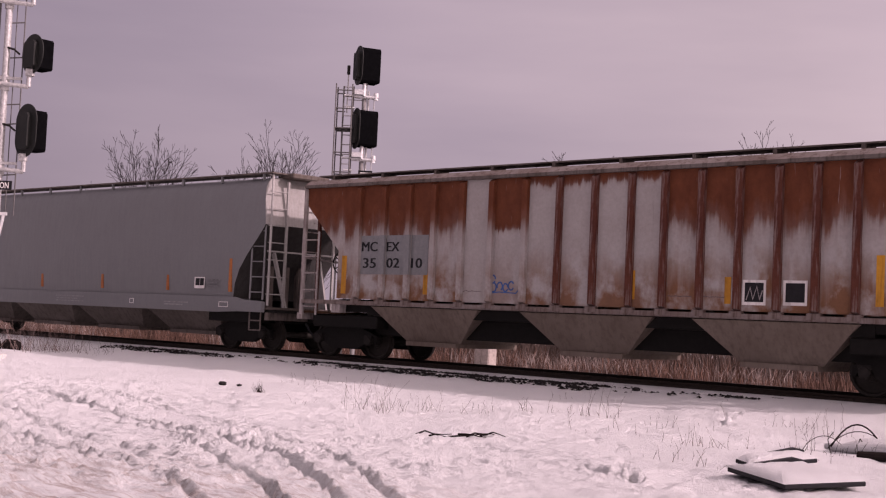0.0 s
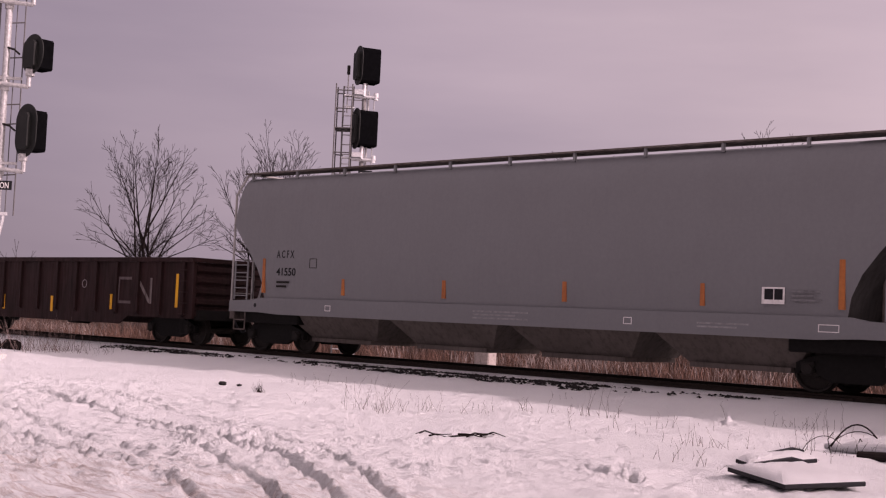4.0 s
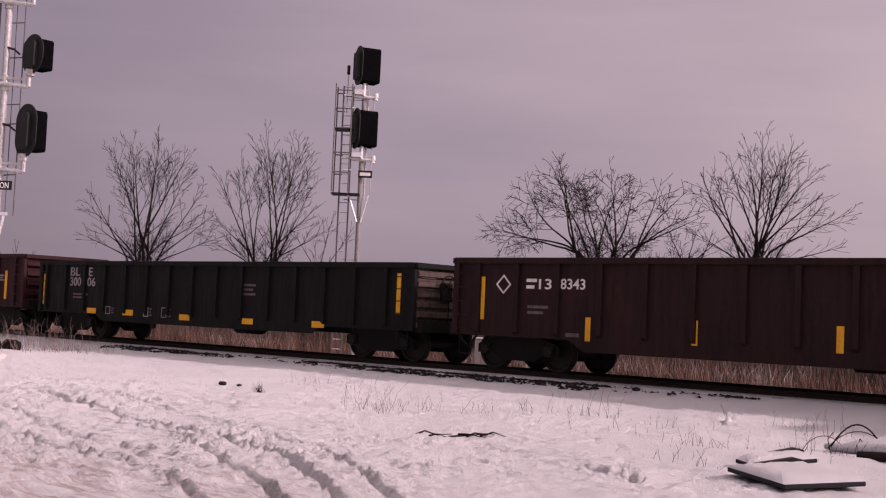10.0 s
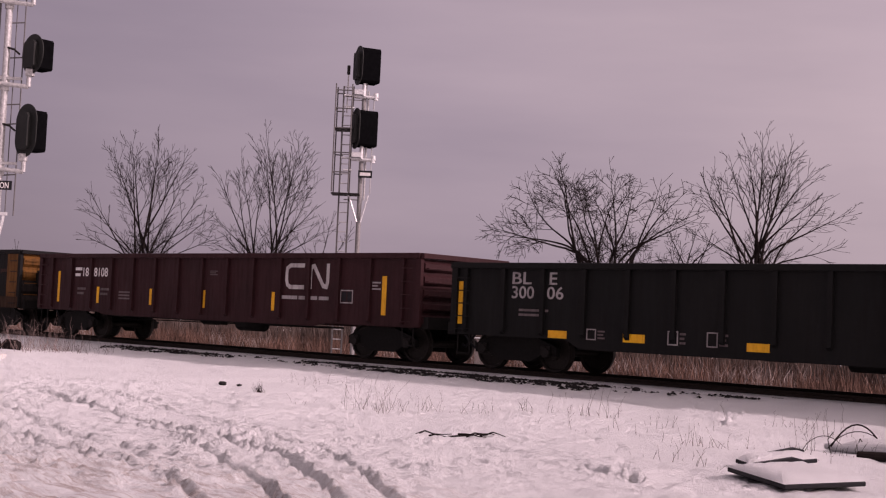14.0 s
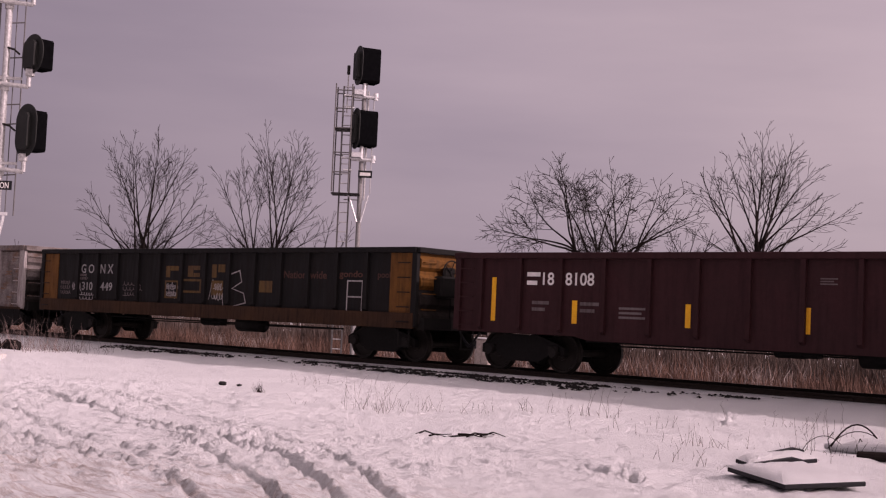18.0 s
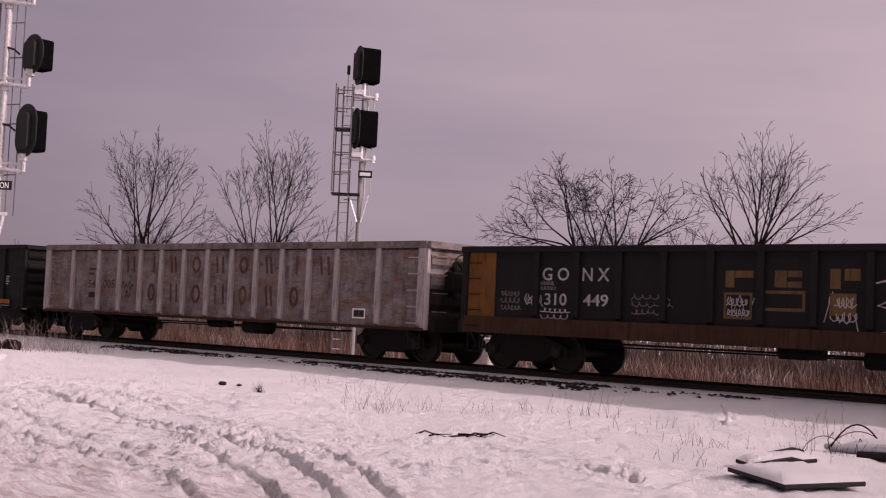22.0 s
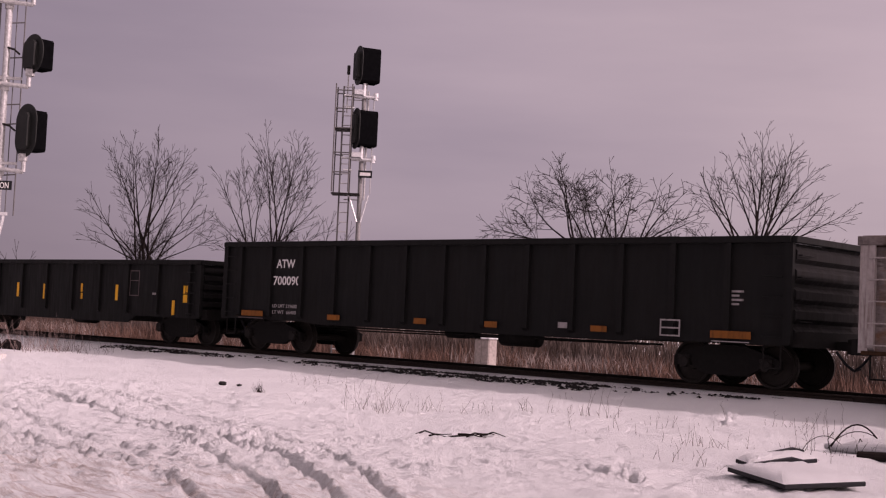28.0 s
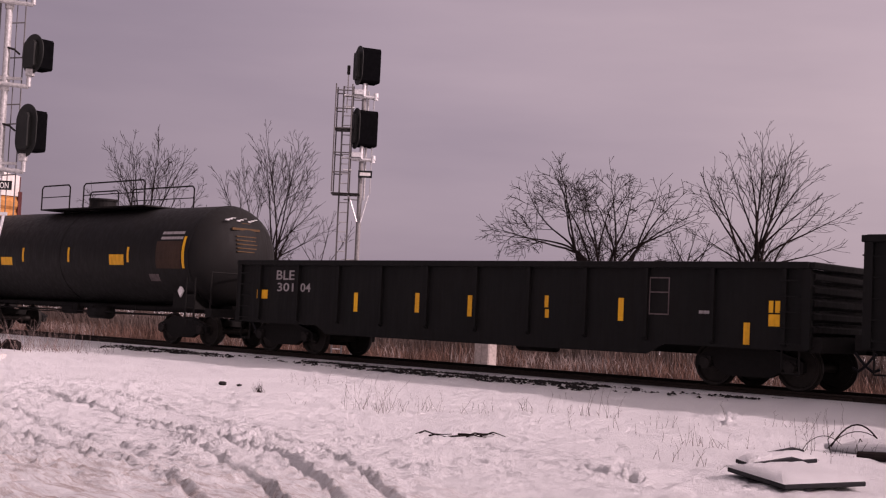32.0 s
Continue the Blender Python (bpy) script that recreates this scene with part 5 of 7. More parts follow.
for x, s in ((XL, -1), (XR, 1)):
    for y in (-1.48, 1.48):
        boxpart("corner_post", (x - 0.045, x + 0.045, y - 0.04, y + 0.04, 1.02, 4.18), M_WHITERIB, c, "white corner post")
    for y in (-1.0, 1.0):
        boxpart("end_post", (x - 0.04, x + 0.04, y - 0.04, y + 0.04, 1.02, 4.0), M_RUSTRIB, c)
    for yy in (-0.35, 0.35):
        boxpart("end_post", (x - s * 0.85 - 0.06, x - s * 0.85 + 0.06, yy - 0.06, yy + 0.06, 1.1, 3.1), M_RUSTRIB, c)
    ladder(c, x - s * 0.55, x - s * 0.04, -1.50, 1.02, 3.1, 5, M_WHITERIB, "ladder", 0.017)
    ladder(c, x - s * 0.05, x - s * 0.02, -1.2, 1.05, 4.1, 2, M_WHITERIB, "end_ladder", 0.016, False)
    bm = bmesh.new()
    for z in (1.6, 2.1, 2.6, 3.1, 3.6):
        rod(bm, (x, -1.48, z), (x, -1.0, z), 0.016, 5)
    rod(bm, (x, -1.48, 2.45), (x, 1.48, 2.3), 0.025, 6)
    part("end_rail", bm, M_WHITERIB, c)
    boxpart("end_platform", (min(x, x + s * 0.2), max(x, x + s * 0.2), -1.45, 1.45, 0.90, 1.06), M_WHITERIB, c)
    boxpart("body_bolster", (min(x - s * 0.3, x - s * 2.6), max(x - s * 0.3, x - s * 2.6), -1.36, 1.36, 0.74, 1.05), GREASE, c, "black body bolster over the truck", 0.03)
    # black box added to keep the space under the slope dark
    boxpart("under_slope_fill", (min(x - s * 1.15, x - s * 2.6), max(x - s * 1.15, x - s * 2.6), -1.28, 1.28, 1.125, 1.44), GREASE, c, "added black box that darkens the space under the slope sheet")
    boxpart("shear_plate", (min(x, x - s * 1.4), max(x, x - s * 1.4), -1.42, 1.42, 1.06, 1.12), M_SILL, c)
    boxpart("jack_pad", (min(x - s * 1.15, x - s * 1.45), max(x - s * 1.15, x - s * 1.45), -1.52, -1.3, 1.10, 1.42), M_WHITERIB, c)
brake_wheel(c, XL + 0.75, -1, -0.75, 2.35)
YA = -1.462
M_PLAC = paint("grey_number_board", (0.1634, 0.1687, 0.1763), (0.1520, 0.1558, 0.1619), (0.1216, 0.1140, 0.1102), 0.55, amount=0.2)
for a, b in ((-6.97, -6.33), (-6.17, -5.50), (-5.34, -4.72)):
    decal("number_board", (a, b, 2.05, 2.98), YA, M_PLAC, c, "grey painted patch behind the number", 0.006)
for x in (-6.25, -5.42):
    boxpart("number_board", (x - 0.085, x + 0.085, -1.565, -1.50, 2.05, 2.98), M_PLAC, c, "grey painted patch behind the number")
YT = YA - 0.007
for txt, d in (("MC", (-6.94, -6.42, 2.60, 2.83)), ("EX", (-6.09, -5.68, 2.60, 2.82)), ("35", (-6.88, -6.45, 2.20, 2.44)), ("02", (-6.08, -5.66, 2.21, 2.44)), ("10", (-5.26, -4.92, 2.21, 2.44))):
    words("car_number", txt, d, YT, BLACKP, c, "black stencilled number", 0.0)
    words("number_edge", txt, (d[0] + 0.022, d[1] + 0.022, d[2], d[3]), YT - 0.0025, BLACKP, c, "black stencilled number, second coat", 0.0)
for d in ((-7.62, -7.45, 1.57, 2.50), (-4.84, -4.70, 1.60, 2.08), (0.87, 1.02, 1.62, 2.20), (3.06, 3.20, 1.58, 2.09), (6.05, 6.2, 1.6, 2.5)):
    decal("reflector", d, YA, OLDYEL, c, "rust-stained yellow reflective strip")
for d in ((3.44, 3.93, 1.57, 2.04), (4.28, 4.76, 1.58, 2.04)):
    decal("label_plate", d, YA, WHITE, c, "white framed label")
    decal("label_plate", (d[0] + 0.05, d[1] - 0.05, d[2] + 0.06, d[3] - 0.05), YA - 0.004, BLACKP, c, "black label")
stroke("graffiti", [(3.52, 1.66), (3.6, 1.9), (3.66, 1.68), (3.74, 1.92), (3.8, 1.68), (3.86, 1.85)], 0.02, YA - 0.008, DIMWHITE, c, "white scrawl on the label")
M_BLUE = plain("blue_marker_paint", (0.03, 0.08, 0.22))
for gx0, gz0, gr, a0, a1 in ((-2.72, 1.98, 0.07, 0, 330), (-2.70, 1.80, 0.08, 120, -160), (-2.52, 1.82, 0.075, 200, -60), (-2.36, 1.80, 0.07, 0, 340), (-2.20, 1.84, 0.075, 30, 330)):
    stroke("graffiti", [(gx0 + gr * math.cos(radians(a0 + (a1 - a0) * i / 9)), gz0 + 1.25 * gr * math.sin(radians(a0 + (a1 - a0) * i / 9))) for i in range(10)], 0.032, YA, M_BLUE, c, "blue scrawled graffiti")
stroke("graffiti", [(-2.86, 1.66), (-2.55, 1.70), (-2.06, 1.68), (-1.98, 1.76)], 0.022, YA, M_BLUE, c, "blue scrawled graffiti")
decal("paint_patch", (0.93, 1.40, 2.78, 3.92), YA, R_CLEAN, c, "clean white paint patch", 0.003)
for x0 in (-3.6, 1.8, 2.55):
    stroke("graffiti", [(x0 + 0.09 * i, 1.66 + 0.09 * (i % 2) + 0.05 * math.sin(3 * i + x0)) for i in range(7)], 0.012, YA, FAINT, c, "thin dark scrawl")
truck(c, -7.88)
truck(c, 6.54)
couplers(c, XL - 0.15, XR + 0.15)

# ---- black tank car ----
JC = -178.9
c = thing("tank_car", pose(JC, 0, 0), "black cylindrical tank car with yellow placards", "tank car", "freight cars of the train")
CARS.append((c, JC))
TR, TZ = 1.47, 2.55
st = []
prof = [(-7.62, 0.02), (-7.59, 0.35), (-7.48, 0.75), (-7.28, 1.12), (-7.05, 1.34), (-6.85, 1.44), (-6.7, 1.47)]
bm = bmesh.new()
seg = 48
rings = []
for x, r in prof + [(-x, r) for x, r in prof[::-1]]:
    rings.append([bm.verts.new((x, r * math.cos(2 * math.pi * i / seg), TZ + r * math.sin(2 * math.pi * i / seg))) for i in range(seg)])
for a, b in zip(rings, rings[1:]):
    for i in range(seg):
        j = (i + 1) % seg
        bm.faces.new((a[i], a[j], b[j], b[i]))
bm.faces.new(rings[0])
bm.faces.new(rings[-1])
part("tank_shell", bm, M_TANK, c, "black welded tank with domed ends", True)
for x in (-6.7, 0.0, 6.7):
    bm = bmesh.new()
    for i in range(seg):
        a0, a1 = 2 * math.pi * i / seg, 2 * math.pi * (i + 1) / seg
        rod(bm, (x, 1.472 * math.cos(a0), TZ + 1.472 * math.sin(a0)), (x, 1.472 * math.cos(a1), TZ + 1.472 * math.sin(a1)), 0.012, 4)
    part("weld_seam", bm, M_TANK, c)
boxpart("running_deck", (-7.85, 7.85, -0.62, 0.62, 0.95, 1.05), GREASE, c)
for s in (-1, 1):
    x = s * 7.85
    boxpart("end_sill", (min(x, x - s * 0.3), max(x, x - s * 0.3), -1.42, 1.42, 0.82, 1.06), GREASE, c)
    bm = bmesh.new()
    path_rod(bm, [(x - s * 0.1, -1.4, 1.06), (x - s * 0.1, -1.4, 2.05), (x - s * 0.1, 1.4, 2.05), (x - s * 0.1, 1.4, 1.06)], 0.022, 6)
    part("end_rail", bm, GREASE, c)
    boxpart("saddle", (s * 6.1 - 0.5, s * 6.1 + 0.5, -1.1, 1.1, 1.02, 1.45), GREASE, c)
    ladder(c, s * 6.9 - 0.2, s * 6.9 + 0.2, -1.46, 0.55, 1.9, 4, GREASE, "step_ladder", 0.014)
bm = bmesh.new()
rod(bm, (0, 0, 4.0), (0, 0, 4.36), 0.42, 24)
rod(bm, (0, 0, 4.36), (0, 0, 4.42), 0.47, 24)
part("manway", bm, M_TANK, c, "bolted manway dome")
boxpart("top_platform", (-2.3, 3.6, -0.9, 0.9, 4.03, 4.07), GREASE, c)
for a, b in ((-2.25, -0.55), (0.25, 3.6)):
    for y in (-0.9, 0.9):
        bm = bmesh.new()
        path_rod(bm, [(a, y, 4.05), (a, y, 4.74), (a + 0.1, y, 4.82), (b - 0.1, y, 4.82), (b, y, 4.74), (b, y, 4.05)], 0.024, 6)
        path_rod(bm, [(a, y, 4.45), (b, y, 4.45)], 0.016, 5)
        part("safety_rail", bm, GREASE, c, "pipe safety railing round the manway")
bm = bmesh.new()
rod(bm, (-0.9, 0.1, 4.0), (-0.9, 0.1, 4.22), 0.09, 10)
rod(bm, (1.6, 0.0, 4.0), (1.6, 0.0, 4.15), 0.2, 12)
part("valve", bm, GREASE, c)


def on_tank(name, x0, x1, z0, z1, material, label):
    """A sheet that follows the tank's round side."""
    bm = bmesh.new()
    n = 6
    lo, hi = [], []
    for i in range(n + 1):
        z = z0 + (z1 - z0) * i / n
        y = -math.sqrt((TR + 0.006) ** 2 - (z - TZ) ** 2)
        lo.append(bm.verts.new((x0, y, z)))
        hi.append(bm.verts.new((x1, y, z)))
    for i in range(n):
        bm.faces.new((lo[i], hi[i], hi[i + 1], lo[i + 1]))
    return part(name, bm, material, c, label)


q = -179.5 - JC
on_tank("placard", 3.38 + q, 4.14 + q, 2.23, 2.54, YELLOW, "yellow placard sheet")
on_tank("placard", -3.04 + q, -2.32 + q, 2.2, 2.46, YELLOW, "yellow placard sheet")
for x in (4.30, 1.06, -1.68):
    on_tank("reflector", x + q, x + 0.11 + q, 2.31, 2.76, YELLOW, "yellow reflective strip")
on_tank("reflector", 7.0 + q, 7.12 + q, 2.15, 3.05, YELLOW, "tall yellow reflective strip")
on_tank("rust_patch", 5.75 + q, 6.95 + q, 2.14, 2.92, paint("rust_stained_black", (0.045, 0.026, 0.018), (0.03, 0.02, 0.016), (0.02, 0.018, 0.017), 0.8), "rust-stained panel")
for z in (3.17, 3.02):
    on_tank("small_stencil", 5.9 + q, 6.95 + q, z - 0.05, z + 0.03, DIMWHITE, "white bars of small writing")
on_tank("stencil_box", 5.32 + q, 5.8 + q, 1.78, 1.98, FAINT, "grey stencilled panel")
bm = bmesh.new()
prism(bm, [(6.62 + q - 0.14, 1.52), (6.62 + q, 1.34), (6.62 + q + 0.14, 1.52), (6.62 + q, 1.70)], -1.16, -1.12)
part("hazard_diamond", bm, WHITE, c, "white diamond placard")
bm = bmesh.new()
for k, (w, z) in enumerate(((0.28, 3.50), (0.97, 3.33), (0.70, 3.12), (0.66, 3.01), (0.70, 2.90), (0.68, 2.79), (0.60, 2.69))):
    xx = float(np.interp(abs(z - TZ), [0.02, 0.35, 0.75, 1.12], [7.62, 7.585, 7.475, 7.27])) + 0.004
    box(bm, xx - 0.05, xx + 0.003, (-0.55 if w > 0.9 else -0.15 if w < 0.3 else -0.45), (-0.55 if w > 0.9 else -0.15 if w < 0.3 else -0.45) + w, z - (0.032 if w > 0.9 else 0.013), z + (0.032 if w > 0.9 else 0.013))
part("small_stencil", bm, paint("dull_yellow_stencil", (0.10, 0.055, 0.022), (0.07, 0.038, 0.018)), c, "dull yellow bars of small writing")
bm = bmesh.new()
for k in range(9):
    xx = float(np.interp(0.98 + 0.05 * (k % 3), [0.75, 1.12, 1.34], [7.475, 7.27, 7.045]))
    box(bm, xx - 0.06, xx + 0.004, -0.7 + 0.13 * k, -0.59 + 0.13 * k, TZ + 1.0 + 0.04 * (k % 3), TZ + 1.04 + 0.03 * (k % 3))
part("snow_smear", bm, SNOW, c, "smear of snow on the tank end")
under_gear(c, 7.2, 0.92, True)
truck(c, -6.1)
truck(c, 6.1)
couplers(c, -7.95, 7.95)

# ---- tall boxcar behind the tank car ----
c = thing("boxcar", pose(-196.6, 0, 0), "tall boxcar with a sunlit white and orange end", "boxcar", "freight cars of the train")
CARS.append((c, -196.6))
M_BOXW = paint("white_boxcar_paint", (0.62, 0.58, 0.55), (0.52, 0.47, 0.44), (0.2, 0.14, 0.1), 0.65, amount=0.3)
M_BOXO = paint("orange_boxcar_paint", (0.45, 0.20, 0.06), (0.38, 0.16, 0.05), (0.12, 0.06, 0.03), 0.65, amount=0.4)
M_BOXR = paint("dark_red_boxcar_paint", (0.09, 0.025, 0.022), (0.07, 0.02, 0.02), (0.03, 0.02, 0.02), 0.7, amount=0.4)
for y0, y1 in ((-1.60, -1.52), (1.52, 1.60)):
    boxpart("side_wall", (-9.5, 9.5, y0, y1, 1.0, 5.68), M_BOXR, c)
for s in (-1, 1):
    x = s * 9.5
    boxpart("end_upper", (min(x, x + s * 0.06), max(x, x + s * 0.06), -1.52, 1.52, 4.92, 5.68), M_BOXW, c, "white upper end sheet")
    bm = bmesh.new()
    prof = []
    for i in range(8):
        z = 1.0 + i * 0.488
        prof += [(x, z), (x + s * 0.08, z + 0.12), (x + s * 0.08, z + 0.30), (x, z + 0.42)]
    prism(bm, prof + [(x, 4.915), (x - s * 0.05, 4.915), (x - s * 0.05, 1.0)], -1.52, 1.52)
    part("end_lower", bm, M_BOXO, c, "ribbed orange lower end sheet")
    for y in (-1.56, 1.56):
        boxpart("corner_post", (min(x, x + s * 0.1), max(x, x + s * 0.1), y - 0.07, y + 0.07, 0.95, 5.1), M_BOXR, c)
    boxpart("white_stripe", (min(x - s * 0.2, x - s * 0.05), max(x - s * 0.2, x - s * 0.05), -1.606, -1.602, 1.0, 4.9), M_BOXW, c, "white edge stripe")
bm = bmesh.new()
prism_x(bm, [(-1.62, 5.68), (-0.8, 5.80), (0.8, 5.80), (1.62, 5.68)], -9.5, 9.5)
part("roof", bm, M_BOXW, c)
boxpart("underframe", (-8.6, 8.6, -1.4, 1.4, 0.85, 0.998), GREASE, c)
truck(c, -7.2)
truck(c, 7.2)
couplers(c, -9.0, 9.0)


# ---- signal masts ----
BRIGHT = plain("bright_galvanised_steel", (0.60, 0.60, 0.61), 0.4, 0.5, 0.12, 20)
# galvanised steel with the bars' shade side put into a darker colour
CAGE = plain("shaded_galvanised_steel", (0.10, 0.095, 0.095), 0.5, 0.3, 0.3, 20)
LENS = plain("dark_lens_glass", (0.004, 0.005, 0.0045), 0.6)


def signal_head(mast, x, y, z, h, w, yaw, deep=0.46, hw=0.40, hh=1.0):
    """A hooded colour-light head: round backplate, case and deep hood, turned by yaw."""
    def turned(bm):
        bmesh.ops.rotate(bm, verts=bm.verts, cent=(0, 0, 0), matrix=Matrix.Rotation(radians(yaw), 3, "Z"))
        bmesh.ops.translate(bm, verts=bm.verts, vec=(x, y, z))
    n = 28
    ring = []
    for i in range(n):
        a = 2 * math.pi * i / n
        ring.append((w / 2 * math.cos(a), (h / 2 - w / 2) * (1 if math.sin(a) > 0 else -1) + w / 2 * math.sin(a)))
    bm = bmesh.new()
    a = [bm.verts.new((px, 0.0, pz)) for px, pz in ring]
    b = [bm.verts.new((px, 0.02, pz)) for px, pz in ring]
    for i in range(n):
        bm.faces.new((a[i], a[(i + 1) % n], b[(i + 1) % n], b[i]))
    bm.faces.new(a)
    bm.faces.new(b)
    turned(bm)
    bp = part("backplate", bm, SIGNALBACK, mast, "black oval backplate")
    bm = bmesh.new()
    prism(bm, [(-w * 0.18, -h * 0.36), (w * 0.18, -h * 0.36), (w * 0.24, -h * 0.30), (w * 0.24, h * 0.26), (w * 0.18, h * 0.32), (-w * 0.18, h * 0.32), (-w * 0.24, h * 0.26), (-w * 0.24, -h * 0.30)], 0.021, 0.13)
    turned(bm)
    part("case", bm, SIGNALBACK, mast, "black signal case")
    # hood: an open shell that juts forward
    bm = bmesh.new()
    prof = [(px * w * hw, pz * h * hh) for px, pz in ((-1, -0.34), (-1, 0.32), (-0.8, 0.38), (0.8, 0.38), (1, 0.32), (1, -0.34), (0.85, -0.38), (-0.85, -0.38))]
    loops = []
    for k, yy in ((1.0, -0.001), (1.0, -deep), (0.94, -deep), (0.94, -0.001)):
        loops.append([bm.verts.new((px * k, yy, pz * k)) for px, pz in prof])
    for i in range(4):
        p_, q_ = loops[i], loops[(i + 1) % 4]
        for j in range(8):
            bm.faces.new((p_[j], p_[(j + 1) % 8], q_[(j + 1) % 8], q_[j]))
    turned(bm)
    part("hood", bm, SIGNAL, mast, "deep black sun hood")
    for k in (-0.24, 0.0, 0.24):
        bm = bmesh.new()
        lathe_y(bm, [(0.085, -0.008), (0.075, -0.014), (0.03, -0.016)], 0, k * h, 16)
        turned(bm)
        part("lens", bm, LENS, mast, "unlit lens")


def mast_ladder(mast, x, y, z0, z1, w=0.38):
    for dx in (-w / 2, w / 2):
        boxpart("ladder_rail", (x + dx - 0.024, x + dx + 0.024, y - 0.03, y + 0.03, z0, z1), CAGE, mast, "dark ladder rail")
    k = z0 + 0.25
    while k < z1:
        bm = bmesh.new()
        rod(bm, (x - w / 2, y, k), (x + w / 2, y, k), 0.016, 5)
        part("rung", bm, GALV, mast)
        k += 0.3


SQ = 42.85  # both masts are set square to the road, not to the rails


# far mast: beyond the track
mast = thing("signal_mast", pose(-29.1, 4.31, -0.30, 0, 0, SQ), "tall galvanised signal mast with two black hooded heads", "railway signal")
bm = bmesh.new()
rod(bm, (0, 0, 0), (0, 0, 8.9), 0.075, 14)
rod(bm, (0, 0, 8.9), (0, 0, 8.95), 0.09, 14)
part("pole", bm, POLE, mast, "galvanised steel pole")
boxpart("base", (-0.35, 0.35, -0.35, 0.35, -0.4, 0.12), CONCRETE, mast, "concrete foot")
mast_ladder(mast, -0.49, 0.0, 0.05, 8.42, 0.30)
for z in (3.05, 4.9, 6.6, 8.0):
    bm = bmesh.new()
    rod(bm, (-0.49, 0, z), (0.0, 0, z), 0.016, 6)
    part("ladder_bracket", bm, GALV, mast)
bm = bmesh.new()
for z in (5.70, 6.30, 7.06, 7.66, 8.22):
    path_rod(bm, [(-0.34, 0.0, z), (-0.34, -0.45, z), (-0.84, -0.45, z), (-0.84, 0.20, z), (-0.60, 0.25, z)], 0.020, 5)
for qx, qy in ((-0.84, -0.45), (-0.84, 0.20), (-0.34, -0.45)):
    rod(bm, (qx, qy, 5.1), (qx, qy, 8.42), 0.022, 5)
part("safety_cage", bm, CAGE, mast, "galvanised safety cage of thin bars")
boxpart("platform", (-0.86, 0.0, -0.45, 0.25, 5.03, 5.07), STEEL, mast, "grated standing platform")
boxpart("platform", (-0.86, -0.3, -0.45, 0.25, 7.03, 7.06), STEEL, mast, "grated standing platform")
for z, zc, h in ((8.10, 9.06, 1.16), (6.16, 7.10, 1.20)):
    bm = bmesh.new()
    rod(bm, (-0.30, -0.08, z), (0.44, -0.08, z - 0.02), 0.062, 10)
    rod(bm, (-0.62, -0.05, z + 0.03), (-0.30, -0.05, z + 0.03), 0.035, 8)
    rod(bm, (-0.55, -0.05, z - 0.35), (-0.28, -0.05, z - 0.35), 0.026, 8)
    rod(bm, (0.36, -0.08, z - 0.1), (0.36, -0.08, z + 0.12), 0.075, 10)
    path_rod(bm, [(0.0, -0.16, z), (0.0, -0.16, z + 0.4)], 0.05, 8)
    box(bm, -0.30, -0.02, -0.22, -0.12, z + 0.05, z + 0.20)
    part("head_bracket", bm, BRIGHT, mast, "bright galvanised head bracket")
    signal_head(mast, -0.20, -0.14, zc, h * 1.06, 0.72, 114, 0.60, 0.40, 1.14)
for qx, r, z0, z1 in ((0.12, 0.030, 4.9, 8.3), (0.30, 0.014, 5.1, 8.2), (-0.53, 0.02, 7.6, 9.0)):
    bm = bmesh.new()
    rod(bm, (qx, 0.06, z0), (qx, 0.06, z1), r, 8)
    part("conduit", bm, GALV, mast, "thin conduit pipe")
bm = bmesh.new()
rod(bm, (-0.53, 0.06, 8.80), (-0.53, 0.06, 9.08), 0.05, 8)
part("antenna", bm, STEEL, mast, "short black antenna")
for q0, q1 in ((-0.34, -0.06), (0.26, 0.06)):
    bm = bmesh.new()
    rod(bm, (q0, -0.1, 5.05), (q1, -0.1, 4.22), 0.028, 6)
    part("knee_brace", bm, BRIGHT, mast, "bright knee brace")
boxpart("number_plate", (-0.07, 0.36, -0.19, -0.17, 5.58, 5.80), BLACKP, mast, "black plate with a white number bar")
boxpart("plate_bar", (-0.02, 0.31, -0.196, -0.19, 5.64, 5.74), WHITE, mast, "white bar in place of a number")

# near mast: on this side of the line
mast = thing("signal_mast", pose(-30.53, -6.87, -0.42, 0, 0, SQ), "galvanised signal mast with black hooded heads beside the line", "railway signal")
bm = bmesh.new()
rod(bm, (0.0, 0, 0), (0.0, 0, 10.2), 0.085, 16)
part("pole", bm, GALV, mast, "galvanised steel pole")
boxpart("base", (-0.35, 0.35, -0.35, 0.35, -0.4, 0.1), CONCRETE, mast, "concrete foot")
mast_ladder(mast, -0.45, 0.1, 0.05, 9.8, 0.36)
bm = bmesh.new()
rod(bm, (0.37, 0.15, 3.6), (0.37, 0.15, 9.9), 0.018, 6)
rod(bm, (0.14, 0.2, 3.6), (0.14, 0.2, 9.9), 0.014, 6)
for z in (4.6, 5.9, 6.4, 7.6, 8.5, 9.2):
    rod(bm, (0.0, 0.05, z), (0.37, 0.15, z + 0.05), 0.018, 5)
part("safety_cage", bm, CAGE, mast, "thin bars of the ladder cage")
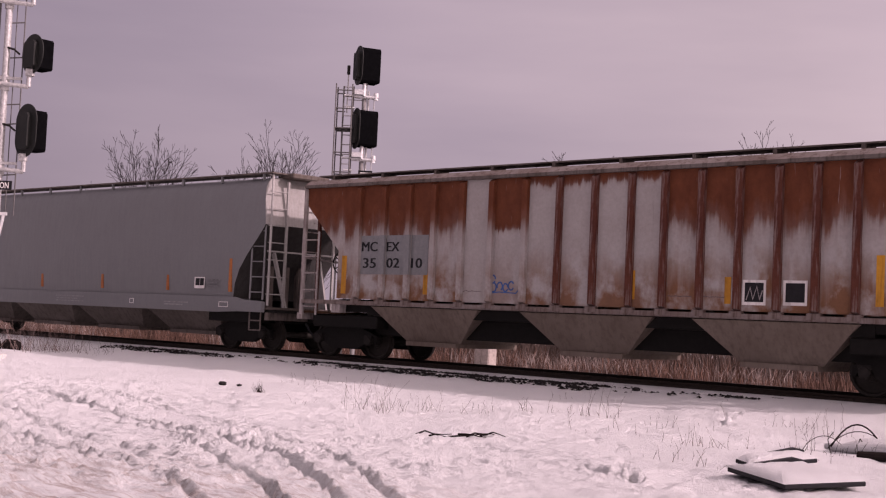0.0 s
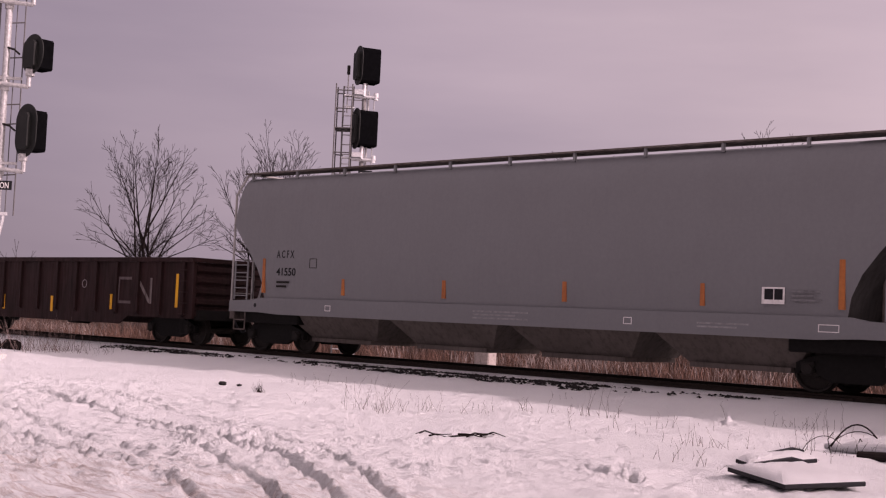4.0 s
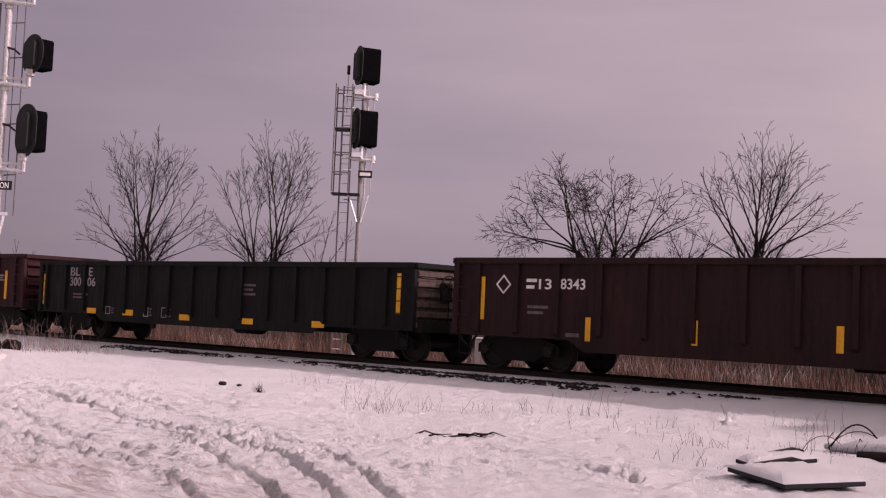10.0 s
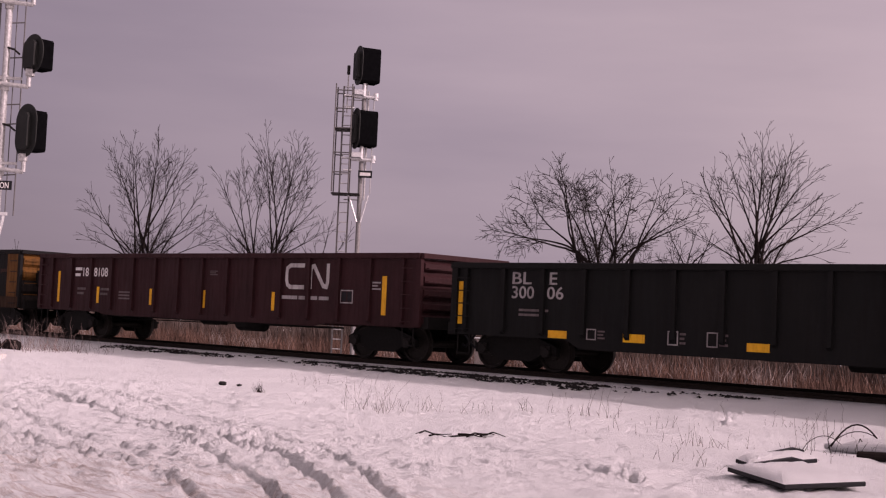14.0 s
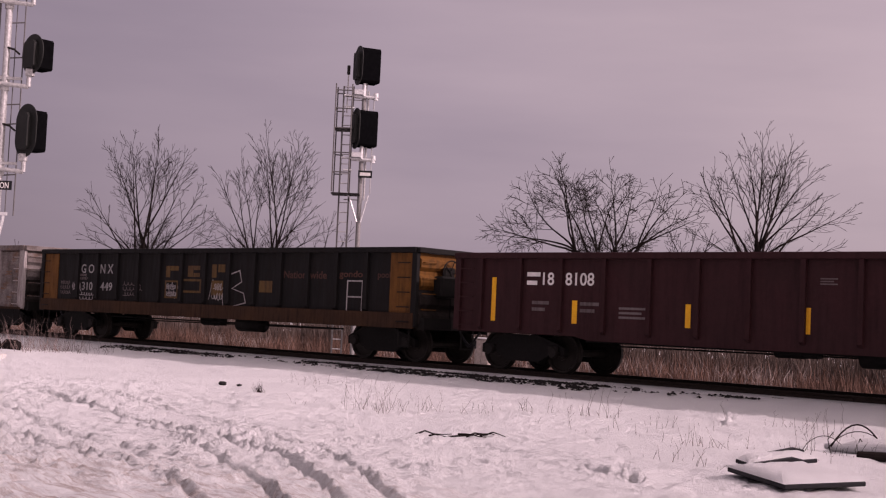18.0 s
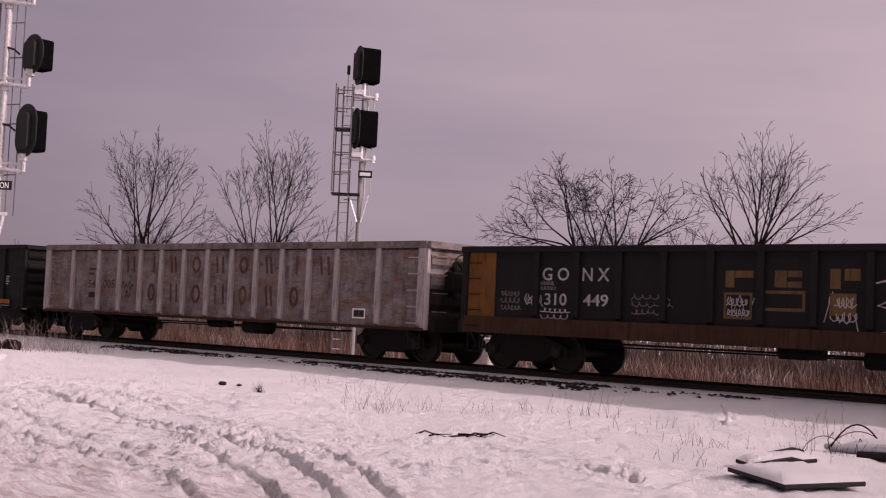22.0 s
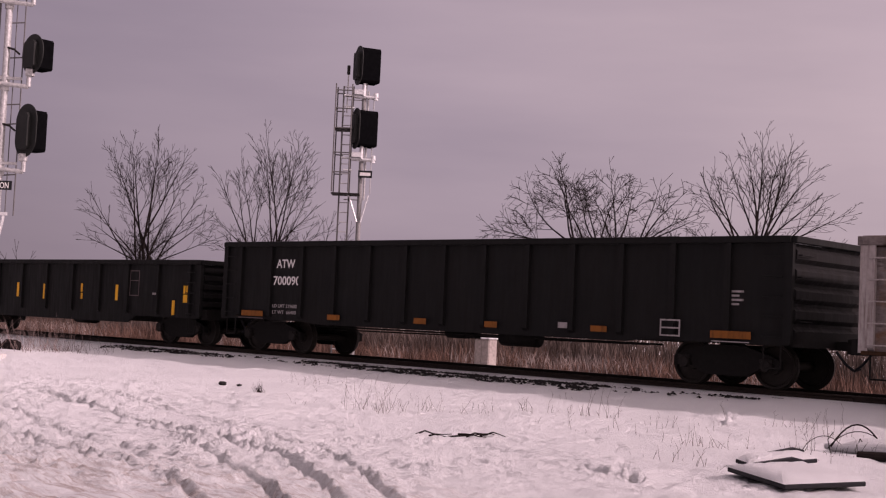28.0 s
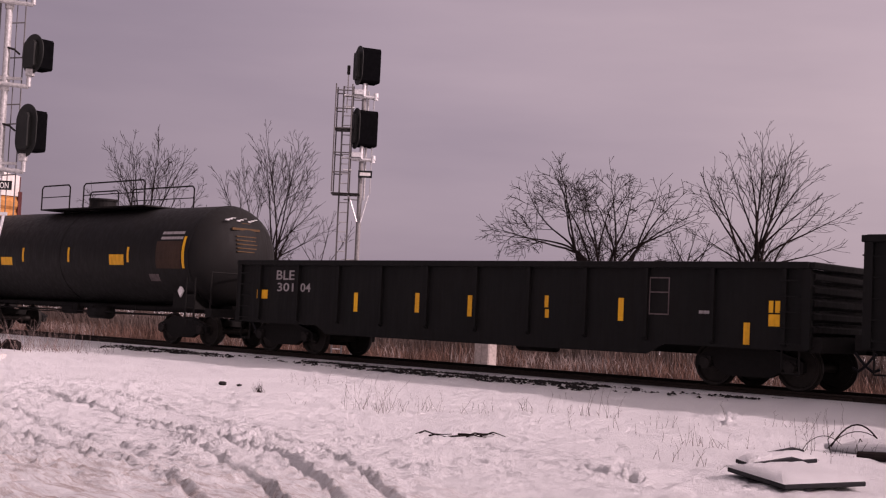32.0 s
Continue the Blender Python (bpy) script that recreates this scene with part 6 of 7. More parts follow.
for z, zc, h, qx in ((6.86, 7.70, 1.02, 0.66), (4.70, 5.75, 1.36, 0.61), (8.96, 9.8, 1.02, 0.70)):
    bm = bmesh.new()
    path_rod(bm, [(-0.4, -0.12, z + 0.08), (0.64, -0.12, z), (0.64, -0.12, z + 0.30)], 0.058, 10)
    rod(bm, (0.0, 0, z - 0.10), (0.0, 0, z + 0.28), 0.115, 14)
    box(bm, -0.4, 0.45, -0.10, -0.04, z + 0.17, z + 0.24)
    part("head_bracket", bm, GALV, mast, "galvanised pipe bracket")
    boxpart("mount", (qx - 0.10, qx + 0.10, -0.2, -0.04, z + 0.26, z + 0.46), GALV, mast, "cast head mount", 0.02)
    signal_head(mast, qx + 0.05, -0.12, zc, h, 0.94, 140, 0.42, 0.27)
    bm = bmesh.new()
    path_rod(bm, [(0.0, -0.05, zc + 0.16), (0.22, -0.1, zc + 0.10), (0.36, -0.08, zc - 0.02)], 0.028, 6)
    part("cable", bm, STEEL, mast, "feed cable")
boxpart("name_plate", (-1.2, 0.40, -0.20, -0.17, 4.22, 4.45), BLACKP, mast, "black name plate with white letters")
words("plate_letters", "ON", (1.36, 1.58, 4.255, 4.41), -0.202, WHITE, mast, "white letters")
bm = bmesh.new()
box(bm, -0.9, 0.30, -0.16, -0.08, 3.58, 3.66)
part("cross_arm", bm, BRIGHT, mast, "bright cross arm")
bm = bmesh.new()
rod(bm, (0.22, -0.12, 3.60), (0.02, -0.1, 2.5), 0.042, 8)
part("knee_brace", bm, BRIGHT, mast, "bright knee brace")
boxpart("equipment_case", (-0.4, 0.20, -0.32, -0.12, 1.36, 1.82), WHITE, mast, "small white equipment case", 0.015)

# white relay cabinet beyond the line
cab = thing("relay_cabinet", pose(-24.45, 5.0, -0.32), "low white metal relay cabinet beyond the track", "cabinet")
boxpart("body", (-0.27, 0.27, 0.0, 0.36, 0.05, 0.86), CABINET, cab, "", 0.02)
boxpart("door", (-0.255, -0.01, -0.02, 0.0, 0.08, 0.82), CABINET, cab, "pale door leaf", 0.006)
boxpart("door", (0.01, 0.255, -0.02, 0.0, 0.08, 0.82), CABINET, cab, "pale door leaf", 0.006)
boxpart("plinth", (-0.29, 0.29, -0.04, 0.40, -0.2, 0.05), CABINET, cab)
boxpart("roof", (-0.30, 0.30, -0.04, 0.40, 0.86, 0.90), SNOW, cab, "snow on the lid", 0.02)


# ---- bare trees ----
def tube(V, F, p, q, r0, r1, seg):
    d = (q - p).normalized()
    a = d.orthogonal().normalized()
    b = d.cross(a)
    base = len(V)
    for c0, r in ((p, r0), (q, r1)):
        for i in range(seg):
            t = 2 * math.pi * i / seg
            V.append(tuple(c0 + r * (a * math.cos(t) + b * math.sin(t))))
    for i in range(seg):
        j = (i + 1) % seg
        F.append((base + i, base + j, base + seg + j, base + seg + i))


def tree(x, y, limbs, seed, girth=0.07, lift=0.02, zig=0.05, fork=0.6, dense=0.8, spur=1.0, twig=0.0095, tall=1.0):
    """A bare tree of several stems: limbs as (foot across the line of sight, height where it parts, lean in degrees, length), with branches, twigs and twig ends."""
    rnd = random.Random(seed)
    z0 = float(bank(y)) - 0.15
    ob = thing("bare_tree", pose(x, y, z0), "leafless winter tree with dark branches", "tree", "bare trees beyond the line")
    tv, tf, cv, cf = [], [], [], []
    across, away = Vector((0.733, 0.68, 0)), Vector((-0.68, 0.733, 0))

    def grow(p, d, length, r, level):
        n = max(2, round(length / (0.34, 0.24, 0.17, 0.14)[level]))
        step = length / n
        turn = rnd.uniform(0, 6.28)
        r_start = r
        for i in range(n):
            d = (d + Vector((rnd.gauss(0, 1), rnd.gauss(0, 1), rnd.gauss(0, 0.5))) * zig * (0.7, 1.2, 1.6, 1.8)[level] + Vector((0, 0, lift * (0.5, 1.8, 1.6, 0.5)[level]))).normalized()
            q = p + d * step
            r2 = max(twig * 0.8, r_start * (1 - 0.93 * (i + 1) / n))
            tube(tv if level < 1 else cv, tf if level < 1 else cf, p, q, r, r2, (7, 5, 3, 3)[level])
            p, r = q, r2
            if level < 3 and i >= (n * 0.12 if level == 0 else 1 if level == 1 else 0) and i < n - 1 and (level == 0 or rnd.random() < (0, 0.9, 0.75)[level] * dense):
                turn += 2.6 + rnd.uniform(-0.6, 0.6)
                side = d.orthogonal().normalized()
                side = side * math.cos(turn) + d.cross(side) * math.sin(turn)
                kd = (d + side * rnd.uniform(0.6, 1.1) * fork).normalized()
                left = 1 - (i + 0.5) / n
                grow(p, kd, max(0.16, length * (0.16, 0.20, 0.24, 0.2)[level] + length * (0.40, 0.36, 0.3, 0.2)[level] * left) * rnd.uniform(0.65, 1.25) * (spur if level else 1.0),
                     max(twig, r * rnd.uniform(0.42, 0.6)), level + 1)

    for u, z, lean, length in limbs:
        a = radians(lean)
        d = (Vector((0, 0, 1)) * math.cos(a) + across * math.sin(a) + away * rnd.gauss(0, 0.14)).normalized()
        top = across * u + away * rnd.gauss(0, 0.25) + Vector((0, 0, z - z0))
        foot = across * (u * 0.3) + away * rnd.gauss(0, 0.15)
        mid = top - d * 2.2
        r = girth * min(1.0, 0.3 + 0.13 * length) * rnd.uniform(0.85, 1.1)
        p = foot
        for k in range(1, 8):
            t = k / 7
            q = foot * (1 - t) ** 2 + mid * 2 * t * (1 - t) + top * t * t
            tube(tv, tf, p, q, r * (1.3 - 0.3 * (t - 1 / 7)), r * (1.3 - 0.3 * t), 8)
            if k in (4, 5, 6):
                side = Vector((rnd.gauss(0, 1), rnd.gauss(0, 1), 0.3)).normalized()
                grow(q, (Vector((0, 0, 0.7)) + side).normalized(), rnd.uniform(1.0, 2.4), r * 0.45, 1)
            p = q
        grow(p, d, length * tall, r, 0)
    for nm, v, f, lab in (("trunk", tv, tf, "dark trunk and main limbs"), ("crown", cv, cf, "crown of fine bare twigs")):
        me = bpy.data.meshes.new(nm)
        me.from_pydata(v, [], f)
        me.materials.append(BARK)
        me.shade_smooth()
        o = new(nm, me)
        o.parent = ob
        o["label"] = lab
    return ob


tree(-52.5, 13.0, [(-0.5, 4.1, -28, 5.4), (-0.3, 4.1, -3, 5.2), (-0.3, 4.9, 23, 4.6), (-0.3, 5.0, 10, 4.4), (-0.6, 4.3, -15, 5.0), (-1.7, 4.0, -35, 3.2), (-1.7, 4.0, -55, 2.0),
                   (0.5, 4.1, 29, 3.5), (0.5, 4.1, 61, 2.3), (-0.9, 4.9, -5, 3.8), (0.1, 4.1, 20, 3.8), (0.6, 3.8, 50, 3.2), (-1.2, 3.9, -48, 3.4), (0.6, 3.4, 68, 3.2), (-1.2, 3.4, -66, 2.8)], 3, 0.049, 0.016, 0.045, 0.75, 0.9, 1.0, 0.0095, 0.93)
tree(-48.4, 16.6, [(0.5, 4.4, -1, 5.9), (0.5, 4.4, 12, 5.3), (0.2, 4.6, -6, 4.9), (-0.7, 4.3, -8, 4.5), (-1.0, 4.3, -13, 4.0), (-1.0, 4.3, -29, 4.0), (-1.3, 4.3, -49, 2.3),
                   (-0.6, 4.3, 1, 4.2), (0.6, 4.4, 18, 4.1), (0.7, 4.4, 47, 2.9), (0.9, 4.4, 24, 3.0), (0.3, 4.3, 7, 5.7), (0.8, 3.8, 62, 3.2), (-1.3, 3.6, -64, 2.6)], 5, 0.041, 0.02, 0.04, 0.7, 0.9, 1.0, 0.0095, 0.89)
tree(-45.4, 17.4, [(0.0, 3.4, 10, 2.6), (0.2, 3.2, 35, 2.4), (-0.3, 3.2, -30, 2.2)], 14, 0.04)
tree(-57.6, 8.8, [(0.0, 2.4, 0, 1.6), (0.1, 2.2, 35, 1.5), (-0.1, 2.2, -30, 1.5)], 31, 0.035)
tree(-36.4, 27.6, [(-1.6, 5.0, -16, 4.0), (-1.8, 5.0, -49, 3.9), (-1.9, 4.8, -73, 4.0), (-2.0, 4.7, -79, 4.0), (-1.6, 4.8, -28, 4.1), (-0.7, 4.9, -19, 3.3), (-0.5, 4.9, -7, 3.4), (-0.4, 5.0, 3, 3.3),
                   (0.4, 4.9, 4, 4.1), (0.5, 5.1, 27, 3.1), (1.5, 5.0, 31, 3.4), (1.7, 5.1, 53, 3.1), (1.5, 5.0, 67, 3.2), (0.3, 4.9, -12, 3.2), (-1.0, 4.9, -19, 3.8), (1.5, 5.0, 17, 3.3)],
     11, 0.068, 0.006, 0.11, 1.15, 1.0, 1.2, 0.0125, 1.04)
tree(-33.6, 30.3, [(0.0, 4.5, 15, 1.7), (0.3, 4.4, 45, 1.9), (-0.3, 4.4, -30, 1.6), (0.6, 4.4, 30, 1.8)], 29, 0.055, 0.01, 0.12, 1.1, 1.0, 1.0, 0.0125)
tree(-31.0, 32.5, [(-1.2, 5.2, -36, 4.4), (-1.2, 5.3, -17, 4.2), (-0.2, 5.4, -23, 4.8), (-0.2, 5.4, -1, 5.8), (0.0, 5.2, 7, 5.2), (0.0, 5.2, 16, 5.9), (0.1, 5.4, 29, 5.0), (0.1, 5.3, 45, 4.1),
                   (1.0, 5.3, 65, 4.5), (1.2, 5.4, 46, 3.9), (-0.2, 5.4, -12, 4.8), (0.1, 5.3, 14, 5.0), (-0.7, 5.2, -33, 4.2), (1.0, 4.5, 74, 3.4), (-1.2, 4.6, -60, 3.0)], 23, 0.060, 0.010, 0.065, 0.75, 0.65, 0.9, 0.0108, 0.92)

# ---- brush and dry grass beyond the line ----
def blades(name, label, cat, spots, material, seed, hmin, hmax, w, lean=0.25):
    rnd = random.Random(seed)
    V, F = [], []
    zs = (bank(np.array([q[1] for q in spots])) - 0.05).tolist()
    for x, y in spots:
        z = zs[len(V) // 5]
        h = rnd.uniform(hmin, hmax)
        a = rnd.uniform(0, math.pi)
        dx, dy = math.cos(a) * w, math.sin(a) * w
        lx, ly = rnd.gauss(0, lean) * h, rnd.gauss(0, lean) * h
        b = len(V)
        V += [(x - dx, y - dy, z), (x + dx, y + dy, z), (x + dx * 0.7 + lx * 0.4, y + dy * 0.7 + ly * 0.4, z + h * 0.6), (x - dx * 0.7 + lx * 0.4, y - dy * 0.7 + ly * 0.4, z + h * 0.6), (x + lx, y + ly, z + h)]
        F += [(b, b + 1, b + 2, b + 3), (b + 3, b + 2, b + 4)]
    me = bpy.data.meshes.new(name)
    me.from_pydata(V, [], F)
    me.materials.append(material)
    ob = new(name, me)
    return tagged(ob, label, cat, kind="stuff")


rb = random.Random(4)


def clumped(n, y0, spread, seed, cut):
    g = np.random.default_rng(seed)
    x, y = g.uniform(-95, -6, n * 4), y0 + np.abs(g.normal(0, spread, n * 4))
    keep = lattice(x * 0.55, y * 0.3, seed) + g.normal(0, 0.12, n * 4) > cut
    return list(zip(x[keep].tolist(), y[keep].tolist()))[:n]


blades("dry_grass", "tall dry brown grass beyond the railway", "grass", clumped(30000, 6.0, 3.6, 41, 0.25), REED, 6, 0.3, 0.95, 0.012)
blades("dry_grass", "short dry red-brown grass beyond the railway", "grass", clumped(26000, 5.6, 2.2, 42, 0.4), REED, 7, 0.2, 0.6, 0.010, 0.4)
blades("dry_grass", "bleached grey grass tufts beyond the railway", "grass", clumped(12000, 5.8, 2.5, 43, 0.5), PALEGRASS, 8, 0.25, 0.8, 0.011, 0.35)
blades("brush", "dense grey-brown thicket beyond the railway", "brush", clumped(24000, 8.5, 3.0, 45, 0.12), BRUSH, 10, 1.0, 1.95, 0.016, 0.22)
blades("brush", "grey-brown leafless brush beyond the railway", "brush", clumped(20000, 7.0, 5.0, 44, 0.35), BRUSH, 9, 0.5, 1.5, 0.010, 0.35)


def shrub(x, y, h, seed):
    rnd = random.Random(seed)
    V, F = [], []
    for s in range(16):
        a = rnd.uniform(0, 2 * math.pi)
        p = Vector((0.2 * math.cos(a), 0.2 * math.sin(a), 0))
        d = Vector((0.5 * math.cos(a), 0.5 * math.sin(a), 1)).normalized()
        r = 0.022
        for i in range(5):
            d = (d + Vector((rnd.gauss(0, 0.22), rnd.gauss(0, 0.22), 0))).normalized()
            q = p + d * h / 5
            tube(V, F, p, q, r, r * 0.75, 4)
            for _ in range(2):
                e = (d + Vector((rnd.gauss(0, 0.6), rnd.gauss(0, 0.6), 0.2))).normalized()
                tube(V, F, q, q + e * h * rnd.uniform(0.12, 0.3), r * 0.5, 0.003, 3)
            p, r = q, r * 0.75
    me = bpy.data.meshes.new("shrub")
    me.from_pydata(V, [], F)
    me.materials.append(BARK)
    ob = new("shrub", me)
    ob.location = (x, y, float(bank(y)) - 0.1)
    return tagged(ob, "leafless tangled shrub beyond the track", "shrub", "shrubs beyond the line")


for k in range(34):
    shrub(-72 + 2.0 * k + rb.uniform(-0.7, 0.7), 9.5 + rb.uniform(-1.0, 8.0), rb.uniform(1.6, 3.0), 50 + k)

# ---- small things on the snow ----
def weed(x, y, n, h, seed, spread=0.35, material=WEED):
    rnd = random.Random(seed)
    V, F = [], []
    for s in range(n if n >= 60 else max(3, n * 3 // 2)):
        p = Vector((rnd.gauss(0, spread), rnd.gauss(0, spread * 0.6), -0.03))
        p.z += gz_at(x + p.x, y + p.y) - gz_at(x, y)
        d = Vector((rnd.gauss(0, 0.22), rnd.gauss(0, 0.22), 1)).normalized()
        hh = h * (0.12 + 0.95 * rnd.random() ** 2.2)
        r = 0.0036 if n < 60 else 0.006
        for i in range(4):
            d = (d + Vector((rnd.gauss(0, 0.16), rnd.gauss(0, 0.16), 0))).normalized()
            q = p + d * hh / 4
            tube(V, F, p, q, r, r * 0.8, 3)
            if i > 0 and rnd.random() < 0.6:
                e = (d + Vector((rnd.gauss(0, 0.7), rnd.gauss(0, 0.7), 0.1))).normalized()
                tube(V, F, q, q + e * hh * rnd.uniform(0.08, 0.3), r * 0.7, 0.0015, 3)
            p, r = q, r * 0.8
    me = bpy.data.meshes.new("weed_clump")
    me.from_pydata(V, [], F)
    me.materials.append(material)
    ob = new("weed_clump", me)
    ob.location = (x, y, gz_at(x, y))
    return tagged(ob, "dry brown weed stalks poking through snow", "weeds", "weed clumps on the snow", "stuff")


WEEDS = [(-18.7, -7.8, 14, 0.22, 0.06), (-15.3, -8.3, 16, 0.62, 0.25), (-15.4, -7.7, 14, 0.55, 0.3), (-15.0, -7.2, 16, 0.40, 0.25), (-14.1, -7.05, 12, 0.35, 0.3), (-13.6, -6.3, 22, 0.26, 0.22),
         (-12.8, -5.8, 10, 0.50, 0.25), (-12.4, -5.7, 8, 0.55, 0.2), (-9.1, -8.0, 18, 0.34, 0.3), (-9.5, -8.1, 12, 0.40, 0.3), (-9.7, -4.3, 22, 0.36, 0.3), (-11.2, -5.9, 10, 0.25, 0.3), (-19.3, -5.0, 10, 0.30, 0.4),
         (-20.3, -5.4, 12, 0.30, 0.4), (-33.7, -3.9, 110, 0.95, 0.7), (-32.8, -3.6, 90, 0.8, 0.6), (-34.6, -4.4, 70, 1.0, 0.6), (-31.5, -3.3, 30, 0.5, 0.6), (-8.9, -5.0, 16, 0.34, 0.3), (-16.5, -8.6, 8, 0.2, 0.4), (-8.6, -9.8, 8, 0.25, 0.3), (-10.6, -7.6, 6, 0.2, 0.4), (-12.2, -7.3, 5, 0.35, 0.5), (-11.0, -6.9, 5, 0.3, 0.6), (-7.95, -10.0, 3, 0.36, 0.08), (-7.6, -10.3, 2, 0.3, 0.05), (-8.3, -7.4, 8, 0.22, 0.4), (-7.5, -8.2, 6, 0.25, 0.25), (-17.5, -6.4, 10, 0.3, 0.6), (-14.9, -3.6, 6, 0.2, 0.6), (-6.5, -10.9, 2, 0.14, 0.1), (-9.3, -12.6, 2, 0.15, 0.05)]
for k, (x, y, n, h, s) in enumerate(WEEDS):
    weed(x, y, n, h, 300 + k, s, TWIGPALE if n >= 60 else WEED)
weed(-18.72, -7.8, 40, 0.24, 377, 0.05, BARK)
weed(-7.85, -7.2, 14, 0.34, 378, 0.25, BARK)
weed(-7.35, -7.5, 10, 0.28, 379, 0.2, BARK)

# dark stones and cinders along the rail
rs = random.Random(12)
bm = bmesh.new()
clumps = []
for k in range(430):
    x = rs.choice([rs.uniform(-33, -28), rs.uniform(-24.5, -15.5), rs.uniform(-23, -15.5), rs.uniform(-33, -12)])
    row = rs.random()
    clumps.append((x, -1.60 + rs.gauss(0, 0.02) if row < 0.45 else -1.95 + rs.gauss(0, 0.14), rs.randint(3, 12) if row < 0.75 else rs.randint(1, 6)))
for cx, cy, n in clumps:
    for k in range(n):
        x, y = cx + rs.gauss(0, 0.16), cy + rs.gauss(0, 0.035)
        r = rs.uniform(0.012, 0.044)
        m = Matrix.Translation((x, y, gz_at(x, y) + r * 0.4)) @ Matrix.Rotation(rs.uniform(0, 3), 4, "Z") @ Matrix.Rotation(rs.uniform(-0.4, 0.4), 4, "X") @ Matrix.Diagonal((r * rs.uniform(1, 1.7), r, r * rs.uniform(0.6, 1.0), 1))
        v = [bm.verts.new(m @ Vector(p)) for p in ((1, 0, 0), (0.4, 0.8, -0.1), (-0.5, 0.9, 0.1), (-1, 0, -0.1), (-0.3, -0.9, 0), (0.6, -0.8, 0.1), (0.1, 0.1, 1))]
        for i in range(6):
            bm.faces.new((v[i], v[(i + 1) % 6], v[6]))
o = part("cinders", bm, STONE, None)
tagged(o, "dark cinders and stones scattered beside the rail", "stones", kind="stuff")


def rock(x, y, sx, sy, sz, seed, label, mat=STONE):
    rnd = random.Random(seed)
    bm = bmesh.new()
    bmesh.ops.create_icosphere(bm, subdivisions=2, radius=1.0)
    for v in bm.verts:
        v.co *= rnd.uniform(0.8, 1.15)
        v.co = Vector((v.co.x * sx, v.co.y * sy, v.co.z * sz))
    ob = part("clod", bm, mat, None)
    ob.location = (x, y, gz_at(x, y) + sz * 0.4)
    return tagged(ob, label, "clod")


rock(-14.55, -1.75, 0.10, 0.07, 0.05, 1, "dark frozen clod on the snow")
rock(-20.7, -7.1, 0.10, 0.07, 0.05, 2, "dark frozen clod on the snow")
rock(-20.3, -7.0, 0.06, 0.05, 0.03, 3, "dark frozen clod on the snow")
rock(-34.0, -4.3, 0.35, 0.25, 0.22, 4, "dark stump beside the brush", BARK)
rock(-34.5, -4.6, 0.25, 0.2, 0.3, 5, "dark stump beside the brush", BARK)

# fallen branch
bm = bmesh.new()
z = gz_at(-11.8, -10.2)
rb2 = random.Random(6)
for x0, y0, l, a in ((-12.15, -10.45, 0.5, 0.9), (-12.0, -10.35, 0.35, 0.3), (-11.75, -10.25, 0.6, 0.75), (-11.7, -10.1, 0.45, 0.35), (-11.55, -10.1, 0.5, 1.0), (-11.45, -9.95, 0.35, 0.6)):
    p = Vector((x0, y0, gz_at(x0, y0) + 0.015))
    for i in range(4):
        a += rb2.uniform(-0.3, 0.3)
        q = p + Vector((math.cos(a), math.sin(a), 0)) * l / 4
        q.z = gz_at(q.x, q.y) + rb2.uniform(0.01, 0.05)
        rod(bm, p, q, 0.013 - 0.002 * i, 6, 0.011 - 0.002 * i)
        p = q
tagged(part("fallen_branch", bm, BARK, None), "dark fallen branch lying on snow", "branch")


def panel(corner, right, left, label):
    """A discarded board given by its low corner and the two corners beside it, with a dark rim under a cushion of snow."""
    o_, r_, l_ = Vector(corner), Vector(right), Vector(left)
    ex = (r_ - o_).normalized()
    ez = ex.cross(l_ - o_).normalized()
    ey = ez.cross(ex)
    lx, ly = (r_ - o_).length, (l_ - o_).length
    m = Matrix((ex, ey, ez)).transposed().to_4x4()
    m.translation = o_
    ob = thing("discarded_panel", m, label, "panel", "discarded panels")
    bm = bmesh.new()
    box(bm, 0, lx, 0, ly, -0.048, 0.0)
    part("board", bm, BLACKP, ob, "black board", False, 0.01)
    bm = bmesh.new()
    nx_, ny_ = 14, 12
    rnd = random.Random(int(lx * 100))
    vs = []
    for i in range(nx_ + 1):
        for j in range(ny_ + 1):
            e = min(i, nx_ - i, j, ny_ - j)
            zz = 0.002 if e == 0 else (0.045 if e == 1 else 0.065 if e == 2 else 0.07) + rnd.uniform(-0.006, 0.006)
            vs.append(bm.verts.new((0.004 + (lx - 0.008) * i / nx_, 0.004 + (ly - 0.008) * j / ny_, zz)))
    for i in range(nx_):
        for j in range(ny_):
            a = i * (ny_ + 1) + j
            bm.faces.new((vs[a], vs[a + ny_ + 1], vs[a + ny_ + 2], vs[a + 1]))
    part("snow_cap", bm, SNOW, ob, "cushion of snow", True)
    bm = bmesh.new()
    prism(bm, [(lx * 0.25, -0.05), (lx * 0.98, -0.05), (lx, 0.05), (lx * 0.85, 0.085), (lx * 0.3, 0.03)], ly - 0.03, ly + 0.03)
    part("lip", bm, BLACKP, ob, "upturned black edge", False, 0.008)
    return ob


panel((-6.21, -11.41, -0.425), (-5.73, -10.62, -0.385), (-7.12, -10.70, -0.385), "black board lying on snow under a white cap")
panel((-7.38, -10.02, -0.415), (-6.99, -9.15, -0.36), (-7.58, -9.85, -0.385), "smaller black board tilted under snow")

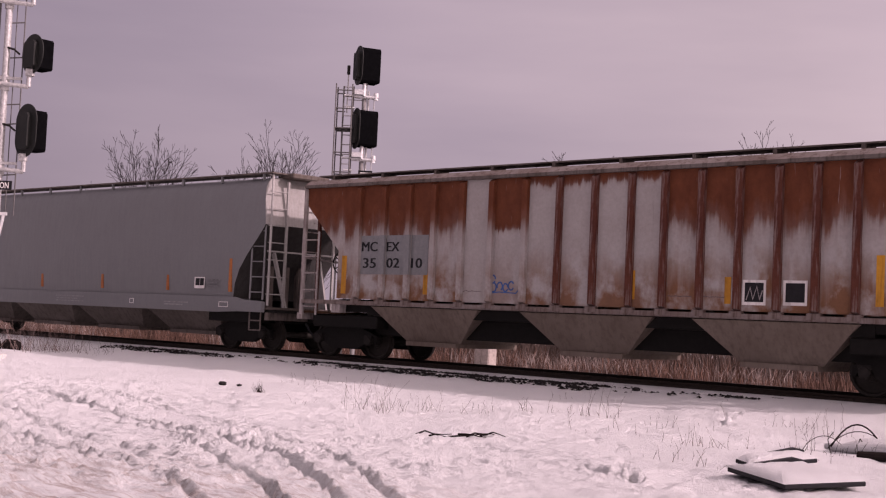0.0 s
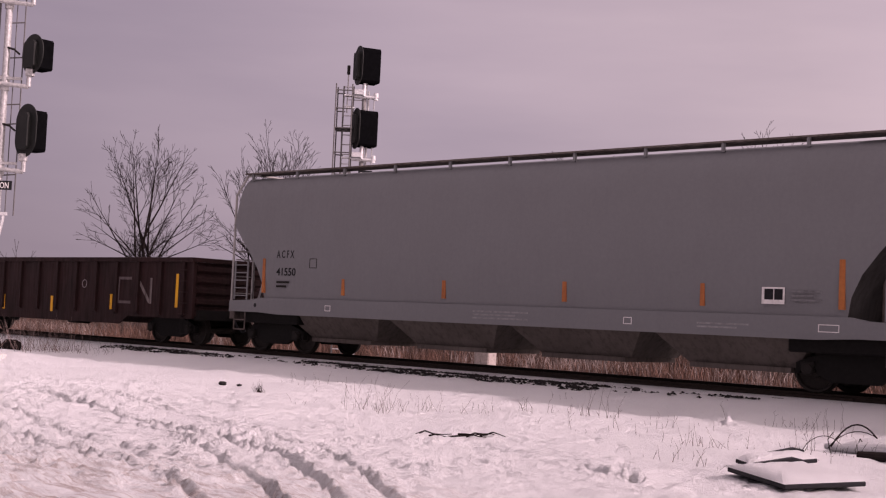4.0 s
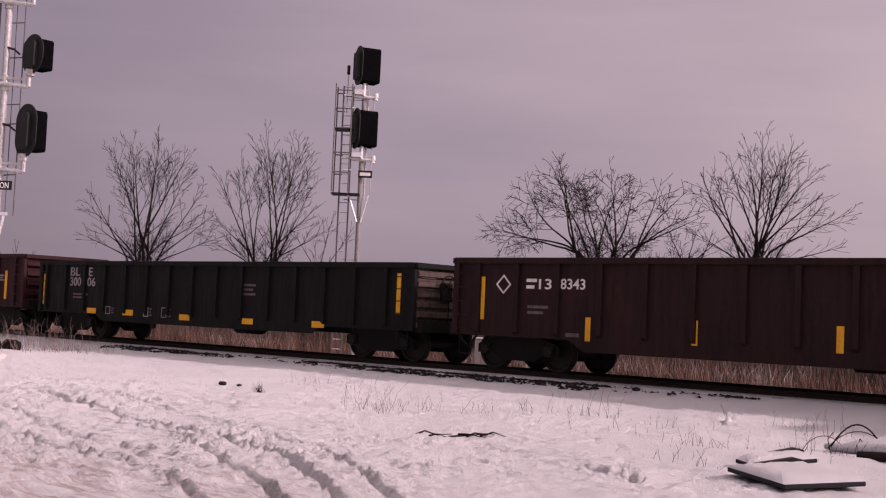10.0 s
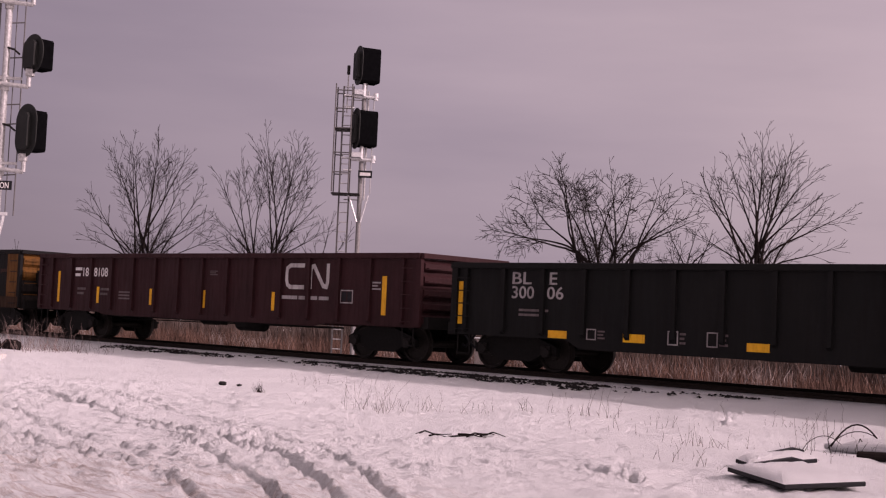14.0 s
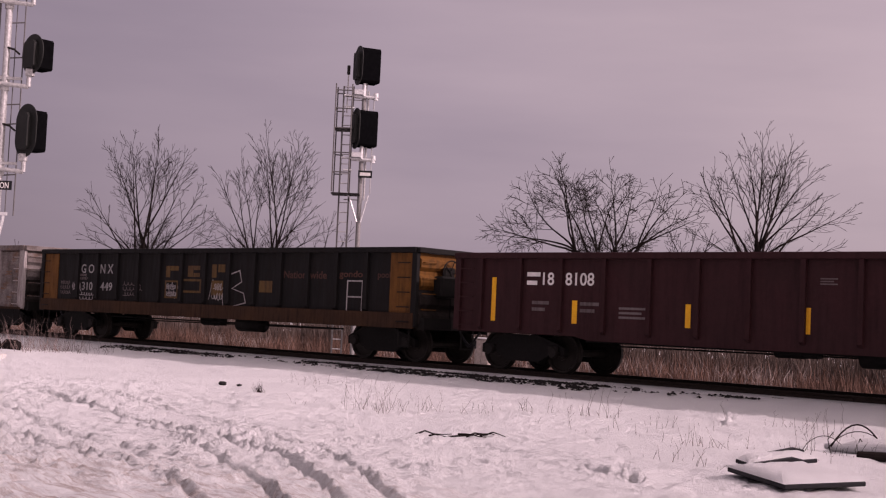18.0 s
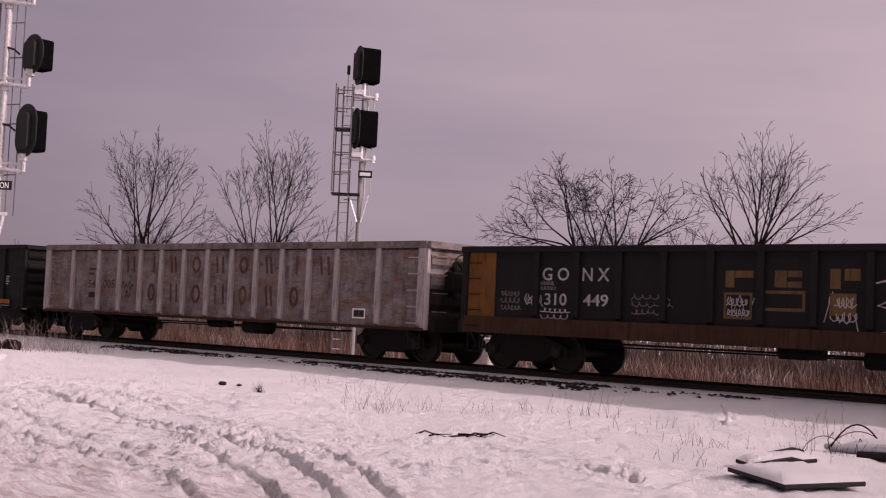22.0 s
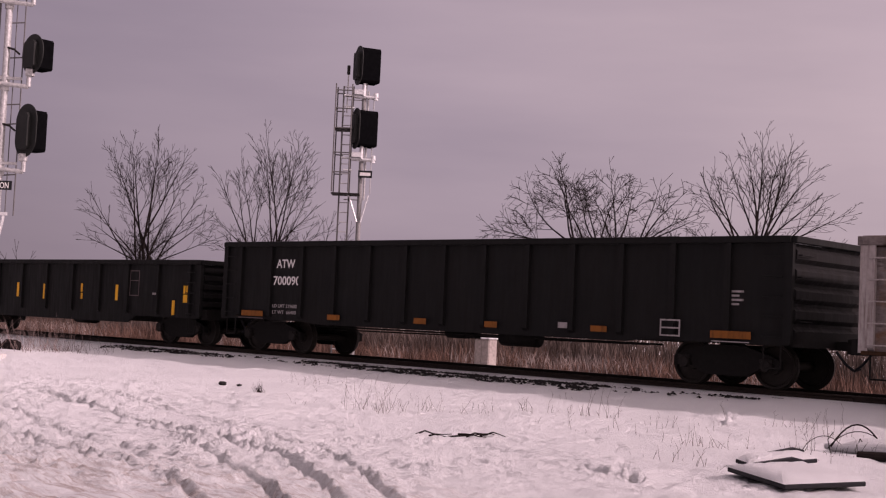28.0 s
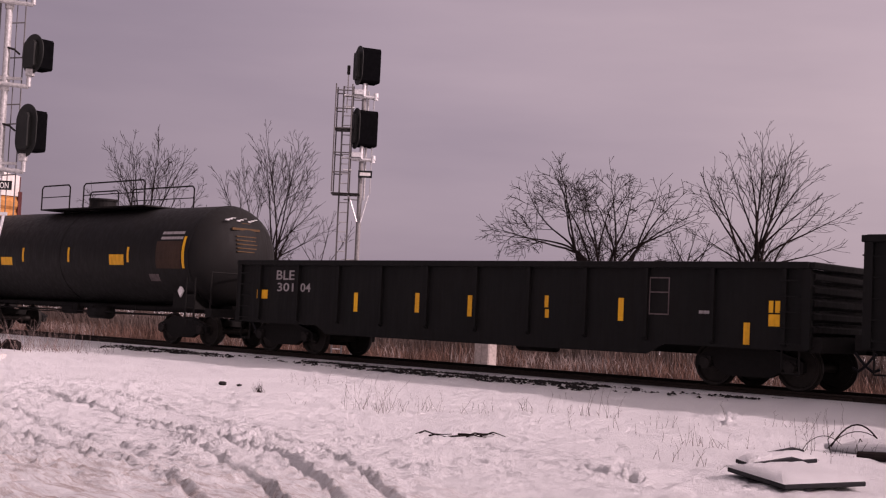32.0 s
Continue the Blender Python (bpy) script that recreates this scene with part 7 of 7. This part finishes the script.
# snow-covered log and an arched bramble
def sweep(bm, rings, seg=14):
    """One closed skin through rings of (x, y, z, half width, half height) set along x."""
    loops = []
    for x, y, z, w, h in rings:
        loops.append([bm.verts.new((x - 0.2 * w * math.cos(2 * math.pi * i / seg), y + w * math.cos(2 * math.pi * i / seg), z + h * math.sin(2 * math.pi * i / seg))) for i in range(seg)])
    for a_, b_ in zip(loops, loops[1:]):
        for i in range(seg):
            bm.faces.new((a_[i], a_[(i + 1) % seg], b_[(i + 1) % seg], b_[i]))
    bm.faces.new(loops[0])
    bm.faces.new(loops[-1][::-1])


log = thing("log", pose(0, 0, 0), "dark log under a thick roll of snow", "log")
bm = bmesh.new()
sweep(bm, [(-7.3 + 0.3 * i, -7.46 + 0.085 * i, -0.43 + 0.004 * i, 0.055 + 0.008 * min(i, 4), 0.055 + 0.008 * min(i, 4)) for i in range(10)], 10)
part("trunk", bm, BARK, log, "dark bark")
bm = bmesh.new()
rl = random.Random(2)
sweep(bm, [(-8.15 + 0.22 * i, -6.62 + 0.05 * i, -0.44 + 0.012 * min(i, 8) + rl.uniform(-0.01, 0.01), 0.06 + 0.64 * min(1, i / 5) ** 0.8, 0.03 + 0.20 * min(1, i / 6) ** 0.9 + rl.uniform(-0.01, 0.01)) for i in range(17)], 18)
part("snow_cap", bm, SNOW, log, "roll of snow", True)
bm = bmesh.new()
zb = gz_at(-7.9, -6.95)
arc = [(-7.91 + 0.62 * i / 12, -6.95 + 0.5 * i / 12, zb + 0.40 * math.sin(math.pi * min(1.0, (i + 0.6) / 11.5)) ** 0.8) for i in range(12)]
path_rod(bm, arc, 0.011, 6)
path_rod(bm, [(-7.91, -6.95, zb), (-7.98, -6.9, zb + 0.18), (-7.93, -6.85, zb + 0.28)], 0.006, 5)
path_rod(bm, [(-7.65, -6.8, zb), (-7.6, -6.75, zb + 0.22), (-7.52, -6.75, zb + 0.12)], 0.006, 5)
path_rod(bm, [(-7.5, -6.75, zb), (-7.42, -6.7, zb + 0.2)], 0.006, 5)
arc = [(-8.05 + 0.75 * i / 10, -6.75 + 0.35 * i / 10, zb + 0.30 * math.sin(math.pi * (i + 0.3) / 10.3) ** 0.7) for i in range(10)]
path_rod(bm, arc, 0.006, 5)
arc = [(-8.3 + 0.5 * i / 9, -7.0 + 0.3 * i / 9, zb + 0.22 * math.sin(math.pi * i / 9) ** 0.7) for i in range(10)]
path_rod(bm, arc, 0.005, 5)
tagged(part("bramble", bm, BARK, None), "arched dark bramble stem above snow", "bramble")


# ---- what moves: every car rolls along the line, its wheelsets turn ----
def run(t):
    """Metres travelled along the line since the start."""
    def s(v):
        u = v / 16 - 1
        return 71.5124 * u + 0.94128 * u * u + -0.32038 * u ** 3 + -0.09772 * u ** 4
    return s(t) - s(0.0)


def motions():
    for car, x in CARS:
        walk(car, [(float(t), pose(x + run(t), 0, 0)) for t in range(0, 33)])
    turn = [(k / 10, math.degrees(run(k / 10) / R_WHEEL)) for k in range(0, 321)]
    for w, x in WHEELS:
        walk(w, [(t, pose(x, 0, R_WHEEL, 0, a, 0)) for t, a in turn])


motions()
